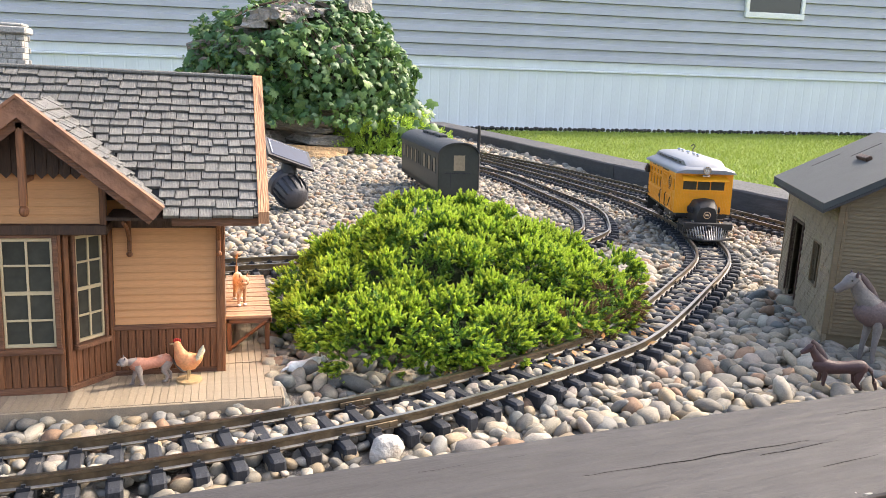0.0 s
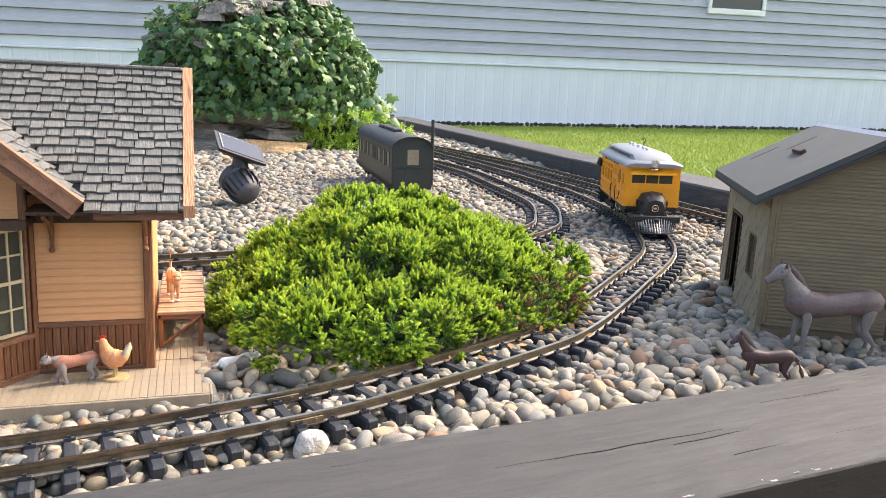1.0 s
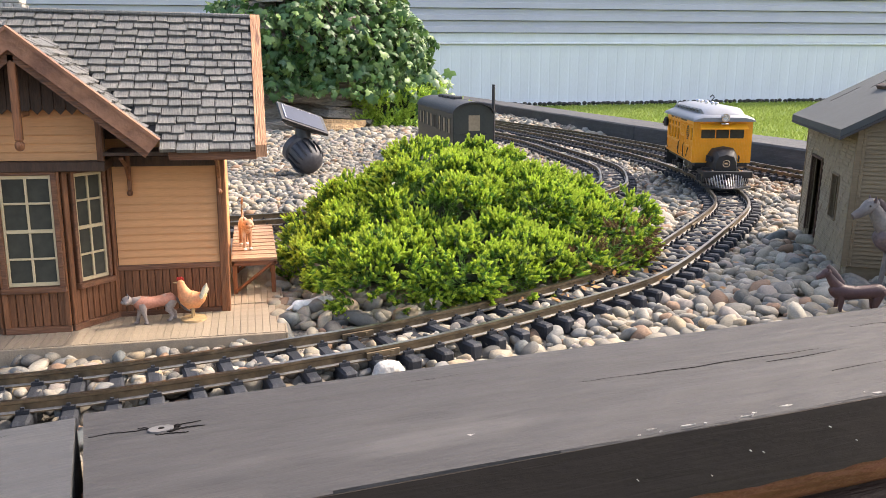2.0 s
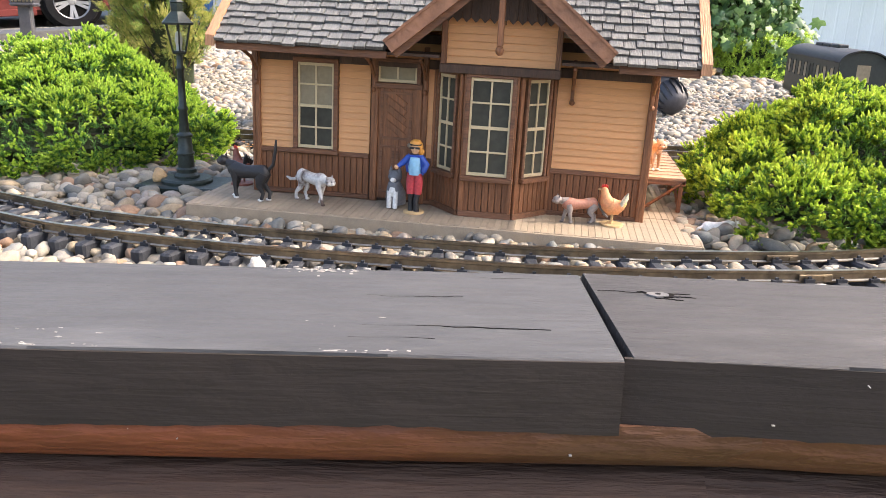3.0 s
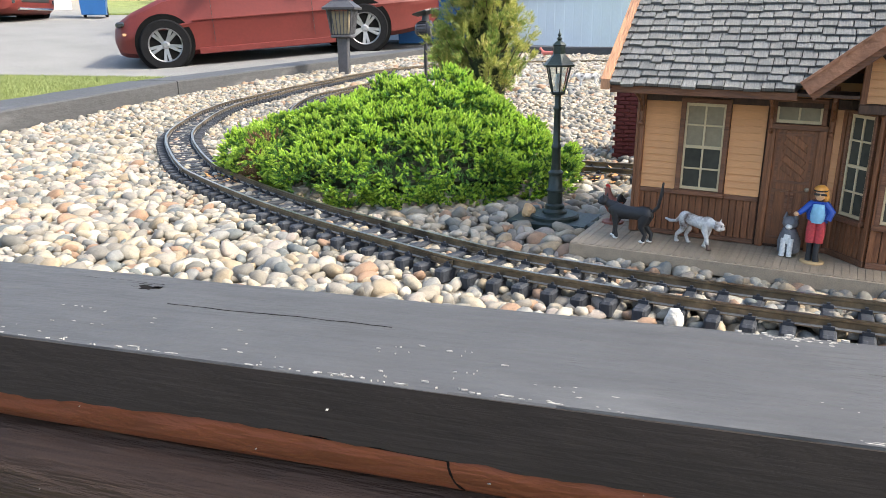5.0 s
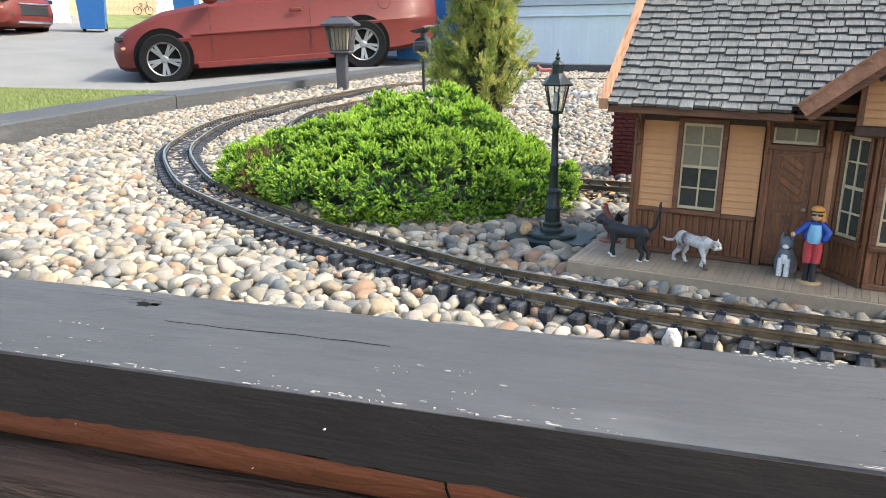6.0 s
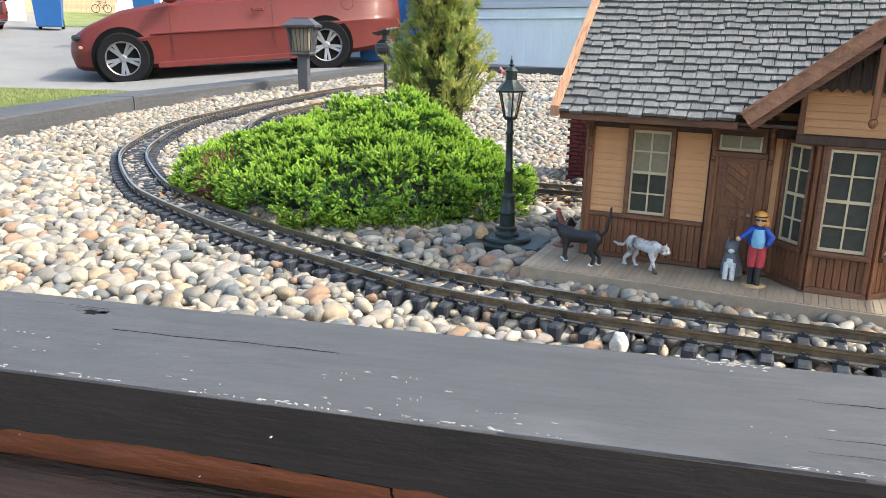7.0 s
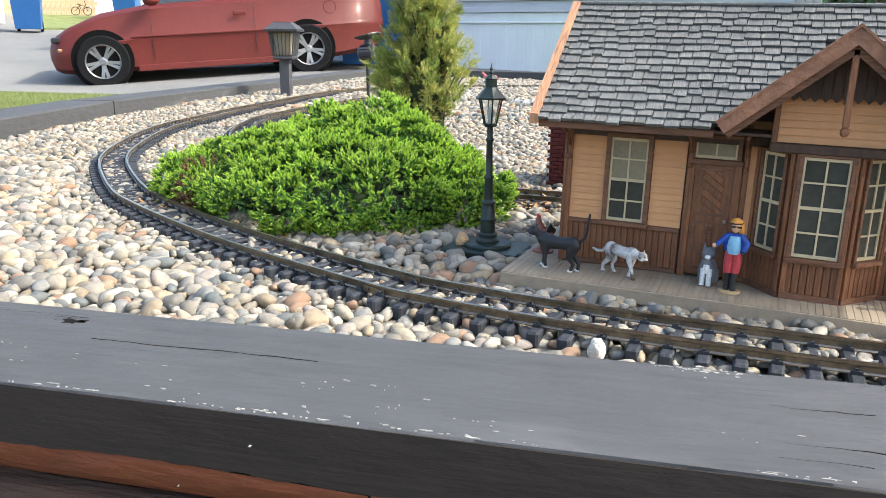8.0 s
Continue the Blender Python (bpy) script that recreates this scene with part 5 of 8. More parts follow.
fr.box(-0.0015, 0.003, W0, W1, WZ1, WZ1 + 0.002).box(-0.0015, 0.003, W0, W1, WZ0 - 0.002, WZ0)
spart("window_frame", fr, M["shed_wall"])
for y in (-0.002, SD - 0.002):
    spart("corner_trim", Mesh().box(-0.0015, 0.004, y, y + 0.004, SZ0, SE, 0.0005), M["shed_wall"])
spart("corner_trim", Mesh().box(0.004, 0.0075, -0.002, 0.0015, SZ0, SE, 0.0005), M["shed_wall"])
OV, OF = 0.020, 0.014
for s in (0, 1):
    e = -OV if s == 0 else SW + OV
    ze = SE - SS * OV + 0.003
    prof = [(e, ze), (SW / 2, SR + 0.003), (SW / 2, SR + 0.010), (e, ze + 0.007)]
    spart("roof_slope", Mesh().prism(prof, "y", -OF, SD + OF), M["shed_roof"], "grey felted roof slope")
    spart("roof_edge", Mesh().prism([(e, ze - 0.003), (SW / 2, SR), (SW / 2, SR + 0.0028), (e, ze - 0.0002)], "y", -OF - 0.001, SD + OF + 0.001), M["roof_board"], "dark roof underside")
spart("ridge_strip", Mesh().prism([(SW / 2 - 0.004, SR + 0.0078), (SW / 2, SR + 0.0104), (SW / 2 + 0.004, SR + 0.0078), (SW / 2, SR + 0.0122)], "y", -OF, SD + OF), M["siding"], "pale ridge strip")
vent = spart("roof_vent", Mesh().box(-0.0035, 0.0035, -0.019, 0.019, 0, 0.005, 0.0008, pose(0.048, 0.118, SE + SS * 0.048 + 0.0095, 0, -math.degrees(math.atan(SS)), 0)), M["dark_wood"], "small dark brown roof vent")
for a, b in ((0.030, 0.215), (0.062, 0.17)):
    spart("roof_seam", Mesh().box(-0.018, 0.018, -0.0005, 0.0005, 0, 0.0006, 0, pose(a, b, SE + SS * a + 0.0098, 0, -math.degrees(math.atan(SS)), 0)), M["roof_board"])

# ---- railcar ----


def railcar():
    L, W = 0.245, 0.094
    z0, z1 = 0.037, 0.108
    h = L / 2
    car = thing("railcar", "yellow model railcar with silver clerestory roof and black trucks", "model train")

    def p(name, me, mat, lab="", smooth=0.0, parent=None):
        return part(name, me, M[mat], parent or car, lab, smooth)
    for s in (-1, 1):
        y = s * W / 2
        ya, yb = sorted((y, y - s * 0.0022))
        # side wall pieces round the openings: x from the front
        opens = [(0.005, 0.022, 0.072, 0.096)] + [(0.074 + 0.0105 * i, 0.0825 + 0.0105 * i, 0.080, 0.097) for i in range(3)]
        opens += [(0.122 + 0.0302 * i, 0.142 + 0.0302 * i, 0.064, 0.099) for i in range(4)]
        sd = Mesh()
        xs = sorted({0.0, L} | {a for o in opens for a in o[:2]})
        for a, b in zip(xs, xs[1:]):
            o = [q for q in opens if q[0] <= a + 1e-6 and q[1] >= b - 1e-6]
            for za, zb in (((z0, o[0][2]), (o[0][3], z1)) if o else ((z0, z1),)):
                sd.box(h - b, h - a, ya, yb, za, zb)
        p("side_wall", sd, "yellow", "yellow grooved side wall")
        bt = Mesh()
        yo0, yo1 = sorted((y, y + s * 0.0006))
        k = 0
        x = 0.0015
        while x < L - 0.001:
            o = [q for q in opens if q[0] - 0.001 < x < q[1] + 0.001]
            for za, zb in (((z0, o[0][2] - 0.001), (o[0][3] + 0.001, z1)) if o else ((z0, z1),)):
                bt.box(h - x - 0.0009, h - x + 0.0009, yo0, yo1, za, zb)
            x += 0.0027
        p("grooved_cladding", bt, "yellow")
        tr = Mesh()
        yt0, yt1 = sorted((y, y + s * 0.0014))
        tr.box(-h, h, yt0, yt1, 0.1010, 0.1090).box(-h + 0.0, h - 0.11, yt0, yt1, 0.0605, 0.0635).box(h - 0.066, h - 0.027, yt0, yt1, 0.0605, 0.0630)
        for a in (0.0, 0.0255, 0.066, 0.109, L - 0.004):
            tr.box(h - a - 0.0035, h - a, yt0, yt1, z0, 0.1010)
        p("trim_strip", tr, "yellow")
        for o in opens:
            wf = Mesh()
            yw0, yw1 = sorted((y - s * 0.0015, y + s * 0.0012))
            b = 0.0016
            wf.box(h - o[1], h - o[1] + b, yw0, yw1, o[2], o[3]).box(h - o[0] - b, h - o[0], yw0, yw1, o[2], o[3])
            wf.box(h - o[1], h - o[0], yw0, yw1, o[3] - b, o[3]).box(h - o[1], h - o[0], yw0, yw1, o[2], o[2] + b)
            if o[1] - o[0] > 0.019:
                wf.box(h - o[1], h - o[0], yw0, yw1, 0.0865, 0.0895)
            w = p("window", wf, "yellow")
            yp0, yp1 = sorted((y - s * 0.0012, y - s * 0.0018))
            pane = p("pane", Mesh().box(h - o[1] + b, h - o[0] - b, yp0, yp1, o[2] + b, o[3] - b), "pane", parent=w)
        # baggage door
        bd = Mesh()
        for a, b in ((0.072, 0.0745), (0.0825, 0.0848), (0.0928, 0.0951), (0.1035, 0.106)):
            bd.box(h - b, h - a, yt0, yt1, 0.044, 0.100)
        bd.box(h - 0.106, h - 0.072, yt0, yt1, 0.0425, 0.0455).box(h - 0.106, h - 0.072, yt0, yt1, 0.0755, 0.0785)
        p("baggage_door", bd, "yellow", "panelled sliding baggage door")
        # lettering as plain bars
        yl0, yl1 = sorted((y + s * 0.0014, y + s * 0.0018))
        for i in range(15):
            if i in (6, 8, 11):
                continue
            p("lettering_bar", Mesh().box(h - 0.0640 - i * 0.0102, h - 0.0575 - i * 0.0102, yl0, yl1, 0.1030, 0.1075), "black")
        em = p("emblem", Mesh().lathe([(0.0088, 0), (0.0105, 0), (0.0105, 0.0006), (0.0088, 0.0006)], 20, pose(h - 0.046, y + s * 0.0008, 0.0865, -90 * s, 0, 0), True), "black", "round dark company emblem with plain bars")
        for i in range(4):
            p("emblem_bar", Mesh().box(h - 0.0525 + abs(i - 1.5) * 0.001, h - 0.0395 - abs(i - 1.5) * 0.001, yl0, yl1, 0.0802 + i * 0.0034, 0.0818 + i * 0.0034), "black", parent=em)
        p("emblem_bar", Mesh().box(h - 0.0515, h - 0.0405, yl0, yl1, 0.0735, 0.0752), "black", parent=em)
        # number
        cu = bpy.data.curves.new("number", "FONT")
        cu.body, cu.size, cu.extrude, cu.align_x = "36", 0.0092, 0.0003, "CENTER"
        cu.materials.append(M["black"])
        num = new("number_lettering", cu)
        num.parent = car
        num["label"] = "black painted number 36"
        num.matrix_basis = pose(h - 0.133, y + s * 0.0012, 0.0475, 90, 0, 0 if s < 0 else 180)
        # grab rails
        for x, up in ((0.034, False), (0.068, True), (0.112, True), (0.232, False)):
            if up:
                pts = [(h - x, y + s * 0.002, 0.040), (h - x, y + s * 0.004, 0.043), (h - x, y + s * 0.004, 0.062), (h - x, y + s * 0.002, 0.065)]
            else:
                sg = 1 if x < 0.1 else -1
                pts = [(h - x + sg * 0.004, y + s * 0.003, 0.060), (h - x + sg * 0.003, y + s * 0.004, 0.053), (h - x - sg * 0.002, y + s * 0.004, 0.047), (h - x - sg * 0.011, y + s * 0.003, 0.0435)]
            p("grab_rail", Mesh().tube(pts, 0.0009, 6), "black")
        # marker lamp near the rear
        lm = p("marker_lamp", Mesh().lathe([(0.0035, 0), (0.0048, 0.001), (0.0048, 0.013), (0.0035, 0.015), (0.002, 0.018)], 10, pose(-h + 0.006, y + s * 0.006, 0.083)), "black", "black marker lamp with red lens")
        p("lens", Mesh().ball((-h + 0.006, y + s * 0.0112, 0.090), (0.0026, 0.0012, 0.0026), 10, 8), "brick_red", parent=lm)
        # rear steps
        for i in range(3):
            p("step", Mesh().box(-h - 0.024, -h - 0.003, min(y, y - s * 0.018), max(y, y - s * 0.018), 0.010 + i * 0.0095, 0.012 + i * 0.0095), "black")
        for x in (-h - 0.0245, -h - 0.003):
            p("step_side", Mesh().box(x, x + 0.0015, min(y, y - s * 0.018), max(y, y - s * 0.018), 0.008, 0.037), "black")
    # ends
    fe = Mesh()
    wz0, wz1 = 0.078, 0.095
    fe.box(h - 0.0022, h, -W / 2, W / 2, z0, wz0).box(h - 0.0022, h, -W / 2, W / 2, wz1, z1)
    for a, b in ((-W / 2, -0.035), (-0.0120, -0.0105), (0.0105, 0.0120), (0.035, W / 2)):
        fe.box(h - 0.0022, h, a, b, wz0, wz1)
    fe.prism([(-W / 2, z1), (W / 2, z1), (W / 2 * 0.6, z1 + 0.007), (0, z1 + 0.010), (-W / 2 * 0.6, z1 + 0.007)], "x", h - 0.0022, h)
    p("front_end", fe, "yellow", "yellow cab front")
    bt = Mesh()
    for i in range(36):
        yy = -W / 2 + 0.0015 + i * (W - 0.003) / 35
        for za, zb in ((z0, wz0 - 0.002), (wz1 + 0.002, z1)) if abs(yy) < 0.036 else ((z0, z1),):
            bt.box(h, h + 0.0006, yy - 0.0009, yy + 0.0009, za, zb)
    p("grooved_cladding", bt, "yellow")
    for a, b in ((-0.035, -0.0120), (-0.0105, 0.0105), (0.0120, 0.035)):
        p("windscreen", Mesh().box(h - 0.0016, h - 0.0010, a, b, wz0, wz1), "pane")
    p("sun_visor", Mesh().add([(h, -0.037, 0.103), (h, 0.037, 0.103), (h + 0.012, 0.039, 0.0950), (h + 0.012, -0.039, 0.0950), (h, -0.037, 0.1015), (h, 0.037, 0.1015), (h + 0.012, 0.039, 0.0937), (h + 0.012, -0.039, 0.0937)], [(0, 1, 2, 3), (7, 6, 5, 4), (0, 3, 7, 4), (1, 5, 6, 2), (2, 6, 7, 3), (0, 4, 5, 1)]), "yellow", "yellow sun visor over the windscreen")
    p("window_ledge", Mesh().box(h, h + 0.0016, -0.038, 0.038, wz0 - 0.003, wz0 - 0.001), "yellow")
    p("rear_end", Mesh().box(-h, -h + 0.0022, -W / 2, W / 2, z0, z1).box(-h - 0.001, -h, -0.012, 0.012, z0, 0.098), "yellow", "yellow rear end with door")
    p("floor", Mesh().box(-h - 0.03, h, -W / 2 + 0.004, W / 2 - 0.004, 0.031, 0.0375), "black")
    # roof: lower deck, clerestory, ends rolled down
    rs, rf = [], []
    prof = [(-W / 2 - 0.0035, 0.1065), (-W / 2 - 0.003, 0.1090), (-W / 2 - 0.001, 0.1120), (-W / 2 + 0.006, 0.1155), (-0.0325, 0.1185)]
    prof = prof + [(-q, z) for q, z in reversed(prof)]
    xsr = [h + 0.010, h + 0.006, h - 0.004, -h - 0.018, -h - 0.030, -h - 0.035]
    dz = [-0.006, -0.002, 0, 0, -0.003, -0.008]
    for x, d in zip(xsr, dz):
        rs += [(x, q, z + d * max(0.0, (z - 0.107) / 0.0125)) for q, z in prof]
    n = len(prof)
    for k in range(len(xsr) - 1):
        for j in range(n):
            rf.append((k * n + j, k * n + (j + 1) % n, (k + 1) * n + (j + 1) % n, (k + 1) * n + j))
    rf += [tuple(range(n)), tuple((len(xsr) - 1) * n + j for j in range(n))]
    p("roof", Mesh().add(rs, rf), "silver", "silver-grey roof", smooth=30)
    rs, rf = [], []
    xsr = [h + 0.009, h + 0.004, h - 0.008, h - 0.024, -h - 0.004, -h - 0.018, -h - 0.028, -h - 0.034]
    top = [0.1085, 0.1165, 0.1255, 0.1305, 0.1305, 0.1265, 0.1185, 0.1075]
    for x, t in zip(xsr, top):
        b = 0.1075
        rs += [(x, q, zz) for q, zz in ((-0.0335, b), (-0.0325, b + (t - b) * 0.80), (-0.0270, b + (t - b) * 0.92), (-0.0140, b + (t - b) * 0.985), (0, t), (0.0140, b + (t - b) * 0.985), (0.0270, b + (t - b) * 0.92), (0.0325, b + (t - b) * 0.80), (0.0335, b))]
    n = 9
    for k in range(len(xsr) - 1):
        for j in range(n):
            rf.append((k * n + j, k * n + (j + 1) % n, (k + 1) * n + (j + 1) % n, (k + 1) * n + j))
    rf += [tuple(range(n)), tuple((len(xsr) - 1) * n + j for j in range(n))]
    cl = p("clerestory", Mesh().add(rs, rf), "silver", "raised silver clerestory", smooth=30)
    for s in (-1, 1):
        for i in range(7):
            x = h - 0.045 - i * 0.029
            ya, yb = sorted((s * 0.0318, s * 0.0340))
            w = p("clerestory_window", Mesh().box(x - 0.011, x + 0.011, ya, yb, 0.1190, 0.1248, 0.0004), "silver", parent=cl)
            ya, yb = sorted((s * 0.0340, s * 0.0344))
            p("clerestory_pane", Mesh().box(x - 0.0082, x + 0.0082, ya, yb, 0.1204, 0.1234), "pane", parent=cl)
    for x in (h - 0.06, h - 0.09, h - 0.135, h - 0.18, h - 0.21):
        p("roof_ventilator", Mesh().lathe([(0.0022, 0), (0.0022, 0.003), (0.0038, 0.004), (0.0030, 0.0058), (0.001, 0.0062)], 10, pose(x, 0.0, 0.1300)), "steel")
    p("bell", Mesh().lathe([(0.006, 0), (0.0055, 0.003), (0.003, 0.008), (0.001, 0.009)], 12, pose(-h + 0.02, 0.030, 0.1200)).tube([(-h + 0.02, 0.030, 0.118), (-h + 0.02, 0.030, 0.134), (-h + 0.02, 0.034, 0.139), (-h + 0.02, 0.030, 0.143), (-h + 0.02, 0.026, 0.139)], 0.0012, 6), "black", "black roof bell on a bracket")
    # headlight
    hl = p("headlight", Mesh().lathe([(0.0036, -0.012), (0.0062, -0.008), (0.0068, 0.0), (0.0068, 0.003), (0.0058, 0.003)], 16, pose(h + 0.012, 0, 0.1130, 0, 90, 0)).box(h + 0.002, h + 0.014, -0.006, 0.006, 0.1015, 0.1045, 0.0006), "steel", "chrome headlight under the roof edge", smooth=40)
    p("lens", Mesh().ball((h + 0.0145, 0, 0.1130), (0.0012, 0.0052, 0.0052), 12, 8), "glass", parent=hl)
    # bonnet, radiator and pilot
    bon = Mesh()
    sec = [(h, 0.0235, 0.064), (h + 0.010, 0.0230, 0.066), (h + 0.030, 0.0190, 0.061), (h + 0.038, 0.0165, 0.054)]
    vs, fs = [], []
    for x, w, t in sec:
        vs += [(x, -w, 0.026), (x, -w, t - 0.014), (x, -w * 0.72, t - 0.003), (x, 0, t), (x, w * 0.72, t - 0.003), (x, w, t - 0.014), (x, w, 0.026)]
    for k in range(3):
        for j in range(7):
            fs.append((k * 7 + j, k * 7 + (j + 1) % 7, (k + 1) * 7 + (j + 1) % 7, (k + 1) * 7 + j))
    fs += [tuple(range(7)), tuple(21 + j for j in range(7))]
    hood = p("bonnet", bon.add(vs, fs), "black", "black bonnet over the engine", smooth=35)
    for s in (-1, 1):
        for i in range(9):
            p("louvre", Mesh().box(-0.0006, 0.0006, -0.0006, 0.0006, -0.005, 0.005, 0, pose(h + 0.008 + i * 0.0026, s * (0.0262 - i * 0.0005), 0.046, 0, 15, 0)), "tie", parent=hood)
    p("radiator_badge", Mesh().lathe([(0.0050, 0), (0.0062, 0), (0.0062, 0.0012), (0.0050, 0.0012)], 16, pose(h + 0.038, 0, 0.040, 0, 90, 0), True).box(h + 0.038, h + 0.0388, -0.003, 0.003, 0.0385, 0.0415), "steel", "plain round badge", parent=hood)
    fx = h + 0.072
    p("front_frame", Mesh().box(h - 0.004, h + 0.050, -0.038, 0.038, 0.021, 0.027, 0.0008).box(h + 0.044, h + 0.052, -0.040, 0.040, 0.0175, 0.0285, 0.001), "black")
    pilot = p("pilot", Mesh().box(fx - 0.006, fx + 0.001, -0.014, 0.014, 0.001, 0.0035, 0.0006).add([(h + 0.047, -0.040, 0.001), (h + 0.047, 0.040, 0.001), (fx, 0.013, 0.001), (fx, -0.013, 0.001), (h + 0.047, -0.040, 0.0035), (h + 0.047, 0.040, 0.0035), (fx, 0.013, 0.0035), (fx, -0.013, 0.0035)], [(0, 1, 2, 3), (7, 6, 5, 4), (0, 4, 5, 1), (1, 5, 6, 2), (2, 6, 7, 3), (3, 7, 4, 0)]), "black", "slatted black cowcatcher")
    for i in range(17):
        u = (i - 8) / 8
        p("pilot_bar", Mesh().tube([(h + 0.049, u * 0.037, 0.0265), (fx - 0.024 * abs(u) ** 1.3, u * 0.030, 0.0030)], 0.0009, 5), "alloy", parent=pilot)
    p("coupler", Mesh().box(h + 0.050, h + 0.058, -0.004, 0.004, 0.019, 0.025, 0.001), "black")
    # trucks and wheels
    for xc, wb in ((h + 0.014, 0.020), (-h + 0.045, 0.0315)):
        tk = Mesh()
        for s in (-1, 1):
            tk.box(xc - wb - 0.011, xc + wb + 0.011, s * 0.034 - 0.002, s * 0.034 + 0.002, 0.010, 0.0165, 0.0006)
            for e in (-wb, wb):
                tk.box(xc + e - 0.005, xc + e + 0.005, s * 0.034 - 0.0035, s * 0.034 + 0.0035, 0.007, 0.017, 0.001)
            tk.box(xc - 0.008, xc + 0.008, s * 0.034 - 0.003, s * 0.034 + 0.003, 0.008, 0.021, 0.001)
            for e in (-0.004, 0, 0.004):
                tk.lathe([(0.0016, 0.010), (0.0016, 0.020)], 8, pose(xc + e, s * 0.037, 0))
        tk.box(xc - 0.006, xc + 0.006, -0.034, 0.034, 0.012, 0.030)
        truck = p("truck", tk, "black", "black side-framed truck")
        for e in (-wb, wb):
            for s in (-1, 1):
                p("wheel", Mesh().lathe([(0.0145, -0.004), (0.0165, -0.004), (0.0165, -0.0025), (0.0148, -0.0020), (0.0145, 0.003), (0.0125, 0.003), (0.0115, 0.001), (0.004, 0.001), (0.004, 0.004), (0.001, 0.004)], 24, pose(xc + e, s * 0.0245, 0.0145, -90 * s, 0, 0)), "steel", "steel-rimmed wheel", smooth=30, parent=truck)
            p("axle", Mesh().lathe([(0.002, -0.03), (0.002, 0.03)], 8, pose(xc + e, 0, 0.0145, 90, 0, 0)), "black", parent=truck)
    ub = Mesh().box(-0.035, 0.045, -0.030, 0.030, 0.0145, 0.031, 0.001).box(-h + 0.085, h - 0.02, -0.004, 0.004, 0.014, 0.031)
    p("underframe", ub, "black")
    for s in (-1, 1):
        p("truss_rod", Mesh().tube([(h - 0.065, s * 0.040, 0.036), (h - 0.066, s * 0.040, 0.0205), (h - 0.105, s * 0.040, 0.0195), (h - 0.106, s * 0.040, 0.036)], 0.0009, 5), "steel")
    # rear platform and railing
    p("rear_platform", Mesh().box(-h - 0.031, -h, -W / 2 + 0.018, W / 2 - 0.018, 0.0355, 0.038).box(-h - 0.034, -h - 0.030, -W / 2 + 0.002, W / 2 - 0.002, 0.030, 0.0385, 0.0006), "deck", "planked rear platform")
    rl = Mesh()
    for y0, y1 in ((-0.042, -0.012), (0.012, 0.042)):
        rl.tube([(-h - 0.031, y0, 0.038), (-h - 0.031, y0, 0.066), (-h - 0.031, y1, 0.066), (-h - 0.031, y1, 0.038)], 0.001, 6)
        for i in range(1, 4):
            yy = y0 + (y1 - y0) * i / 4
            rl.tube([(-h - 0.031, yy, 0.038), (-h - 0.031, yy, 0.066)], 0.0007, 5)
        rl.tube([(-h - 0.031, y0 * 1.0, 0.066), (-h, y0, 0.066)], 0.0009, 6)
    p("railing", rl, "black", "thin black platform railing")
    p("brake_wheel", Mesh().tube([(-h - 0.028, 0.006, 0.038), (-h - 0.028, 0.006, 0.074)], 0.0009, 6).lathe([(0.0058, 0.0735), (0.0072, 0.0735), (0.0072, 0.0748), (0.0058, 0.0748)], 14, pose(-h - 0.028, 0.006, 0), True).box(-h - 0.034, -h - 0.022, 0.0053, 0.0067, 0.0737, 0.0745), "black", "black brake wheel on a rod")
    p("interior", Mesh().box(-h + 0.004, h - 0.03, -0.020, 0.020, 0.0375, 0.058), "deck", "dim tan interior fittings")
    return car


car = railcar()


def on_line(xy, s_from, ref):
    """The point at the arc length s_from behind the point of the line nearest to ref, going up the line."""
    k = int(np.argmin(((xy - np.array(ref)) ** 2).sum(1)))
    d = np.r_[0, np.cumsum(np.linalg.norm(np.diff(xy, axis=0), axis=1))]
    s = d[k] + s_from
    return np.array([np.interp(s, d, xy[:, 0]), np.interp(s, d, xy[:, 1])])


_fine, _ = smooth_line(MAIN, 0.005)
_pf, _pr = on_line(_fine, 0.058, (0.805, 0.505)), on_line(_fine, 0.058 + 0.2136, (0.805, 0.505))
_dirv = (_pf - _pr) / np.linalg.norm(_pf - _pr)
_ctr = _pf - _dirv * 0.1365
car.matrix_basis = pose(_ctr[0], _ctr[1], TIE_TOP + 0.0086, 0, 0, math.degrees(math.atan2(_dirv[1], _dirv[0])))

# ---- small figures ----


def fur(name, base, wear=None, amount=0.5, scale=60):
    return material(name, base, rough=0.55, spread=0.2, scale=70, bump=0.12, wear=wear, wear_amount=amount, wear_scale=scale)


F_BLACK = fur("painted_black_coat", (0.016, 0.015, 0.016))
F_CALICO = fur("painted_calico_coat", (0.62, 0.58, 0.54), (0.08, 0.045, 0.03), 0.62, 75)
F_GREY = fur("painted_grey_coat", (0.14, 0.14, 0.15), (0.45, 0.45, 0.46), 0.35, 80)
F_WHITE = fur("painted_white_coat", (0.72, 0.70, 0.66))
F_GINGER = fur("painted_ginger_coat", (0.46, 0.25, 0.14), (0.62, 0.53, 0.44), 0.62, 60)
F_PINK = fur("painted_russet_coat", (0.37, 0.155, 0.100), (0.34, 0.24, 0.20), 0.55, 90)
F_ASH = fur("painted_ash_legs", (0.27, 0.225, 0.200), (0.15, 0.12, 0.11), 0.6, 120)
F_BUFF = fur("painted_buff_feathers", (0.64, 0.27, 0.11), (0.60, 0.12, 0.06), 0.55, 50)
F_COW = fur("painted_cow_hide", (0.62, 0.60, 0.57), (0.02, 0.02, 0.022), 0.80, 45)
F_COMB = material("painted_red_comb", (0.55, 0.03, 0.02), rough=0.45)
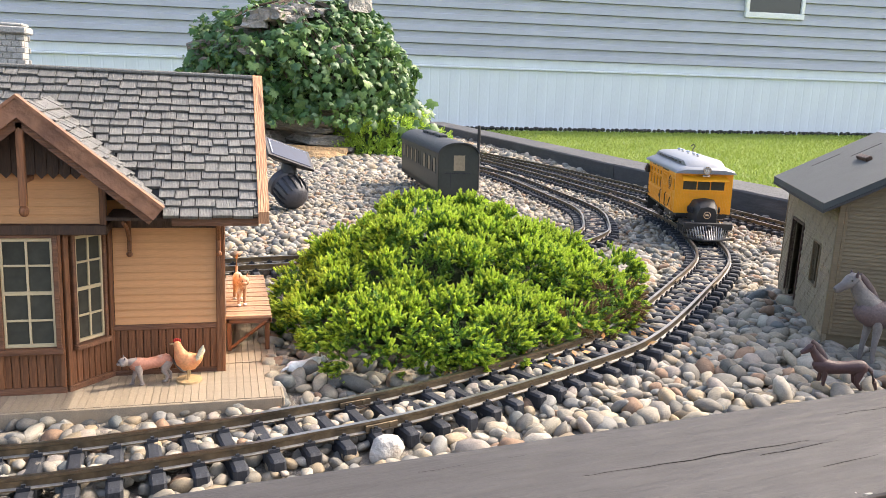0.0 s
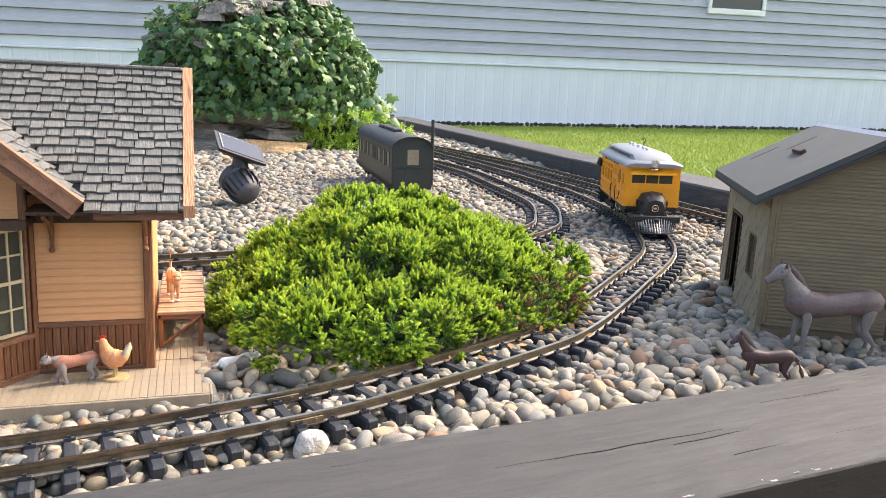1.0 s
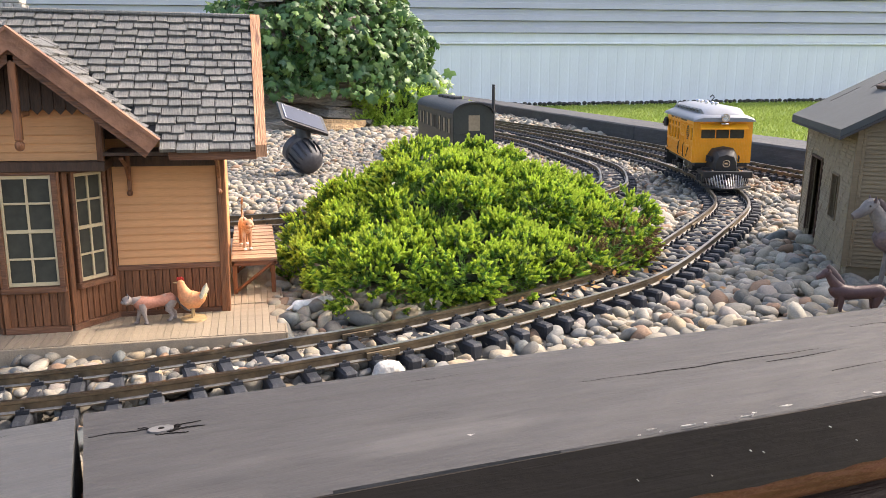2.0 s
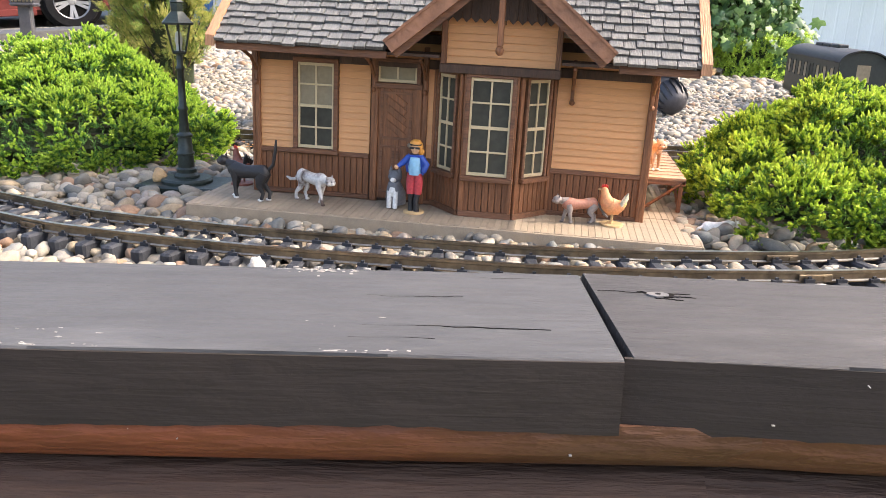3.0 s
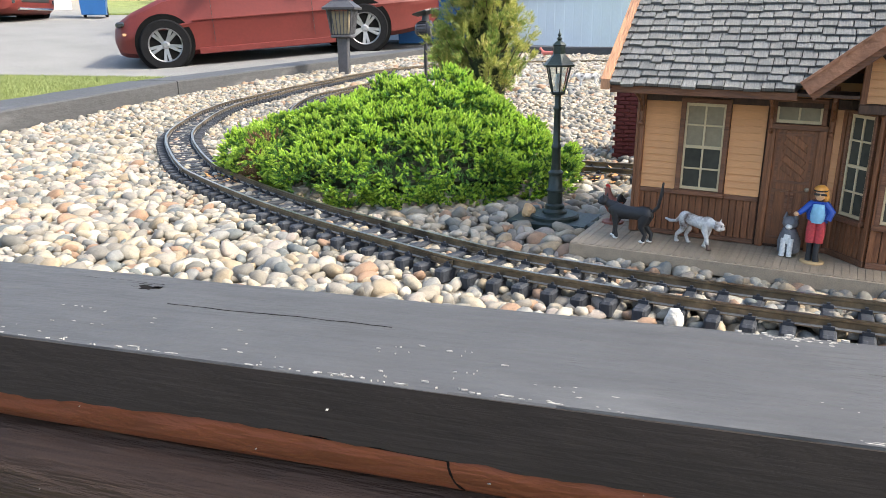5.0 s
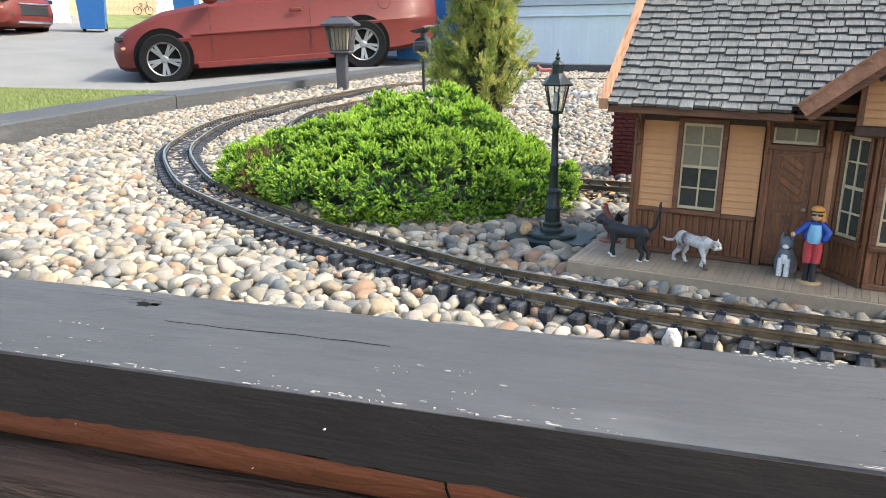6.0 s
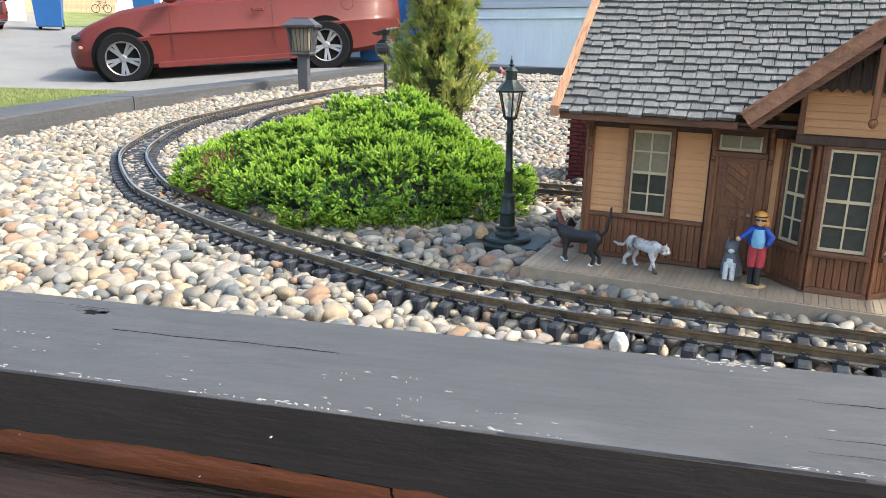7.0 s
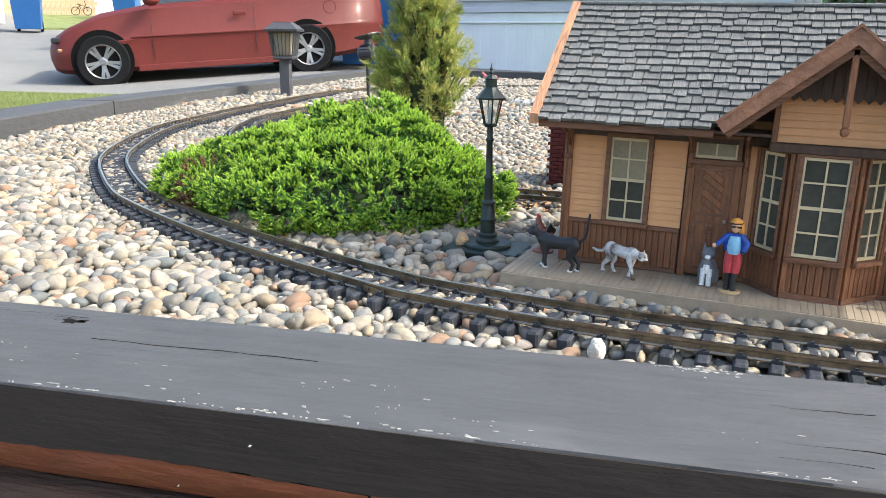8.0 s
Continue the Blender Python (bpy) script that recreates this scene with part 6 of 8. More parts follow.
F_TAIL = material("pale_tail_feathers", (0.55, 0.50, 0.36), rough=0.6, spread=0.3, scale=120)
F_BROWN = fur("painted_brown_feathers", (0.20, 0.06, 0.035), (0.05, 0.03, 0.03), 0.4, 40)
F_HORSE = fur("painted_mauve_horse", (0.110, 0.074, 0.072), (0.040, 0.027, 0.028), 0.52, 26)
F_HORSED = fur("dark_mane", (0.075, 0.045, 0.045))
F_FOAL = fur("painted_bay_foal", (0.062, 0.028, 0.027), (0.022, 0.014, 0.015), 0.5, 30)
F_ROSE = fur("painted_rose_coat", (0.55, 0.16, 0.13))
F_SKIN = material("painted_tan_plaster", (0.62, 0.36, 0.20), rough=0.5)
F_BLUE = material("glossy_blue_jacket", (0.012, 0.055, 0.30), rough=0.3, spread=0.15)
F_SHIRT = material("pale_blue_shirt", (0.22, 0.45, 0.62), rough=0.5)
F_RED = material("red_trousers", (0.42, 0.045, 0.055), rough=0.4, spread=0.25, scale=90)
F_BASE = material("tan_figure_base", (0.40, 0.27, 0.13), rough=0.6, spread=0.15)
F_EYE = material("glossy_dark_eye", (0.012, 0.010, 0.009), rough=0.2)
F_PALE = fur("painted_pale_grey_coat", (0.165, 0.145, 0.135), (0.115, 0.096, 0.090), 0.5, 30)
F_HAIR = material("orange_hair", (0.62, 0.27, 0.05), rough=0.5)


def loft(line, seg=14):
    """A closed skin through oval rings; line holds (x, y, z, half height, half width) with rings across the way."""
    vs, fs = [], []
    for k, (x, y, z, hh, hw) in enumerate(line):
        a, b = line[max(k - 1, 0)], line[min(k + 1, len(line) - 1)]
        d = Vector((b[0] - a[0], b[1] - a[1], b[2] - a[2])).normalized()
        side = Vector((0, 1, 0)) if abs(d.y) < 0.9 else Vector((1, 0, 0))
        up = d.cross(side).normalized()
        side = up.cross(d)
        for i in range(seg):
            t = 2 * math.pi * i / seg
            vs.append(Vector((x, y, z)) + up * hh * math.sin(t) + side * hw * math.cos(t))
    for k in range(len(line) - 1):
        for i in range(seg):
            fs.append((k * seg + i, k * seg + (i + 1) % seg, (k + 1) * seg + (i + 1) % seg, (k + 1) * seg + i))
    fs += [tuple(range(seg)), tuple((len(line) - 1) * seg + i for i in range(seg))]
    return Mesh().add(vs, fs)


def quadruped(L, H, coat, dark, neck_up=0.55, head=0.14, belly=0.15, leg=0.045, tail=((-0.5, 0.72), (-0.66, 0.5), (-0.7, 0.3)), tail_r=0.03, ears=0.05, socks=None, stride=0.06, muzzle=0.0, pale=None, turn=0.0):
    """An animal standing at the origin with its head towards +x; L and H are its body's length and shoulder height. turn swings its head to its left."""
    b = belly * L
    w = 0.80
    trunk = [(-0.50, 0.84, 0.30, 0.25), (-0.47, 0.83, 0.72, 0.58), (-0.40, 0.81, 1.05, 0.80), (-0.28, 0.80, 1.05, 0.84), (-0.12, 0.79, 0.90, 0.80), (0.06, 0.77, 0.92, 0.82), (0.22, 0.775, 1.08, 0.86), (0.34, 0.80, 1.12, 0.80), (0.43, 0.84, 0.85, 0.62), (0.48, 0.88, 0.50, 0.42)]
    body = loft([(x * L, 0, z * H, h * b, q * b) for x, z, h, q in trunk], 16)
    nx, nz = 0.46 * L + head * L * 0.70, H * (0.80 + neck_up)
    ny = turn * head * L
    neck = loft([(0.30 * L, 0, 0.82 * H, 0.95 * b, 0.62 * b), (0.38 * L, 0, 0.86 * H + (nz - 0.86 * H) * 0.18, 0.82 * b, 0.55 * b), (0.40 * L + (nx - 0.42 * L) * 0.5, ny * 0.4, 0.84 * H + (nz - 0.84 * H) * 0.62, 0.60 * b, 0.45 * b), (nx - head * L * 0.18, ny * 0.8, nz - head * L * 0.05, 0.46 * b, 0.40 * b)], 14)
    hl = head * L
    face = Mesh()
    if muzzle:
        m = muzzle * L
        face = loft([(nx - hl * 0.42, ny, nz + hl * 0.30, hl * 0.22, hl * 0.20), (nx - hl * 0.18, ny, nz + hl * 0.16, hl * 0.46, hl * 0.34), (nx + hl * 0.12, ny, nz - hl * 0.02, hl * 0.46, hl * 0.35), (nx + m * 0.5, ny, nz - m * 0.32, hl * 0.32, hl * 0.25), (nx + m * 0.85, ny, nz - m * 0.52, hl * 0.27, hl * 0.22), (nx + m * 1.05, ny, nz - m * 0.62, hl * 0.20, hl * 0.17)], 12)
    else:
        face.ball((nx, ny, nz), (hl * 0.50, hl * 0.47, hl * 0.45), 16, 12)
        face.ball((nx + hl * 0.40, ny, nz - hl * 0.14), (hl * 0.22, hl * 0.26, hl * 0.19), 12, 8)
        for q in (-1, 1):
            face.ball((nx + hl * 0.12, ny + q * hl * 0.26, nz - hl * 0.12), (hl * 0.28, hl * 0.24, hl * 0.24), 10, 8)
    ear, eye = Mesh(), Mesh()
    for q in (-1, 1):
        ear.lathe([(ears * L * 0.42, 0), (ears * L * 0.32, ears * L * 0.5), (ears * L * 0.04, ears * L * 1.15)], 8, pose(nx - hl * 0.10, ny + q * hl * 0.29, nz + hl * 0.30, q * -14, 0, 0) @ Matrix.Diagonal((0.6, 1, 1, 1)))
        eye.ball((nx + hl * (0.18 if muzzle else 0.43), ny + q * hl * (0.31 if muzzle else 0.19), nz + hl * 0.08), hl * 0.06, 8, 6)
    legs, feet = Mesh(), Mesh()
    g = leg * L
    for i, (x, q) in enumerate(((0.33, -1), (0.31, 1), (-0.36, -1), (-0.38, 1))):
        st = stride * L * (1 if i in (0, 3) else -1)
        y = q * b * 0.50
        if x > 0:
            way = [(x * L, y * 0.9, 0.80 * H, g * 1.9, g * 1.1), (x * L - 0.02 * L, y, 0.58 * H, g * 1.45, g * 1.0), (x * L + st * 0.35, y, 0.40 * H, g * 0.92, g * 0.80), (x * L + st * 0.65 + 0.01 * L, y, 0.22 * H, g * 0.72, g * 0.66), (x * L + st, y, 0.05 * H, g * 0.66, g * 0.64)]
        else:
            way = [(x * L, y * 0.8, 0.80 * H, g * 2.6, g * 1.2), (x * L + 0.05 * L, y, 0.60 * H, g * 2.1, g * 1.1), (x * L + 0.06 * L + st * 0.4, y, 0.43 * H, g * 1.25, g * 0.9), (x * L - 0.06 * L + st * 0.7, y, 0.24 * H, g * 0.76, g * 0.66), (x * L - 0.03 * L + st, y, 0.05 * H, g * 0.68, g * 0.66)]
        leg_mesh = loft(way, 10)
        legs.add(leg_mesh.v, leg_mesh.f)
        fx = way[-1][0]
        feet.ball((fx + g * 0.35, y, g * 0.5), (g * 1.15, g * 0.85, g * 0.55), 10, 6)
    t = Mesh().tube([(-0.46 * L, 0, 0.86 * H)] + [(x * L, 0, z * H) for x, z in tail], [tail_r * L] * len(tail) + [tail_r * L * 0.6], 9)
    p = pale or coat
    return [(body, coat), (neck, p), (face, p), (ear, dark), (eye, F_EYE), (legs, p), (feet, socks or p), (t, dark)]


def bird(H, body, comb, tail, stand):
    b = Mesh()
    line = ((-0.30, 0.62, 0.05), (-0.20, 0.54, 0.13), (-0.08, 0.48, 0.21), (0.04, 0.47, 0.235), (0.12, 0.53, 0.21), (0.18, 0.62, 0.165), (0.21, 0.72, 0.125), (0.235, 0.81, 0.095), (0.25, 0.89, 0.085), (0.26, 0.95, 0.045))
    vs, fs, seg = [], [], 16
    for k, (px, pz, pr) in enumerate(line):
        qa, qb = line[max(k - 1, 0)], line[min(k + 1, len(line) - 1)]
        dx, dz = qb[0] - qa[0], qb[1] - qa[1]
        g = math.hypot(dx, dz)
        for i in range(seg):
            a = 2 * math.pi * i / seg
            u = pr * math.sin(a)
            vs.append((H * (px - dz / g * u), H * pr * 0.82 * math.cos(a), H * (pz + dx / g * u)))
    for k in range(len(line) - 1):
        for i in range(seg):
            fs.append((k * seg + i, k * seg + (i + 1) % seg, (k + 1) * seg + (i + 1) % seg, (k + 1) * seg + i))
    fs += [tuple(range(seg)), tuple((len(line) - 1) * seg + i for i in range(seg))]
    b.add(vs, fs)
    t = Mesh()
    for i in range(5):
        t.tube([(-H * 0.18, (i - 2) * H * 0.025, H * 0.50), (-H * 0.29, (i - 2) * H * 0.05, H * (0.64 + 0.03 * i)), (-H * 0.35, (i - 2) * H * 0.05, H * (0.70 + 0.045 * i))], [H * 0.06, H * 0.05, H * 0.012], 6)
    c = Mesh()
    for i in range(4):
        c.ball((H * (0.19 + 0.04 * i), 0, H * (0.965 + 0.02 * math.sin(i))), (H * 0.026, H * 0.012, H * 0.045), 8, 6)
    c.ball((H * 0.31, 0, H * 0.79), (H * 0.018, H * 0.02, H * 0.05), 8, 6)
    k = Mesh().lathe([(0.001, 0), (H * 0.022, 0.001), (0.0003, H * 0.10)], 6, pose(H * 0.32, 0, H * 0.88, 0, 90, 0))
    lg = Mesh()
    for s in (-1, 1):
        lg.tube([(0, s * H * 0.08, H * 0.32), (H * 0.01, s * H * 0.08, H * 0.05)], H * 0.028, 7)
        for a in (-30, 0, 30):
            lg.tube([(H * 0.01, s * H * 0.08, H * 0.055), (H * 0.12 * math.cos(radians(a)), s * H * 0.08 + H * 0.1 * math.sin(radians(a)), H * 0.05)], H * 0.018, 5)
    base = Mesh().lathe([(H * 0.30, 0), (H * 0.29, H * 0.045), (H * 0.2, H * 0.055)], 16)
    return [(b, body), (t, tail), (c, comb), (k, stand), (lg, stand), (base, stand)]


figure("cougar_figurine", "small russet and grey wildcat figurine walking on the platform", "figurine", quadruped(0.034, 0.0225, F_PINK, F_GREY, neck_up=0.16, head=0.25, belly=0.155, leg=0.060, tail=((-0.6, 0.62), (-0.72, 0.35), (-0.82, 0.24)), tail_r=0.04, ears=0.075, stride=0.09, pale=F_ASH), pose(-0.024, 0.046, DECK, 0, 0, 198), group="platform animals")
figure("hen_figurine", "buff orange hen figurine with red comb on a tan base", "figurine", bird(0.0365, F_BUFF, F_COMB, F_TAIL, F_BASE), pose(0.006, 0.047, DECK, 0, 0, 172), group="platform animals")
figure("cat_figurine", "ginger and white cat figurine with raised tail", "figurine", quadruped(0.036, 0.028, F_GINGER, F_GINGER, neck_up=0.20, head=0.30, belly=0.16, leg=0.062, tail=((-0.52, 1.15), (-0.50, 1.5), (-0.30, 1.7)), tail_r=0.036, ears=0.09, stride=0.02, socks=F_WHITE), pose(0.050, 0.166, DZ, 0, 0, -82), group="platform animals")
figure("cat_figurine", "black cat figurine with white paws and raised tail", "figurine", quadruped(0.045, 0.034, F_BLACK, F_BLACK, neck_up=0.22, head=0.24, belly=0.155, leg=0.058, tail=((-0.6, 1.05), (-0.66, 1.45), (-0.68, 1.75)), tail_r=0.035, ears=0.08, socks=F_WHITE), pose(-0.336, 0.032, DECK, 0, 0, 168), group="platform animals")
figure("cat_figurine", "white cat figurine with brown and black patches, prowling", "figurine", quadruped(0.040, 0.030, F_CALICO, F_CALICO, neck_up=0.0, head=0.25, belly=0.15, leg=0.058, tail=((-0.62, 0.62), (-0.8, 0.58), (-0.95, 0.62)), tail_r=0.04, ears=0.07, stride=0.12), pose(-0.276, 0.040, DECK, 0, 0, -32), group="platform animals")
sit = [(Mesh().tube([(0.004, 0, 0.004), (0.003, 0, 0.012), (-0.001, 0, 0.020), (-0.002, 0, 0.026)], [0.0095, 0.0100, 0.0075, 0.0052], 12).ball((0, 0, 0.030), (0.0062, 0.0068, 0.0062), 12, 10), F_GREY),
       (Mesh().lathe([(0.0026, 0), (0.0004, 0.0062)], 6, pose(0, -0.0042, 0.0335, 0, 0, 0)).lathe([(0.0026, 0), (0.0004, 0.0062)], 6, pose(0, 0.0042, 0.0335)), F_GREY),
       (Mesh().tube([(-0.006, -0.003, 0.017), (-0.007, -0.003, 0.001)], 0.0024, 7).tube([(-0.006, 0.003, 0.017), (-0.007, 0.003, 0.001)], 0.0024, 7).ball((-0.0052, 0, 0.0275), (0.003, 0.003, 0.0025), 8, 6).ball((-0.0055, 0, 0.017), (0.003, 0.0042, 0.006), 8, 6), F_WHITE)]
figure("cat_figurine", "grey and white cat figurine sitting by the door", "figurine", sit, pose(-0.197, 0.046, DECK, 0, 0, 82), group="platform animals")
man = [(Mesh().lathe([(0.0098, 0), (0.0098, 0.0012), (0.009, 0.0018)], 18), F_BASE),
       (Mesh().tube([(-0.003, 0, 0.001), (-0.003, 0.001, 0.010), (-0.003, 0, 0.020)], [0.0028, 0.0024, 0.0030], 9).tube([(0.003, -0.002, 0.001), (0.002, -0.002, 0.010), (0.003, 0, 0.020)], [0.0028, 0.0024, 0.0030], 9), F_BLACK),
       (Mesh().tube([(-0.003, 0, 0.018), (-0.0035, 0, 0.028), (-0.0028, 0, 0.037)], [0.0040, 0.0044, 0.0044], 10).tube([(0.003, 0, 0.018), (0.0035, 0, 0.028), (0.0028, 0, 0.037)], [0.0040, 0.0044, 0.0044], 10), F_RED),
       (Mesh().tube([(0, 0, 0.036), (0, 0, 0.043), (0, 0, 0.052)], [0.0060, 0.0066, 0.0050], 12), F_SHIRT),
       (Mesh().tube([(0.0055, 0.001, 0.036), (0.0065, 0.001, 0.045), (0.0045, 0.001, 0.054)], [0.0030, 0.0038, 0.0030], 9).tube([(-0.0055, 0.001, 0.038), (-0.0062, 0.001, 0.045), (-0.0045, 0.001, 0.054)], [0.0028, 0.0036, 0.0030], 9).tube([(0.006, 0, 0.052), (0.0108, -0.002, 0.046), (0.0085, -0.004, 0.039)], [0.0030, 0.0030, 0.0024], 8).tube([(-0.006, 0, 0.052), (-0.0105, -0.002, 0.047), (-0.015, -0.004, 0.043)], [0.0030, 0.0028, 0.0022], 8).tube([(0, 0.003, 0.036), (0, 0.0035, 0.054)], 0.0058, 10), F_BLUE),
       (Mesh().ball((-0.0165, -0.0045, 0.0425), 0.0022, 8, 6).ball((0, -0.001, 0.0600), (0.0040, 0.0042, 0.0052), 12, 10), F_SKIN),
       (Mesh().ball((0.0015, 0.0015, 0.0615), (0.0052, 0.0050, 0.0058), 12, 10).ball((0.0048, 0.002, 0.057), (0.003, 0.003, 0.004), 8, 6), F_HAIR),
       (Mesh().lathe([(0.0054, 0.0640), (0.0056, 0.0650), (0.0046, 0.0668), (0.0026, 0.0680), (0.0006, 0.0684)], 14), F_HAIR), (Mesh().lathe([(0.0056, 0.0632), (0.0058, 0.0643)], 14).box(-0.0048, 0.0048, -0.0050, -0.0044, 0.0600, 0.0618), F_BLACK)]
figure("toy_figurine", "painted toy figurine with blue jacket and red trousers", "figurine", man, pose(-0.176, 0.033, DECK), group="platform animals")
figure("rooster_figurine", "reddish brown rooster figurine at the platform's end", "figurine", bird(0.038, F_BROWN, F_COMB, F_BLACK, F_BROWN), pose(-0.368, 0.092, DECK, 0, 0, 150), group="platform animals")
figure("cat_figurine", "white cat figurine crouching on pebbles under the bush", "figurine", quadruped(0.034, 0.018, F_WHITE, F_WHITE, neck_up=0.05, head=0.2, belly=0.14, leg=0.055, tail=((-0.62, 0.75), (-0.78, 0.5), (-0.74, 0.2), (-0.60, 0.12)), tail_r=0.035, ears=0.07), pose(0.104, 0.066, 0.005, 0, 0, 25))
horse = quadruped(0.100, 0.074, F_HORSE, F_HORSED, neck_up=0.42, head=0.150, belly=0.125, leg=0.030, tail=((-0.55, 0.78), (-0.60, 0.50), (-0.58, 0.28)), tail_r=0.026, ears=0.055, stride=0.02, muzzle=0.15, pale=F_PALE)
horse.append((loft([(0.029, 0, 0.069, 0.0035, 0.0018), (0.036, 0, 0.079, 0.0045, 0.0018), (0.043, 0, 0.088, 0.0045, 0.0018), (0.050, 0, 0.096, 0.003, 0.0016)], 8), F_HORSED))
figure("horse_figurine", "mauve-grey horse figurine with pale head and legs beside the shed", "figurine", horse, pose(0.664, -0.034, 0.008, 0, 0, 168))
foal = quadruped(0.046, 0.037, F_FOAL, F_HORSED, neck_up=0.42, head=0.17, belly=0.135, leg=0.036, tail=((-0.58, 0.72), (-0.66, 0.45), (-0.72, 0.22)), tail_r=0.04, ears=0.05, stride=0.03, muzzle=0.16)
foal.append((loft([(0.012, 0, 0.035, 0.002, 0.001), (0.017, 0, 0.041, 0.003, 0.001), (0.022, 0, 0.047, 0.003, 0.001), (0.026, 0, 0.052, 0.0015, 0.001)], 8), F_HORSED))
figure("foal_figurine", "dark bay foal figurine with black mane standing on the pebbles", "figurine", foal, pose(0.553, -0.080, 0.008, 0, 0, 160))
cow = quadruped(0.075, 0.050, F_COW, F_BLACK, neck_up=0.10, head=0.20, belly=0.16, leg=0.040, tail=((-0.53, 0.7), (-0.55, 0.45)), tail_r=0.02, ears=0.06, stride=0.03, muzzle=0.14)
figure("cow_figurine", "black and white cow figurine on the pebbles", "figurine", cow, pose(-0.967, 1.962, 0.013, 0, 0, 195))

figure("deer_figurine", "small rose-red animal figurine resting behind the pebbles", "figurine", quadruped(0.10, 0.05, F_ROSE, F_ROSE, neck_up=0.5, head=0.15, belly=0.12, leg=0.03, muzzle=0.1), pose(-1.93, 4.25, 0.012, 0, 0, 170))

# ---- loose stones that stand out ----


def stone(label, c, r, turn, mat, seed):
    bm = bmesh.new()
    bmesh.ops.create_icosphere(bm, subdivisions=3, radius=1)
    for v in bm.verts:
        k = 1 + 0.28 * noise.noise(v.co * 1.4 + Vector((seed, 0, 0))) + 0.08 * noise.noise(v.co * 4 + Vector((0, seed, 0)))
        v.co = Vector((v.co.x * r[0], v.co.y * r[1], v.co.z * r[2])) * k
    bm.verts.index_update()
    me = Mesh().add([v.co[:] for v in bm.verts], [[q.index for q in f.verts] for f in bm.faces])
    bm.free()
    return tagged(part("stone", me, mat, smooth=180, m=pose(*c, 0, 0, turn)), label, "stone")


stone("large white angular stone beside the track", (0.146, -0.106, 0.013), (0.012, 0.009, 0.013), 20, M["white_stone"], 2)
stone("egg-shaped white stone standing by the track", (-0.256, -0.152, 0.018), (0.0062, 0.005, 0.0095), 0, M["white_stone"], 5)
stone("flat white stone beside the track", (-0.215, -0.158, 0.009), (0.013, 0.007, 0.006), -8, M["white_stone"], 8)
stone("round brown stone beside the lamp", (-0.466, 0.105, 0.024), (0.008, 0.007, 0.009), 0, M["rock_tan"], 9)
stone("flat tan sandstone slab beside the mound", (0.335, 2.22, 0.02), (0.12, 0.06, 0.022), -8, M["rock_tan"], 12)

# dry leaf litter between the ties and under the bush
_lt = np.random.default_rng(44)
_c = np.concatenate([_lt.normal((-0.93, 0.135), (0.03, 0.02), (70, 2)), _lt.normal((-0.455, 0.36), (0.025, 0.03), (60, 2)), _lt.normal((0.40, 0.085), (0.05, 0.03), (60, 2)), _lt.normal((0.28, 0.02), (0.06, 0.012), (30, 2))])
_a = _lt.uniform(0, 6.283, len(_c))
_s = _lt.uniform(0.0025, 0.006, len(_c))
_o = np.c_[_c, TIE_TOP + _lt.uniform(-0.002, 0.005, len(_c))]
_u = np.c_[np.cos(_a), np.sin(_a), _lt.normal(0, 0.4, len(_c))] * _s[:, None]
_v = np.c_[-np.sin(_a), np.cos(_a), _lt.normal(0, 0.4, len(_c))] * _s[:, None] * 0.45
litter = big_mesh("leaf_litter", np.stack([_o - _u, _o + _v, _o + _u, _o - _v], 1).reshape(-1, 3), np.arange(len(_c) * 4).reshape(-1, 4), palette("dry_leaf", [(0.42, 0.20, 0.06), (0.30, 0.15, 0.06), (0.50, 0.30, 0.12)], rough=0.8, bump=0))
tagged(litter, "small dry orange-brown leaf fragments on the track", "leaf litter", kind="stuff")

# ---- lamp post ----
lamp = thing("street_lamp", "dark green model street lamp with glazed lantern", "model lamp", pose(-0.438, 0.111, 0.013) @ Matrix.Diagonal((0.89, 0.89, 0.95, 1)))
part("base_slab", Mesh().box(-0.050, 0.050, -0.036, 0.040, -0.006, 0.006, 0.002), M["lamp_green"], lamp, "dark textured base slab")
part("base_disc", Mesh().lathe([(0.030, 0.005), (0.030, 0.009), (0.028, 0.011), (0.0165, 0.0115)], 32), M["lamp_green"], lamp, smooth=40)
part("column", Mesh().lathe([(0.0150, 0.011), (0.0150, 0.014), (0.0118, 0.017), (0.0118, 0.021), (0.0095, 0.023), (0.0092, 0.036), (0.0106, 0.037), (0.0106, 0.039), (0.0088, 0.041), (0.0078, 0.056), (0.0092, 0.057), (0.0092, 0.059), (0.0058, 0.062), (0.0050, 0.085), (0.0060, 0.087), (0.0060, 0.089), (0.0044, 0.091), (0.0038, 0.128), (0.0052, 0.130), (0.0052, 0.132), (0.0037, 0.134), (0.0037, 0.145), (0.0070, 0.147)], 20), M["lamp_green"], lamp, "fluted dark green column", smooth=40)
lan = part("lantern", Mesh().lathe([(0.0075, 0.146), (0.0090, 0.148), (0.0075, 0.1495)], 6), M["lamp_green"], lamp, "six-sided lantern")
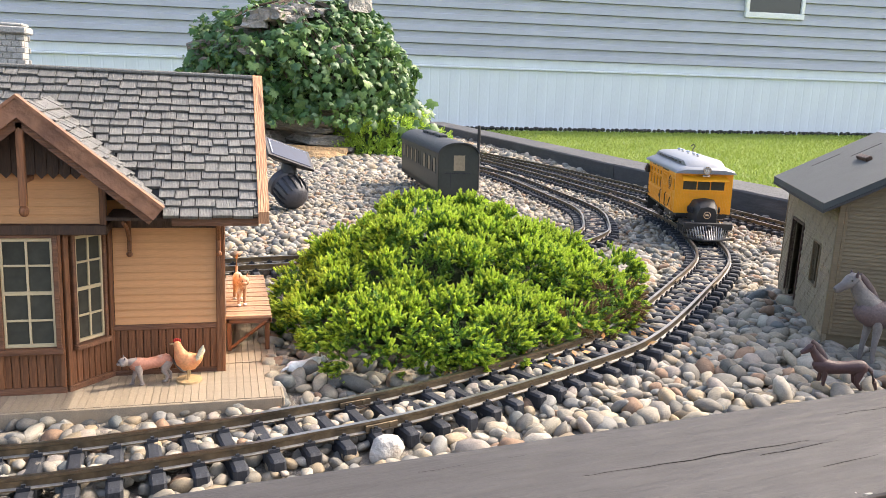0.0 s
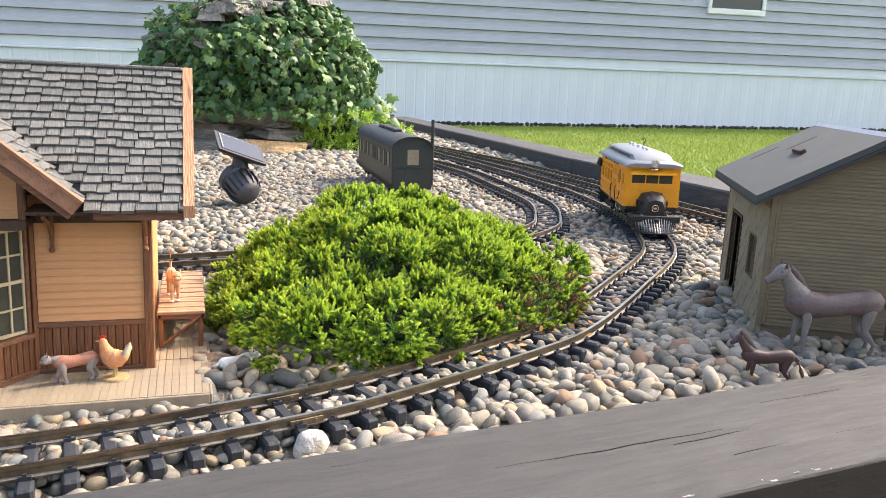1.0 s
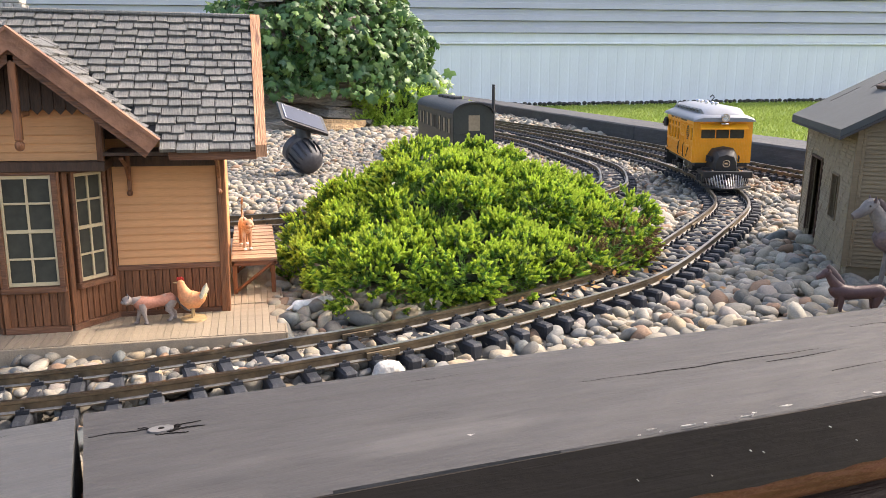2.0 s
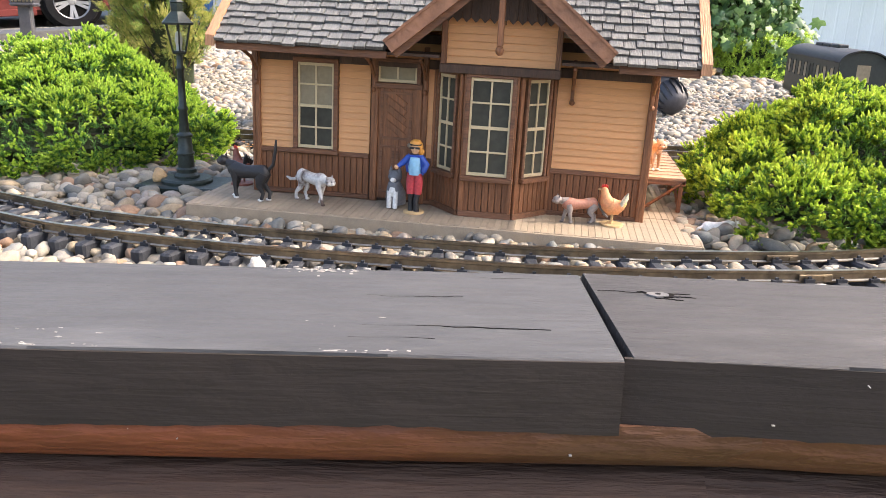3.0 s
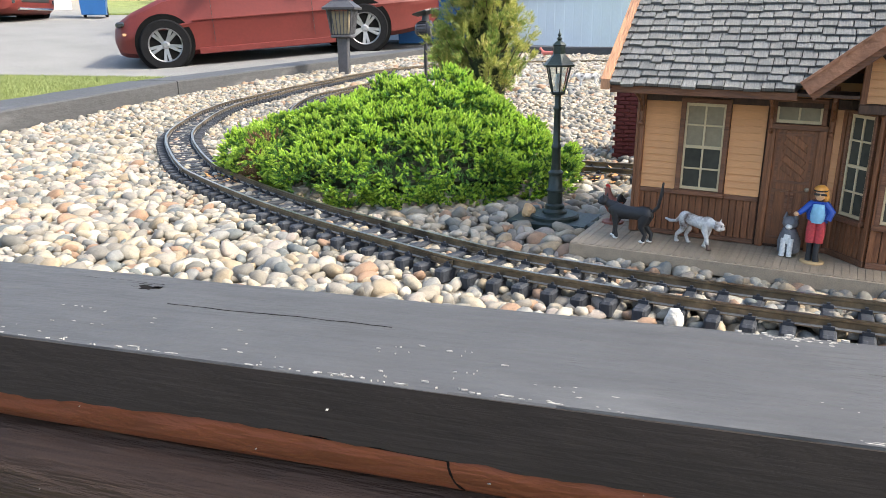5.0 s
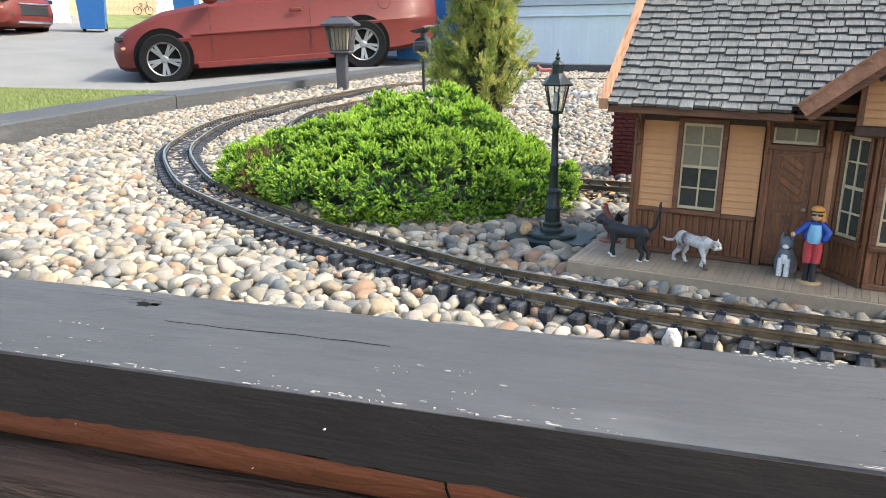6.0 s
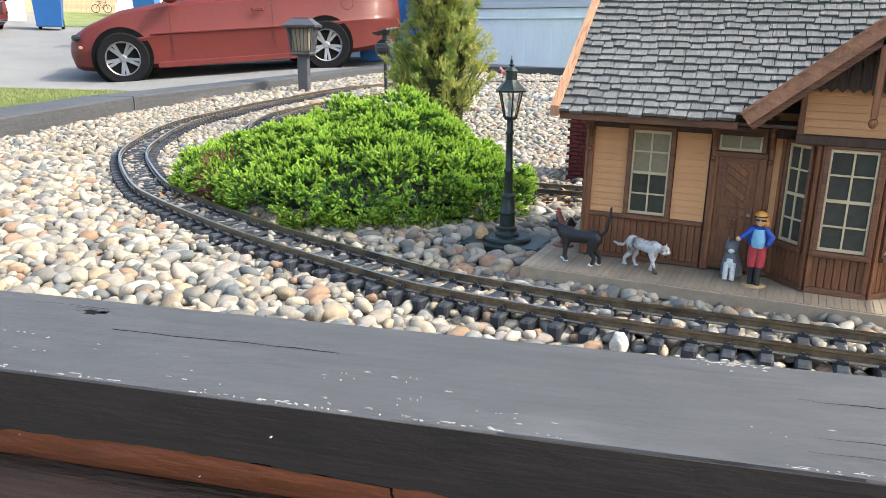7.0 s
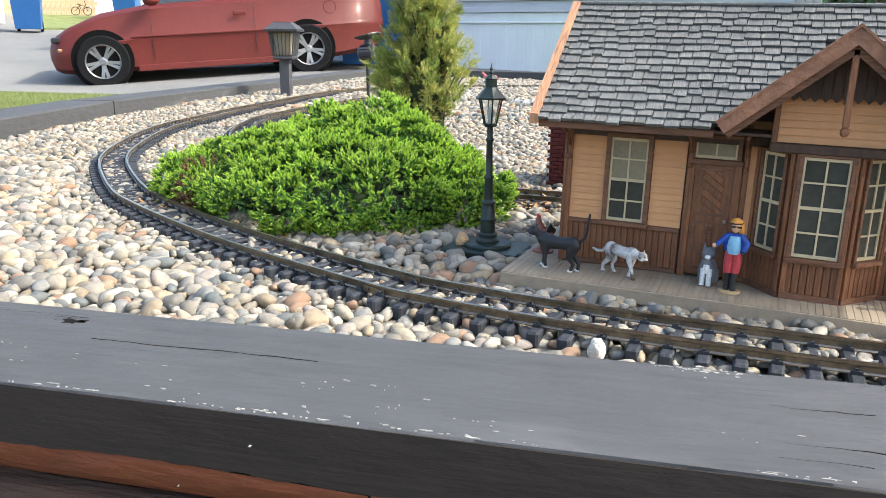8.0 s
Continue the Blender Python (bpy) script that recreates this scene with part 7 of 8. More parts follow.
for i in range(6):
    a, b = radians(60 * i), radians(60 * i + 60)
    part("lantern_bar", Mesh().tube([(0.0078 * math.cos(a), 0.0078 * math.sin(a), 0.148), (0.0150 * math.cos(a), 0.0150 * math.sin(a), 0.178)], 0.0010, 5), M["lamp_green"], lan)
    q = [(0.0074 * math.cos(a), 0.0074 * math.sin(a), 0.149), (0.0074 * math.cos(b), 0.0074 * math.sin(b), 0.149), (0.0144 * math.cos(b), 0.0144 * math.sin(b), 0.178), (0.0144 * math.cos(a), 0.0144 * math.sin(a), 0.178)]
    n = Vector(((math.cos(a) + math.cos(b)) / 2, (math.sin(a) + math.sin(b)) / 2, 0)) * 0.0006
    part("lantern_pane", Mesh().add(q + [tuple(Vector(v) - n) for v in q], [(0, 1, 2, 3), (7, 6, 5, 4), (0, 4, 5, 1), (1, 5, 6, 2), (2, 6, 7, 3), (3, 7, 4, 0)]), M["glass"], lan)
part("bulb", Mesh().lathe([(0.003, 0.148), (0.003, 0.155), (0.0042, 0.160), (0.003, 0.168), (0.001, 0.170)], 12), M["white"], lan, "pale bulb holder")
part("lantern_roof", Mesh().lathe([(0.0190, 0.1765), (0.0195, 0.1785), (0.0175, 0.1800), (0.0075, 0.190), (0.0075, 0.1985), (0.0088, 0.1995), (0.0055, 0.2025), (0.0020, 0.2045), (0.0036, 0.2065), (0.0012, 0.2085), (0.0026, 0.2105), (0.0008, 0.2125), (0.0003, 0.2165)], 6), M["lamp_green"], lan, "pointed lantern roof with finial")

# ---- brick tower behind the station ----
tower = thing("brick_tower", "dark red model brick building behind the station", "model building", pose(-0.438, 0.60, 0.0))
part("core", Mesh().box(-0.058, 0.06, -0.032, 0.06, 0, 0.20), M["brick_red"], tower)
_bk = Mesh().box(-0.0085, 0.0085, -0.0012, 0.0012, 0, 0.0052, 0.0005).data("brick", M["brick_red"])
for k in range(30):
    for i in range(6):
        b = new("brick", _bk)
        b.parent = tower
        b.matrix_basis = pose(-0.049 + i * 0.0192 + (0.004 if k % 2 else -0.004), -0.0330, 0.002 + k * 0.0065)
    for i in range(4):
        b = new("brick", _bk)
        b.parent = tower
        b.matrix_basis = pose(-0.0592, -0.020 + i * 0.0192 + (0.004 if k % 2 else -0.004), 0.002 + k * 0.0065, 0, 0, 90)

# ---- derelict coach ----
coach = thing("railway_coach", "dark green model passenger coach with pale windows", "model train", pose(0.527, 1.225, 0.034, 0, 0, 86.5))
CL, CW = 0.50, 0.086
part("body_floor", Mesh().box(-CL / 2, CL / 2, -CW / 2, CW / 2, 0.012, 0.022), M["green_coach"], coach)
for s in (-1, 1):
    y0, y1 = sorted((s * CW / 2, s * (CW / 2 - 0.002)))
    sd = Mesh().box(-CL / 2, CL / 2, y0, y1, 0.012, 0.056).box(-CL / 2, CL / 2, y0, y1, 0.088, 0.100)
    xs = [-CL / 2 + 0.045 + i * 0.0595 for i in range(8)]
    edges = [-CL / 2] + [v for x in xs for v in (x - 0.016, x + 0.016)] + [CL / 2]
    for a, b in zip(edges[::2], edges[1::2]):
        sd.box(a, b, y0, y1, 0.056, 0.088)
    part("side_wall", sd, M["green_coach"], coach)
    for i, x in enumerate(xs):
        fr = Mesh()
        ya, yb = sorted((s * CW / 2, s * (CW / 2 + 0.001)))
        fr.box(x - 0.017, x - 0.0145, ya, yb, 0.055, 0.089).box(x + 0.0145, x + 0.017, ya, yb, 0.055, 0.089).box(x - 0.0145, x + 0.0145, ya, yb, 0.0865, 0.089).box(x - 0.0145, x + 0.0145, ya, yb, 0.055, 0.057)
        w = part("window", fr, M["green_coach"], coach)
        yc, yd = sorted((s * (CW / 2 - 0.0004), s * (CW / 2 - 0.0012)))
        part("pane", Mesh().box(x - 0.0145, x + 0.0145, yc, yd, 0.056, 0.0875), M["pane_pale"] if i != 3 else M["pane"], w, "pale blind behind the window")
arc = [(CW / 2 * 1.03 * math.sin(radians(a)), 0.100 + 0.024 * (math.cos(radians(a)) - 0.02)) for a in range(-88, 89, 11)]
ins = [(y * 0.97, z - 0.0022) for y, z in reversed(arc)]
part("roof", Mesh().prism(arc + ins, "x", -CL / 2 - 0.008, CL / 2 + 0.008), M["coach_roof"], coach, "dark curved coach roof", smooth=40)
for s in (-1, 1):
    en = Mesh().prism([(-CW / 2 + 0.002, 0.012), (CW / 2 - 0.002, 0.012), (CW / 2 - 0.002, 0.100)] + [(y * 0.95, z - 0.003) for y, z in arc[::-1][1:-1]] + [(-CW / 2 + 0.002, 0.100)], "x", s * CL / 2 - 0.0015, s * CL / 2 + 0.0005)
    part("end_wall", en, M["green_coach"], coach)
    part("end_window", Mesh().box(s * (CL / 2 + 0.001) - 0.0008, s * (CL / 2 + 0.001) + 0.0008, -0.014, 0.010, 0.064, 0.096), M["pane_pale"], coach)
    part("end_door", Mesh().box(s * (CL / 2 + 0.001) - 0.0006, s * (CL / 2 + 0.001) + 0.0006, 0.016, 0.0168, 0.014, 0.06).box(s * (CL / 2 + 0.002) - 0.001, s * (CL / 2 + 0.002) + 0.001, -0.030, 0.030, 0.058, 0.0592), M["tie"], coach)
for x in (-0.06, 0.02, 0.09):
    part("roof_vent", Mesh().box(x - 0.03, x + 0.03, -0.010, 0.010, 0.122, 0.130, 0.002), M["coach_roof"], coach)
part("stove_pipe", Mesh().tube([(-CL / 2 + 0.02, -0.048, 0.02), (-CL / 2 + 0.02, -0.048, 0.158)], 0.0035, 10), M["black"], coach)
for x in (-CL / 2 + 0.07, CL / 2 - 0.07):
    tk = part("truck", Mesh().box(x - 0.04, x + 0.04, -0.034, 0.034, 0.004, 0.014, 0.002), M["black"], coach)
    for e in (-0.025, 0.025):
        for s in (-1, 1):
            part("wheel", Mesh().lathe([(0.0125, -0.003), (0.0125, 0.003), (0.004, 0.0035)], 18, pose(x + e, s * 0.030, 0.010, -90 * s, 0, 0)), M["black"], tk)

# ---- solar spotlights ----


def spotlight(label, m, stake=0.02, aim=(-74, 0, 20), tilt=(26, 9, 6), size=1.0):
    """A solar cell on a knuckle over a finned lamp head; aim turns the head's axis."""
    b = thing("solar_spotlight", label, "garden light", m @ Matrix.Scale(size, 4), group="solar spotlights")
    pm = pose(0, 0.004, 0.118, *tilt)
    part("panel_frame", Mesh().prism([(-0.052, -0.034), (0.052, -0.034), (0.052, 0.034), (-0.052, 0.034)], "z", -0.001, 0.004, pm).add([(-0.052, -0.034, -0.001), (0.052, -0.034, -0.001), (0.052, 0.034, -0.001), (-0.052, 0.034, -0.001), (-0.030, -0.020, -0.013), (0.030, -0.020, -0.013), (0.030, 0.020, -0.013), (-0.030, 0.020, -0.013)], [(4, 5, 6, 7), (0, 1, 5, 4), (1, 2, 6, 5), (2, 3, 7, 6), (3, 0, 4, 7)], pm), M["black"], b)
    pn = part("solar_panel", Mesh().box(-0.045, 0.045, -0.028, 0.028, 0.004, 0.0052, 0.0005, pm), M["solar"], b, "blue-black solar cell")
    part("cell_line", Mesh().box(-0.0432, -0.0415, -0.024, 0.024, 0.0052, 0.0056, 0, pm).box(-0.0415, 0.042, 0.0255, 0.0262, 0.0052, 0.0056, 0, pm), M["steel"], pn)
    part("arm", Mesh().tube([(0, 0.006, 0.115), (0.001, 0.006, 0.100), (0.0, 0.004, 0.080)], [0.013, 0.015, 0.017], 14), M["black"], b, smooth=40)
    hm = pose(0.0, 0.0, 0.048, *aim)
    part("lamp_head", Mesh().lathe([(0.006, -0.046), (0.018, -0.043), (0.026, -0.036), (0.0295, -0.026), (0.030, 0.008), (0.034, 0.012), (0.035, 0.024), (0.031, 0.026)], 28, hm), M["lantern_grey"], b, "finned black lamp head", smooth=35)
    for k in range(14):
        a = 360 * k / 14
        part("cooling_fin", Mesh().prism([(0.020, -0.040), (0.030, -0.032), (0.0345, -0.022), (0.0345, 0.004), (0.028, 0.006), (0.028, -0.030)], "y", -0.0013, 0.0013, hm @ pose(0, 0, 0, 0, 0, a)), M["black"], b)
    part("lens", Mesh().lathe([(0.030, 0.021), (0.030, 0.0225), (0.001, 0.0230)], 26, hm), M["pane"], b)
    part("stake", Mesh().tube([(0, 0.01, 0.06), (0, 0.01, -stake)], [0.010, 0.006], 8), M["black"], b)
    return b


spotlight("black solar spotlight with tilted panel on the pebbles", pose(0.163, 1.03, 0.008, 0, 0, -14), aim=(-60, 0, 42), tilt=(30, 20, 32))
spotlight("black solar spotlight on a tall stake beside the timber", pose(-1.745, 2.25, 0.165, 0, 0, 40), 0.165, aim=(-88, 0, -112), tilt=(-8, 8, 112), size=0.98)

# ---- post lantern by the driveway ----
pl = thing("post_lantern", "dark grey square solar post lantern by the timber", "garden light", pose(-2.212, 2.34, 0.0, 0, 0, 20) @ Matrix.Diagonal((1.3, 1.3, 1.12, 1)))
part("post", Mesh().box(-0.018, 0.018, -0.018, 0.018, 0, 0.165, 0.003), M["lantern_grey"], pl)
part("lower_cap", Mesh().box(-0.036, 0.036, -0.036, 0.036, 0.158, 0.172, 0.005), M["lantern_grey"], pl)
ln = part("lantern_body", Mesh().box(-0.030, 0.030, -0.030, 0.030, 0.172, 0.262, 0.003), M["pane_pale"], pl, "frosted ribbed lantern body")
for s in (0, 90, 180, 270):
    for i in range(7):
        t = -0.039 + i * 0.013
        part("rib", Mesh().tube([(t * 0.82, -0.0325, 0.172), (t * 1.12, -0.043, 0.268)], 0.0028 if i in (0, 6) else 0.0018, 5, pose(0, 0, 0, 0, 0, s)), M["lantern_grey"], ln)
part("roof", Mesh().lathe([(0.078, 0.266), (0.080, 0.274), (0.046, 0.296), (0.044, 0.300)], 4, pose(0, 0, 0, 0, 0, 45)), M["lantern_grey"], pl, "dark pyramid lantern roof")
part("solar_cell", Mesh().box(-0.026, 0.026, -0.026, 0.026, 0.300, 0.302), M["solar"], pl)

# ---- dwarf cedar ----


def cedar(label, c, h, rad, seed, count, mat="cedar"):
    """An upright conifer: rising limbs, each carrying several dense sprays of needled shoots."""
    b = thing("dwarf_conifer", label, "shrub", pose(c[0], c[1], BED))
    r = np.random.default_rng(seed)
    part("trunk", Mesh().tube([(0, 0, 0), (0.01, 0, h * 0.4), (0, 0.01, h * 0.85)], [0.016, 0.011, 0.004], 8), M["twig"], b)
    limbs = Mesh()
    P, A, Q, B = [], [], [], []
    n = 96
    for i in range(n):
        z = h * (0.02 + 0.90 * i / n)
        az = i * 2.4 + r.uniform(-0.4, 0.4)
        reach = rad * (1.06 - 0.62 * (z / h) ** 0.75) * r.uniform(0.62, 1.15)
        if i < 26 and i % 3 == 0:
            az, reach = radians(204) + r.uniform(-0.5, 0.5), rad * r.uniform(0.95, 1.2)
        tip = Vector((math.cos(az) * reach, math.sin(az) * reach, z + reach * 0.85))
        mid = Vector((math.cos(az) * reach * 0.55, math.sin(az) * reach * 0.55, z + reach * 0.22))
        limbs.tube([(0, 0, z), mid, tip], [0.0035, 0.002, 0.0008], 5)
        for k in range(5):
            u0 = (0.40, 0.58, 0.74, 0.88, 1.0)[k]
            ctr = Vector((0, 0, z)) * (1 - u0) ** 2 + mid * 2 * u0 * (1 - u0) + tip * u0 * u0
            ctr = np.array(ctr) + r.normal(0, 0.007, 3)
            out = np.array([math.cos(az) * 0.55, math.sin(az) * 0.55, 0.95]) + r.normal(0, 0.32, 3)
            pale = r.uniform() < 0.60
            for j in range(max(3, count // (n * 5))):
                (P if pale else Q).append(ctr + r.normal(0, 0.0065, 3))
                (A if pale else B).append(out + r.normal(0, 0.42, 3))
    tagged(part("branch", limbs, M["twig"], b), kind="stuff")
    sprigs(np.array(P), np.array(A), r.uniform(0.012, 0.020, len(P)), 0.0125, 15, 0.0008, 0.95, M[mat], "foliage", b, "yellow-green sprays")
    sprigs(np.array(Q), np.array(B), r.uniform(0.012, 0.020, len(Q)), 0.0125, 15, 0.0008, 1.0, M["cedar_deep"], "foliage", b, "deeper green sprays")
    # solid dark hull in place of the shade among the sprays
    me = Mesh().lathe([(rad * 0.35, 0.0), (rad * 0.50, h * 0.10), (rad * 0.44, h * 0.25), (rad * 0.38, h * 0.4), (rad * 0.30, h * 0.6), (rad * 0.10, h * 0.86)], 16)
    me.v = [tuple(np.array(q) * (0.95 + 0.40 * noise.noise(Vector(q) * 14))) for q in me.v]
    part("inner_mass", me, M["core"], b, "solid dark hull for the shade between branches", smooth=180)
    return b


cedar("feathery dwarf cypress with yellow-green tips", (-1.005, 1.20), 0.52, 0.118, 21, 7200)

# ---- low green shrub beside the mound ----


def creeper(label, c, rx, ry, h, seed, count):
    b = thing("ground_cover", label, "shrub", pose(c[0], c[1], BED))
    r = np.random.default_rng(seed)
    el, az = np.arcsin(r.uniform(0.0, 1, count)), r.uniform(0, 6.283, count)
    d = np.c_[np.cos(el) * np.cos(az), np.cos(el) * np.sin(az), np.sin(el)]
    q = np.array([lumpy(p, seed, 0.3) for p in d])
    pos = d * q[:, None] * np.array([rx, ry, h])
    sprigs(pos, d + r.normal(0, 0.5, (count, 3)) + np.array([0, 0, 0.4]), r.uniform(0.02, 0.04, count), 0.012, 12, 0.0026, 1.2, M["juniper_green"], "foliage", b)
    # dark hull coloured as the shade under the foliage
    me = Mesh().ball((0, 0, 0), 1, 24, 14)
    me.v = [tuple(np.array(p) * np.array([rx, ry, h if p[2] > 0 else 0.01]) * lumpy(p, seed, 0.3) * 0.9) for p in me.v]
    part("inner_mass", me, M["core"], b, smooth=180)


creeper("low bright green creeping plant beside the stone mound", (0.62, 2.42), 0.24, 0.17, 0.15, 31, 2600)
creeper("low green plant at the driveway corner", (-2.28, 3.62), 0.16, 0.13, 0.13, 33, 600)
creeper("small green tuft behind the pebbles", (-0.62, 2.9), 0.07, 0.06, 0.07, 35, 200)

# ---- stone mound with ivy ----
mound = thing("rock_mound", "stacked flat stones of a garden mound under ivy", "rockery", pose(0.315, 2.62, 0.0))
r = random.Random(4)


def slab_rock(c, rr, turn, seed, mat="rock"):
    bm = bmesh.new()
    bmesh.ops.create_icosphere(bm, subdivisions=3, radius=1)
    for v in bm.verts:
        q = Vector((max(-0.75, min(0.75, v.co.x * 1.15)), max(-0.75, min(0.75, v.co.y * 1.15)), max(-0.6, min(0.6, v.co.z * 1.2))))
        k = 1 + 0.25 * noise.noise(q * 1.7 + Vector((seed * 3.1, 0, 0))) + 0.1 * noise.noise(q * 5 + Vector((0, seed, 0)))
        v.co = Vector((q.x * rr[0], q.y * rr[1], q.z * rr[2])) * k * 1.25
    bm.verts.index_update()
    me = Mesh().add([v.co[:] for v in bm.verts], [[q.index for q in f.verts] for f in bm.faces])
    bm.free()
    part("rock", me, M[mat], mound, smooth=50, m=pose(*c, r.uniform(-4, 4), r.uniform(-4, 4), turn))


k = 0
for layer in range(9):
    z = 0.02 + layer * 0.052
    rad = 0.25 + 0.05 * math.sin(layer * 1.1) - (0.03 * max(0, layer - 5))
    for i in range(7):
        a = 2 * math.pi * i / 7 + layer * 0.5
        k += 1
        slab_rock((math.cos(a) * rad, math.sin(a) * rad * 0.8, z), (r.uniform(0.12, 0.18), r.uniform(0.09, 0.13), r.uniform(0.028, 0.040)), math.degrees(a) + r.uniform(60, 120), k)
for i in range(12):
    k += 1
    u = i / 11
    slab_rock((-0.17 + 0.20 * u + r.uniform(-0.02, 0.02), -0.20 + r.uniform(-0.06, 0.08), 0.485 + 0.060 * u + r.uniform(-0.02, 0.015)), (r.uniform(0.040, 0.068), r.uniform(0.03, 0.05), r.uniform(0.014, 0.024)), r.uniform(0, 180), k, "rock_pale")
slab_rock((0.215, -0.14, 0.565), (0.05, 0.04, 0.03), 20, 91, "rock_pale")
slab_rock((0, 0, 0.22), (0.30, 0.24, 0.32), 0, 77)
for c, rr in (((-0.20, -0.33, 0.03), (0.10, 0.07, 0.025)), ((0.02, -0.36, 0.03), (0.13, 0.06, 0.03)), ((-0.33, -0.22, 0.04), (0.09, 0.07, 0.035))):
    k += 1
    slab_rock(c, rr, r.uniform(-20, 20), k, "rock_tan" if k % 2 else "rock")

ivy = thing("ivy", "dense green ivy trailing over the stone mound", "climbing plant", pose(0.315, 2.62, 0.0))
lr = np.random.default_rng(5)
leaf2d = [(0, 0), (0.30, -0.16), (0.62, 0.10), (0.38, 0.34), (0.46, 0.72), (0.16, 0.62), (0, 1.0), (-0.16, 0.62), (-0.46, 0.72), (-0.38, 0.34), (-0.62, 0.10), (-0.30, -0.16)]
LV, LF = [], []


def ivy_leaf(p, nrm, up, size, bend):
    n = Vector(nrm).normalized()
    u = (Vector(up) - n * Vector(up).dot(n)).normalized()
    s = u.cross(n)
    base = len(LV)
    LV.append(tuple(Vector(p) + (u * 0.35) * size + n * size * 0.10))
    for a, b in leaf2d:
        LV.append(tuple(Vector(p) + (s * a + u * b) * size - n * size * bend * (a * a + 0.4 * b * b)))
    m = len(leaf2d)
    for i in range(m):
        LF.append((base, base + 1 + i, base + 1 + (i + 1) % m))


cnt = 0
while cnt < 6800:
    az, sz = lr.uniform(0, 2 * math.pi), lr.uniform(-0.55, 1)
    d = np.array([math.cos(az) * math.sqrt(1 - sz * abs(sz)), math.sin(az) * math.sqrt(max(0, 1 - sz * abs(sz))), sz])
    w = lumpy(d, 9.0, 0.14)
    p = d * w * np.array([0.425, 0.38, 0.30]) * lr.uniform(0.86, 1.05) + np.array([0.02, 0, 0.30])
    # the front foot of the mound and part of its top stay bare
    if p[1] < 0 and p[2] < 0.13 and -0.16 < p[0] < 0.13 and lr.uniform() < 0.93:
        continue
    if p[2] > 0.44 + 0.25 * (p[0] + 0.2) and -0.24 < p[0] < 0.12 and p[1] < 0.05 and lr.uniform() < 0.88:
        continue
    if p[2] < 0.02:
        continue
    nrm = d * np.array([0.6, 0.7, 0.8]) + lr.normal(0, 0.68, 3) + np.array([0.1, -0.1, 0.25])
    ivy_leaf(p, nrm, (lr.normal(0, 0.5), lr.normal(0, 0.3), -1.0), lr.uniform(0.015, 0.038), lr.uniform(0.0, 0.9))
    cnt += 1
for _ in range(420):
    a = lr.uniform(-0.1, 1.0)
    p = (0.36 + 0.16 * lr.uniform(-1, 1), -0.18 + 0.18 * lr.uniform(-1, 1), 0.02 + 0.20 * (1 - a) * lr.uniform(0.3, 1))
    ivy_leaf(p, (lr.normal(0, 0.4), -0.8, 0.7), (lr.normal(0, 0.5), 0, -1), lr.uniform(0.028, 0.048), 0.3)
lv = big_mesh("leaves", LV, LF, M["ivy"])
lv.parent = ivy
tagged(lv, "pointed five-lobed green ivy leaves", kind="stuff")
st = Mesh()
for i in range(40):
    az = lr.uniform(0, 6.283)
    pts = []
    for j in range(6):
        e = 1.35 - j * 0.27
        pts.append((math.cos(az + 0.1 * j) * math.cos(e) * 0.40 + 0.02, math.sin(az + 0.1 * j) * math.cos(e) * 0.36, 0.29 + math.sin(e) * 0.30))
    st.tube(pts, 0.003, 5)
part("stem", st, M["twig"], ivy)
# solid dark hull painted as the shade behind the ivy leaves
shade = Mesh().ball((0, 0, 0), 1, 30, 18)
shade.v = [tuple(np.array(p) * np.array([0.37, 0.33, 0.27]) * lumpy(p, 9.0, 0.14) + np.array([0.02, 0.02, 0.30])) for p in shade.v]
part("inner_shade_mass", shade, M["core"], ivy, "solid dark hull for the shade between ivy leaves", smooth=180)

# ---- house ----
HS = -0.07
house_m = pose(3.5, 9.55, YARD, 0, 0.2, math.degrees(math.atan(HS)))
house = thing("house", "blue-grey sided house with pale panelled skirting", "house", house_m)
HX0, HX1 = -12.0, 22.0
SKH, BAND = 0.80, 0.945
part("wall", Mesh().box(HX0, HX1, 0.06, 0.3, 0, 3.6), M["siding"], house, "wall behind the siding boards")
pan = Mesh().prism([(0.0, 0.05), (0.0, 0.0015), (0.012, 0.0), (0.120, 0.0), (0.130, 0.0022), (0.140, 0.0022), (0.150, 0.0), (0.262, 0.0), (0.272, 0.0022), (0.282, 0.0022), (0.292, 0.0), (0.390, 0.0), (0.402, 0.0015), (0.402, 0.05)], "z", 0.05, SKH).data("skirting_panel", M["skirt"])
nn = 0
x = HX0
while x < HX1 - 0.4:
    o = new("skirting_panel", pan)
    o.parent = house
    o.matrix_basis = pose(x, 0, 0)
    x += 0.402
    nn += 1
part("skirting_back", Mesh().box(HX0, HX1, 0.006, 0.049, 0.0, SKH), M["skirt"], house)
part("skirting_band", Mesh().box(HX0, HX1, -0.03, 0.05, SKH, SKH + 0.03, 0.006).box(HX0, HX1, 0.0, 0.05, SKH + 0.03, BAND, 0.006), M["skirt"], house, "pale band above the skirting")
part("base_rail", Mesh().box(HX0, HX1, -0.02, 0.05, 0.0, 0.05, 0.006), M["skirt"], house)
bd = Mesh().prism([(0.055, 0), (-0.034, 0.0), (-0.034, 0.004), (-0.024, 0.066), (-0.012, 0.076), (-0.002, 0.148), (0.055, 0.152)], "x", HX0, HX1).data("siding_board", M["siding"])
for i in range(18):
    o = new("siding_board", bd)
    o.parent = house
    o.matrix_basis = pose(0, 0, BAND + 0.004 + i * 0.152)
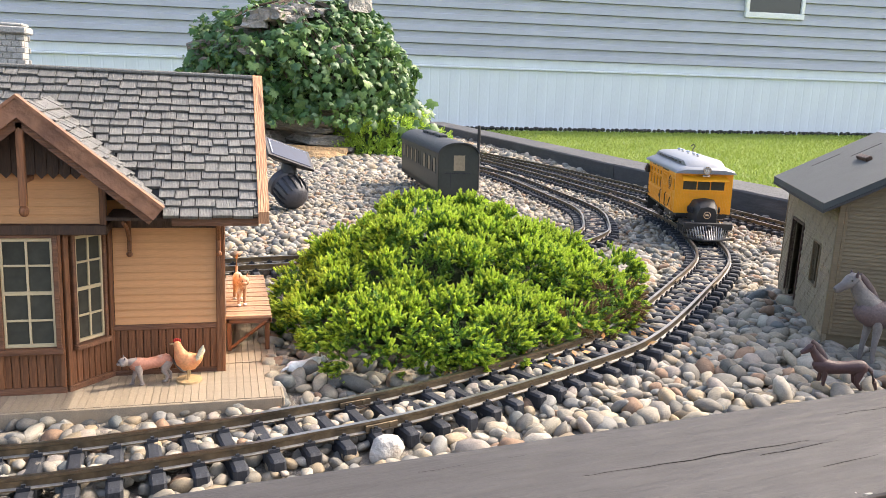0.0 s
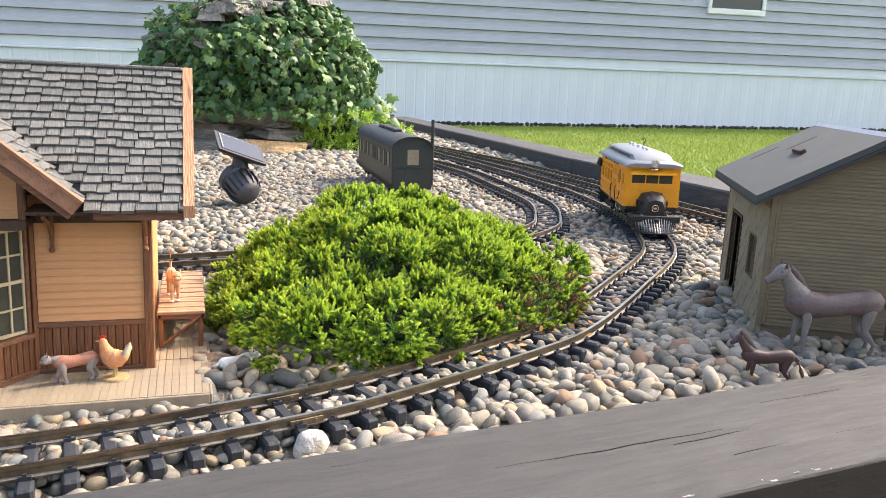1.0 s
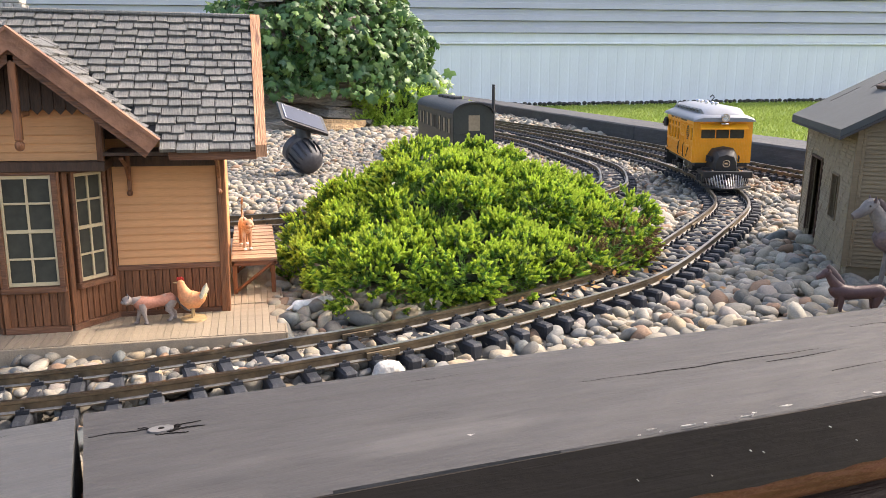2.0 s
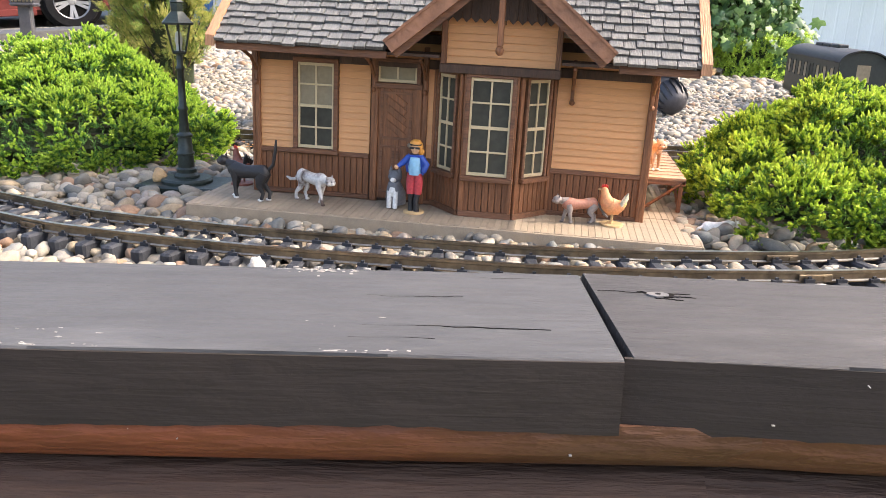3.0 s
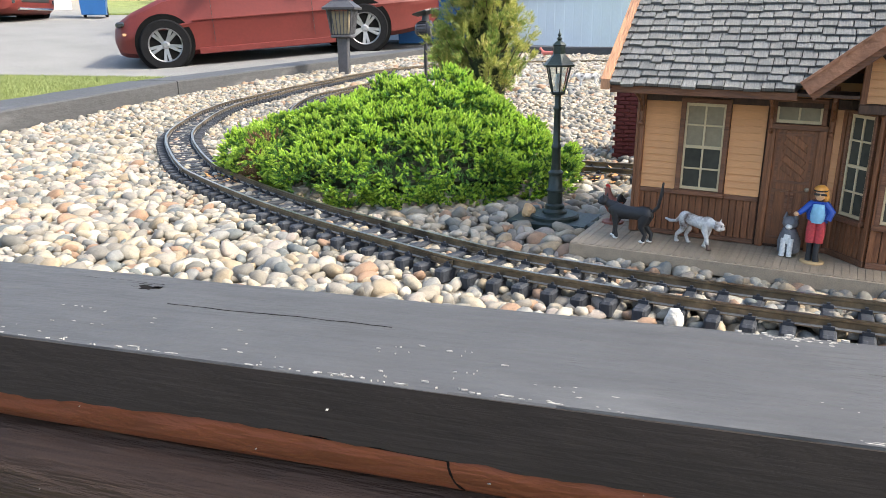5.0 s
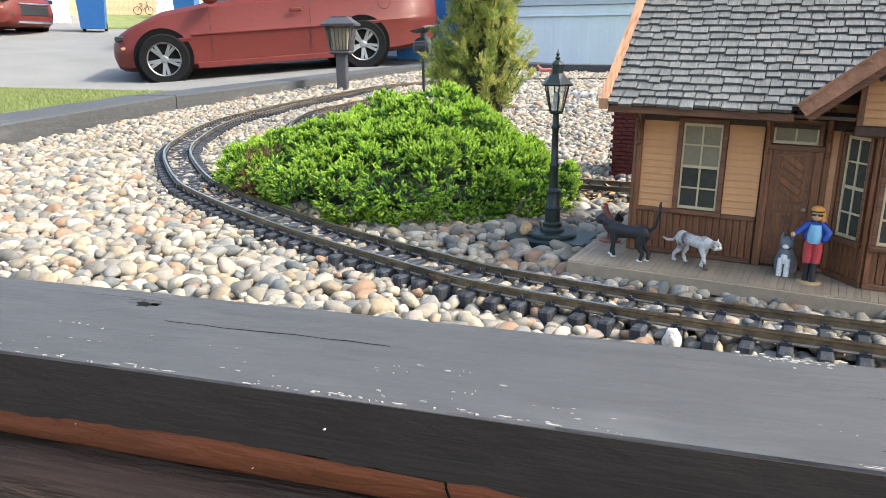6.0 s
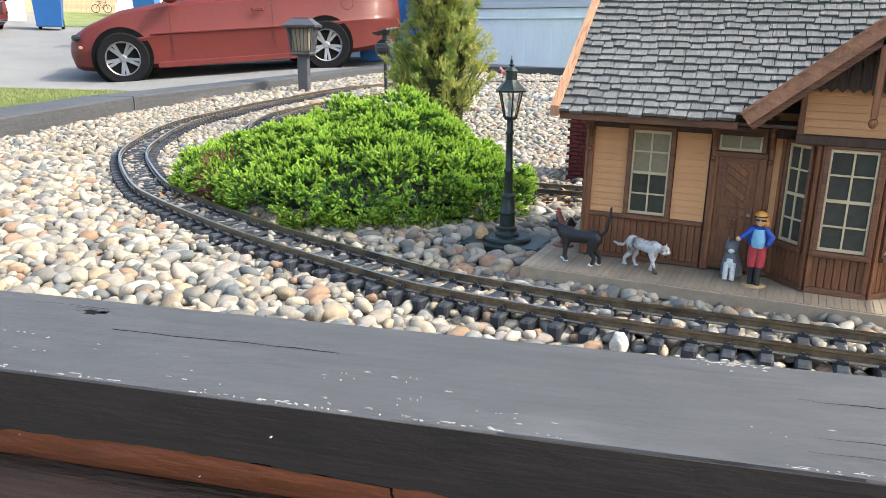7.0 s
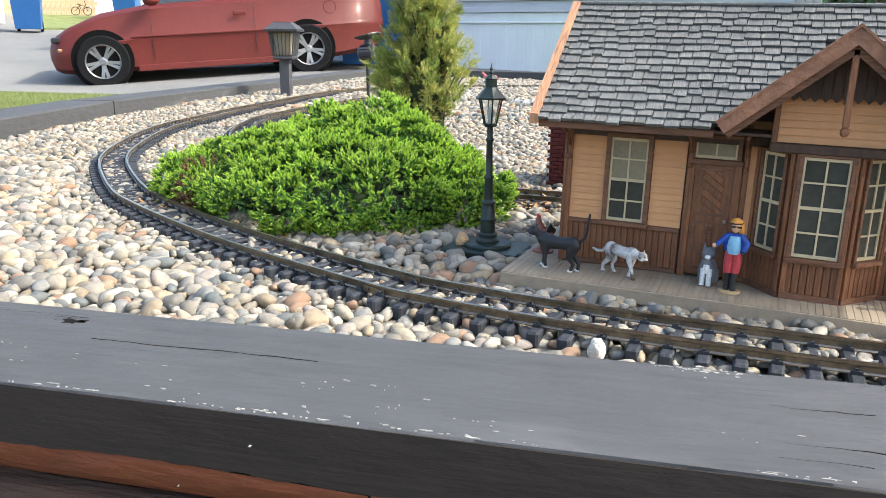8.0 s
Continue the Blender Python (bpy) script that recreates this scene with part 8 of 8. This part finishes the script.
# window high on the wall
WX = 3.60
win = part("window", Mesh().box(WX - 0.06, WX + 0.86, -0.06, 0.0, 1.62, 1.70, 0.008).box(WX - 0.06, WX + 0.0, -0.06, 0.0, 1.70, 2.9, 0.008).box(WX + 0.80, WX + 0.86, -0.06, 0.0, 1.70, 2.9, 0.008), M["white"], house, "white-framed house window")
part("pane", Mesh().box(WX, WX + 0.80, -0.035, -0.028, 1.70, 2.9), M["glass_dark"], win)
part("roof", Mesh().prism([(-0.4, 3.5), (2.5, 4.6), (5.4, 3.5), (5.4, 3.42), (-0.4, 3.42)], "x", HX0 - 0.4, HX1 + 0.4), M["shed_roof"], house)
part("rear_wall", Mesh().box(HX0, HX1, 4.7, 5.0, 0, 3.5), M["siding"], house)
edg = thing("lawn_edging", "dark scalloped edging along the house skirting", "edging", pose(3.5, 9.55, YARD, 0, 0, math.degrees(math.atan(HS))))
_e = Mesh().ball((0, 0, 0.03), (0.046, 0.030, 0.028), 8, 6).data("edging_stone", M["black"])
for i in range(270):
    o = new("edging_stone", _e)
    o.parent = edg
    o.matrix_basis = pose(-8 + i * 0.068, -0.16 + 0.02 * math.sin(i * 1.9), 0.006 * math.sin(i * 2.7), 0, 0, 17 * i)

# ---- lawn blades ----


def blades(name, label, n, region, hmin, hmax, wd, mat="grass"):
    g = np.random.default_rng(17)
    P = region(g, n)
    n = len(P)
    a = g.uniform(0, 6.283, n)
    h = g.uniform(hmin, hmax, n)
    s = np.c_[np.cos(a), np.sin(a), np.zeros(n)] * wd
    lean = np.c_[g.normal(0, 0.7, n), g.normal(0, 0.7, n), np.ones(n)] * h[:, None]
    root = np.c_[P, np.full(n, YARD)]
    V = np.stack([root - s, root + s, root + lean], 1).reshape(-1, 3)
    ob = big_mesh(name, V, np.arange(n * 3).reshape(-1, 3), M[mat])
    return tagged(ob, label, "grass", kind="stuff")


def right_lawn(g, n):
    y = g.uniform(0, 1, n) ** 1.2 * 8.6 + 0.6
    x = 1.30 + g.uniform(0, 1, n) * (1.0 + y * 0.95)
    ok = y < 9.38 - 0.07 * (x - 3.5)
    return np.c_[x, y][ok]


def left_lawn(g, n):
    x, y = g.uniform(-8.6, -1.9, n), g.uniform(0.2, 5.6, n)
    ok = (y < 2.0 + 0.1417 * (x + 30)) & (y > 0.2 - 0.30 * (x + 1.9)) & (x < -1.9 - 0.30 * y)
    return np.c_[x, y][ok]


def rear_lawn(g, n):
    return np.c_[g.uniform(-2.6, 2.5, n), g.uniform(4.5, 9.4, n)]


blades("grass", "bright green mown grass beside the timber", 110000, right_lawn, 0.018, 0.045, 0.0045)
blades("grass", "bright green mown grass by the driveway", 130000, left_lawn, 0.015, 0.04, 0.0045, "grass_dull")
blades("grass", "mown grass between the bed and the house", 25000, rear_lawn, 0.03, 0.06, 0.004)

# ---- cars ----


def wheel(parent, x, y, s, R=0.318):
    t = part("tyre", Mesh().lathe([(R * 0.66, -0.11), (R * 0.94, -0.115), (R, -0.09), (R, 0.09), (R * 0.94, 0.115), (R * 0.66, 0.11)], 36, pose(x, y, R, -90 * s, 0, 0), True), M["rubber"], parent, smooth=35)
    rim = part("rim", Mesh().lathe([(R * 0.60, 0.06), (R * 0.68, 0.105), (R * 0.66, 0.112), (R * 0.62, 0.10), (R * 0.60, 0.02)], 36, pose(x, y, R, -90 * s, 0, 0), True), M["alloy"], t, "silver five-spoke alloy rim", smooth=35)
    part("hub_well", Mesh().lathe([(R * 0.66, 0.02), (R * 0.66, 0.052), (0.01, 0.052)], 30, pose(x, y, R, -90 * s, 0, 0)), M["black"], t)
    for i in range(5):
        a = 72 * i + 18
        for o in (-9, 9):
            part("spoke", Mesh().add([(0.02, -0.014, 0.085), (R * 0.64, -0.020, 0.098), (R * 0.64, 0.020, 0.098), (0.02, 0.014, 0.085), (0.02, -0.018, 0.05), (R * 0.64, -0.026, 0.055), (R * 0.64, 0.026, 0.055), (0.02, 0.018, 0.05)], [(0, 1, 2, 3), (7, 6, 5, 4), (0, 4, 5, 1), (1, 5, 6, 2), (2, 6, 7, 3), (3, 7, 4, 0)], pose(x, y, R, -90 * s, 0, 0) @ pose(0, 0, 0, 0, 0, a + o)), M["alloy"], t)
    part("hub_cap", Mesh().lathe([(0.055, 0.05), (0.055, 0.085), (0.03, 0.092)], 16, pose(x, y, R, -90 * s, 0, 0)), M["alloy"], t)


def sports_car(label, m):
    """A low two-door coupe: x forwards from mid wheelbase, y to its left."""
    c = thing("car", label, "car", m)
    wb, half = 1.285, 0.93
    st = [(1.93, 0.34, 0.52, 0.50), (1.88, 0.24, 0.60, 0.72), (1.80, 0.20, 0.66, 0.82), (1.66, 0.18, 0.74, 0.90), (1.25, 0.17, 0.90, 0.93), (0.70, 0.17, 0.98, 0.93), (0.0, 0.17, 1.00, 0.925), (-0.70, 0.17, 1.02, 0.93), (-1.285, 0.17, 1.04, 0.935), (-1.80, 0.20, 1.03, 0.92), (-2.25, 0.26, 0.98, 0.82), (-2.40, 0.36, 0.92, 0.66)]
    vs, fs = [], []
    for x, lo, hi, w in st:
        mid = lo + (hi - lo) * 0.50
        ring = [(w * 0.80, lo), (w * 0.975, lo + 0.06), (w * 0.985, mid - 0.05), (w, mid), (w * 0.965, mid + 0.05), (w * 0.93, hi - 0.06), (w * 0.82, hi)]
        vs += [(x, y, z) for y, z in ring] + [(x, -y, z) for y, z in reversed(ring)]
    n = 14
    for k in range(len(st) - 1):
        for j in range(n):
            fs.append((k * n + j, k * n + (j + 1) % n, (k + 1) * n + (j + 1) % n, (k + 1) * n + j))
    fs += [tuple(range(n)), tuple((len(st) - 1) * n + j for j in range(n))]
    me = Mesh().add(vs, fs)
    body = part("body", me, M["car_red"], c, "dark red painted body", smooth=40)
    # cabin
    cv = []
    for (x, z), w in (((0.78, 0.96), 0.78), ((-0.02, 1.27), 0.60), ((-0.75, 1.28), 0.60), ((-1.85, 1.02), 0.72)):
        cv += [(x, w, z), (x, -w, z)]
    cf = [(0, 1, 3, 2), (2, 3, 5, 4), (4, 5, 7, 6), (0, 2, 4, 6), (1, 7, 5, 3), (0, 6, 7, 1)]
    part("cabin_glass", Mesh().add(cv, cf), M["glass_dark"], c, "dark tinted cabin glass", smooth=20)
    part("roof_panel", Mesh().box(-0.76, -0.02, -0.60, 0.60, 1.272, 1.292, 0.01), M["car_red"], c)
    for s in (-1, 1):
        y0 = s * half
        for x in (wb, -wb):
            # no opening is cut: a black disc paints the shade of the well
            part("wheel_arch", Mesh().lathe([(0.368, -0.20), (0.368, 0.004), (0.355, 0.004), (0.02, 0.004)], 36, pose(x, y0 * 0.985, 0.335, -90 * s, 0, 0)), M["arch"], body, "black disc on the body for the wheel well's shade")
            wheel(c, x, s * 0.845, s)
        for x0, x1 in ((0.66, 0.666), (-0.62, -0.614)):
            ya, yb = sorted((y0 * 0.995, y0 * 1.003))
            part("door_gap", Mesh().box(x0, x1, ya, yb, 0.30, 0.93), M["black"], body)
        ya, yb = sorted((y0 * 0.99, y0 * 1.012))
        part("side_moulding", Mesh().box(-0.90, 0.92, ya, yb, 0.585, 0.605, 0.004), M["car_red"], body)
        part("sill", Mesh().box(-0.88, 0.88, ya, yb, 0.17, 0.25, 0.02), M["car_red"], body)
        part("door_handle", Mesh().box(-0.52, -0.36, ya, yb, 0.80, 0.85, 0.01), M["car_red"], body)
        part("fuel_flap", Mesh().lathe([(0.085, 0), (0.085, 0.003), (0.081, 0.003), (0.081, 0)], 28, pose(-1.62, y0 * 0.978, 0.84, -90 * s, 0, 0), True), M["arch"], body, "round fuel flap outline")
        part("mirror", Mesh().ball((0.62, s * 1.02, 1.02), (0.10, 0.11, 0.07), 14, 10), M["car_red"], c, smooth=180)
        part("headlamp", Mesh().box(1.74, 1.86, min(s * 0.5, s * 0.8), max(s * 0.5, s * 0.8), 0.57, 0.64, 0.02), M["glass_dark"], c)
        part("side_marker", Mesh().box(1.74, 1.80, min(s * 0.78, s * 0.835), max(s * 0.78, s * 0.835), 0.46, 0.50, 0.01), M["rake"], c)
    return c


_f, _r = Vector((-7.628, 6.575, -0.262)), Vector((-5.799, 8.182, -0.092))
_cs = (_f - _r).length / 2.57
_fw = (_f - _r).normalized()
_lf = Vector((0, 0, 1)).cross(_fw).normalized()
_up = _fw.cross(_lf)
_mid = (_f + _r) / 2 - _lf * 0.90 * _cs
sports_car("dark red two-door sports coupe parked on the driveway", Matrix(((_fw.x, _lf.x, _up.x, _mid.x), (_fw.y, _lf.y, _up.y, _mid.y), (_fw.z, _lf.z, _up.z, _mid.z), (0, 0, 0, 1))) @ Matrix.Scale(_cs, 4))
far_car = sports_car("dark red car with wide dark grille parked down the driveway", pose(-17.15, 9.95, 0.33, 0, 0, 20) @ Matrix.Diagonal((1, 1, 1.25, 1)))
part("grille", Mesh().box(1.86, 1.945, -0.46, 0.46, 0.36, 0.52, 0.015), M["black"], far_car, "wide dark grille")
part("chrome_strip", Mesh().box(1.88, 1.955, -0.48, 0.48, 0.535, 0.56, 0.008), M["steel"], far_car)
part("bumper_strip", Mesh().box(1.86, 1.95, -0.55, 0.55, 0.24, 0.275, 0.008), M["steel"], far_car)
for q in (-1, 1):
    part("fog_lamp", Mesh().box(1.80, 1.90, min(q * 0.52, q * 0.70), max(q * 0.52, q * 0.70), 0.33, 0.42, 0.02), M["glass_dark"], far_car)

# ---- bins, fence and buildings behind the driveway ----


def bin_(label, c, turn=0, s=1.0):
    b = thing("wheelie_bin", label, "bin", pose(*c, 0, 0, turn), group="blue bins")
    part("bin_body", Mesh().add([(-0.26 * s, -0.28 * s, 0.05), (0.26 * s, -0.28 * s, 0.05), (0.26 * s, 0.28 * s, 0.05), (-0.26 * s, 0.28 * s, 0.05), (-0.32 * s, -0.36 * s, 0.98 * s), (0.32 * s, -0.36 * s, 0.98 * s), (0.32 * s, 0.36 * s, 0.98 * s), (-0.32 * s, 0.36 * s, 0.98 * s)], [(3, 2, 1, 0), (4, 5, 6, 7), (0, 1, 5, 4), (1, 2, 6, 5), (2, 3, 7, 6), (3, 0, 4, 7)]), M["blue_bin"], b)
    part("lid", Mesh().box(-0.34 * s, 0.34 * s, -0.40 * s, 0.38 * s, 0.98 * s, 1.06 * s, 0.03), M["blue_bin"], b)
    part("rim_band", Mesh().box(-0.335 * s, 0.335 * s, -0.375 * s, 0.37 * s, 0.90 * s, 0.94 * s, 0.01), M["blue_bin"], b)
    for x in (-0.24, 0.24):
        part("bin_wheel", Mesh().lathe([(0.11, -0.03), (0.12, -0.02), (0.12, 0.02), (0.11, 0.03)], 18, pose(x * s, 0.30 * s, 0.12, 0, 90, 0)), M["rubber"], b)


bin_("tall blue wheelie bin standing behind the car", (-5.90, 9.95, YARD + 0.20), 25, 1.35)
bin_("tall blue wheelie bin standing behind the car", (-5.35, 10.15, YARD + 0.20), 15, 1.35)
bin_("blue wheelie bin across the driveway", (-15.35, 12.05, 0.50), 45, 0.95)
bin_("blue wheelie bin beside the fence", (-19.66, 19.37, 1.10), 30, 1.2)

fence = thing("wooden_fence", "tan board fence beyond the driveway", "fence", pose(-22.9, 18.8, 1.12, 0, 0, 48))
_fb = Mesh().box(-0.07, 0.07, -0.012, 0.012, 0, 1.8, 0.004).data("fence_board", M["fence"])
for i in range(32):
    o = new("fence_board", _fb)
    o.parent = fence
    o.matrix_basis = pose(-3 + i * 0.15, 0.004 * (i % 2), 0.01 * math.sin(i * 3.0))
part("fence_rail", Mesh().box(-3.1, 1.8, 0.016, 0.05, 0.4, 0.5).box(-3.1, 1.8, 0.016, 0.05, 1.4, 1.5), M["fence"], fence)
nb = thing("neighbour_house", "white sided neighbouring house across the driveway", "house", pose(-23.5, 11.6, 0.70, 0, 0, 52))
part("wall", Mesh().box(-5, 5, 0, 4, 0, 3.4), M["white"], nb)
part("roof", Mesh().prism([(-0.4, 3.3), (2, 4.4), (4.4, 3.3)], "x", -5.3, 5.3), M["shed_roof"], nb)
for i in range(14):
    part("siding_board", Mesh().box(-5, 5, -0.03, 0.0, 0.1 + i * 0.22, 0.30 + i * 0.22, 0.005), M["white"], nb)

nb2 = thing("neighbour_house", "pale grey sided house beyond the fence", "house", pose(-19.9, 24.8, 1.15, 0, 0, 45))
part("wall", Mesh().box(-5, 5, 0, 4, 0, 3.4), M["skirt"], nb2)
part("roof", Mesh().prism([(-0.4, 3.3), (2, 4.4), (4.4, 3.3)], "x", -5.3, 5.3), M["shed_roof"], nb2)
for i in range(14):
    part("siding_board", Mesh().box(-5, 5, -0.03, 0.0, 0.1 + i * 0.22, 0.30 + i * 0.22, 0.005), M["skirt"], nb2)

# a bicycle by the fence
bk = thing("bicycle", "small child's bicycle leaning by the fence", "bicycle", pose(-20.95, 18.75, 1.13, 0, 0, 45) @ Matrix.Scale(0.55, 4))
for x in (-0.32, 0.32):
    part("bicycle_wheel", Mesh().tube([(x + 0.22 * math.cos(a * math.pi / 10), 0, 0.24 + 0.22 * math.sin(a * math.pi / 10)) for a in range(21)], 0.022, 6), M["rubber"], bk)
part("bicycle_frame", Mesh().tube([(-0.32, 0, 0.24), (-0.10, 0, 0.55), (0.24, 0, 0.58), (0.32, 0, 0.24)], 0.02, 6).tube([(-0.10, 0, 0.55), (0.0, 0, 0.26), (0.24, 0, 0.58)], 0.02, 6).tube([(0.24, 0, 0.58), (0.20, 0, 0.78)], 0.018, 6).tube([(0.2, -0.2, 0.80), (0.2, 0.2, 0.80)], 0.018, 6), M["brick_red"], bk)
part("saddle", Mesh().ball((-0.12, 0, 0.62), (0.12, 0.06, 0.035), 10, 8), M["black"], bk)

# ---- roof shingles ----
_shw = [0.0100, 0.0120, 0.0138, 0.0155]
_shd = []
for w in _shw:
    _shd.append(Mesh().add([(0.0003, 0, 0.0002), (w - 0.0003, 0, 0.0002), (w - 0.0003, 0.0138, 0.0), (0.0003, 0.0138, 0.0), (0.0003, 0, 0.0034), (w - 0.0003, 0, 0.0034), (w - 0.0003, 0.0138, 0.0008), (0.0003, 0.0138, 0.0008)], [(3, 2, 1, 0), (4, 5, 6, 7), (0, 1, 5, 4), (1, 2, 6, 5), (2, 3, 7, 6), (3, 0, 4, 7)]).data("shingle", M["shingle"]))


def shingles(frame_m, width, length, keep, stretch):
    """Courses of shingles on a slope: local x along the eave, y up the slope, z out of it. Those in the stretch are pieces, the rest one mesh."""
    rows = int(length / 0.0102)
    rest = Mesh()
    q = random.Random(int(width * 1e4) + int(frame_m.translation.x * 777))
    for k in range(rows):
        x = 0.0
        while x < width - 0.002:
            i = q.randrange(4)
            w = _shw[i]
            y = k * length / rows + q.uniform(-0.0019, 0.0016)
            sx = 1.0
            if x == 0.0:
                sx = q.uniform(0.4, 1.0)
            if x + w * sx > width:
                sx = (width - x) / w
            if sx > 0.12:
                m = frame_m @ pose(x, y, 0.0007, q.uniform(-1.5, 0.8), q.uniform(-1, 1), q.uniform(-0.8, 0.8)) @ Matrix.Diagonal((sx, 1, 1, 1))
                c = frame_m @ Vector((x + w * sx / 2, y + 0.005, 0))
                if keep(c):
                    if stretch(c):
                        put("shingle", _shd[i], station, m)
                    else:
                        rest.add([v.co[:] for v in _shd[i].vertices], [tuple(p.vertices) for p in _shd[i].polygons], m)
            x += w * sx + 0.0003
    if rest.v:
        ob = wpart("roof_shingles", rest, M["shingle"], station, "rows of grey wooden shingles")
        ob["kind"] = "stuff"


def slope_frame(o, ex, ey):
    ex, ey = Vector(ex).normalized(), Vector(ey).normalized()
    ez = ex.cross(ey)
    return Matrix(((ex.x, ey.x, ez.x, o[0]), (ex.y, ey.y, ez.y, o[1]), (ex.z, ey.z, ez.z, o[2]), (0, 0, 0, 1)))


def clear_of_gable(c):
    return GZ - GS * abs(c.x - GX) < c.z + 0.001


shingles(slope_frame((RX0 + 0.0085, EY - 0.003, EZ - 0.003 * SL), (1, 0, 0), (0, RY - EY, RZ - EZ)), RX1 - RX0 - 0.017, math.hypot(RY - EY, RZ - EZ) + 0.002, clear_of_gable, lambda c: c.z < 0.232)
shingles(slope_frame((RX1 - 0.0085, 2 * RY - EY + 0.003, EZ - 0.003 * SL), (-1, 0, 0), (0, EY - RY, RZ - EZ)), RX1 - RX0 - 0.017, math.hypot(RY - EY, RZ - EZ) + 0.002, lambda c: True, lambda c: False)


def over_main(c):
    return c.z > EZ + (c.y - EY) * SL - 0.002


for sgn, tipx in ((1, GX + 0.0900), (-1, GX - 0.0915)):
    ze = GZ - GS * abs(tipx - GX)
    ln = math.hypot(tipx - GX, ze - GZ)
    if sgn > 0:
        fm = slope_frame((tipx + 0.002, 0.003, ze - 0.0017), (0, 1, 0), (GX - tipx, 0, GZ - ze))
    else:
        fm = slope_frame((tipx - 0.002, yh + 0.004, ze - 0.0017), (0, -1, 0), (GX - tipx, 0, GZ - ze))
    shingles(fm, yh + 0.001, ln + 0.002, over_main, lambda c: False)

# the whole station has settled a little towards its loading dock
_settle = pose(-0.155, 0.0, DECK) @ pose(0, 0, 0, 0, 0.9, 0) @ pose(-0.155, 0.0, DECK).inverted()
for ob in [platform, dock] + [q for q in scene.objects if q.parent is None and q.get("group") == "platform animals"]:
    ob.matrix_basis = _settle @ ob.matrix_basis
station.matrix_basis = _settle @ pose(-0.155, 0.155, DECK, 0, 0.3, 0)
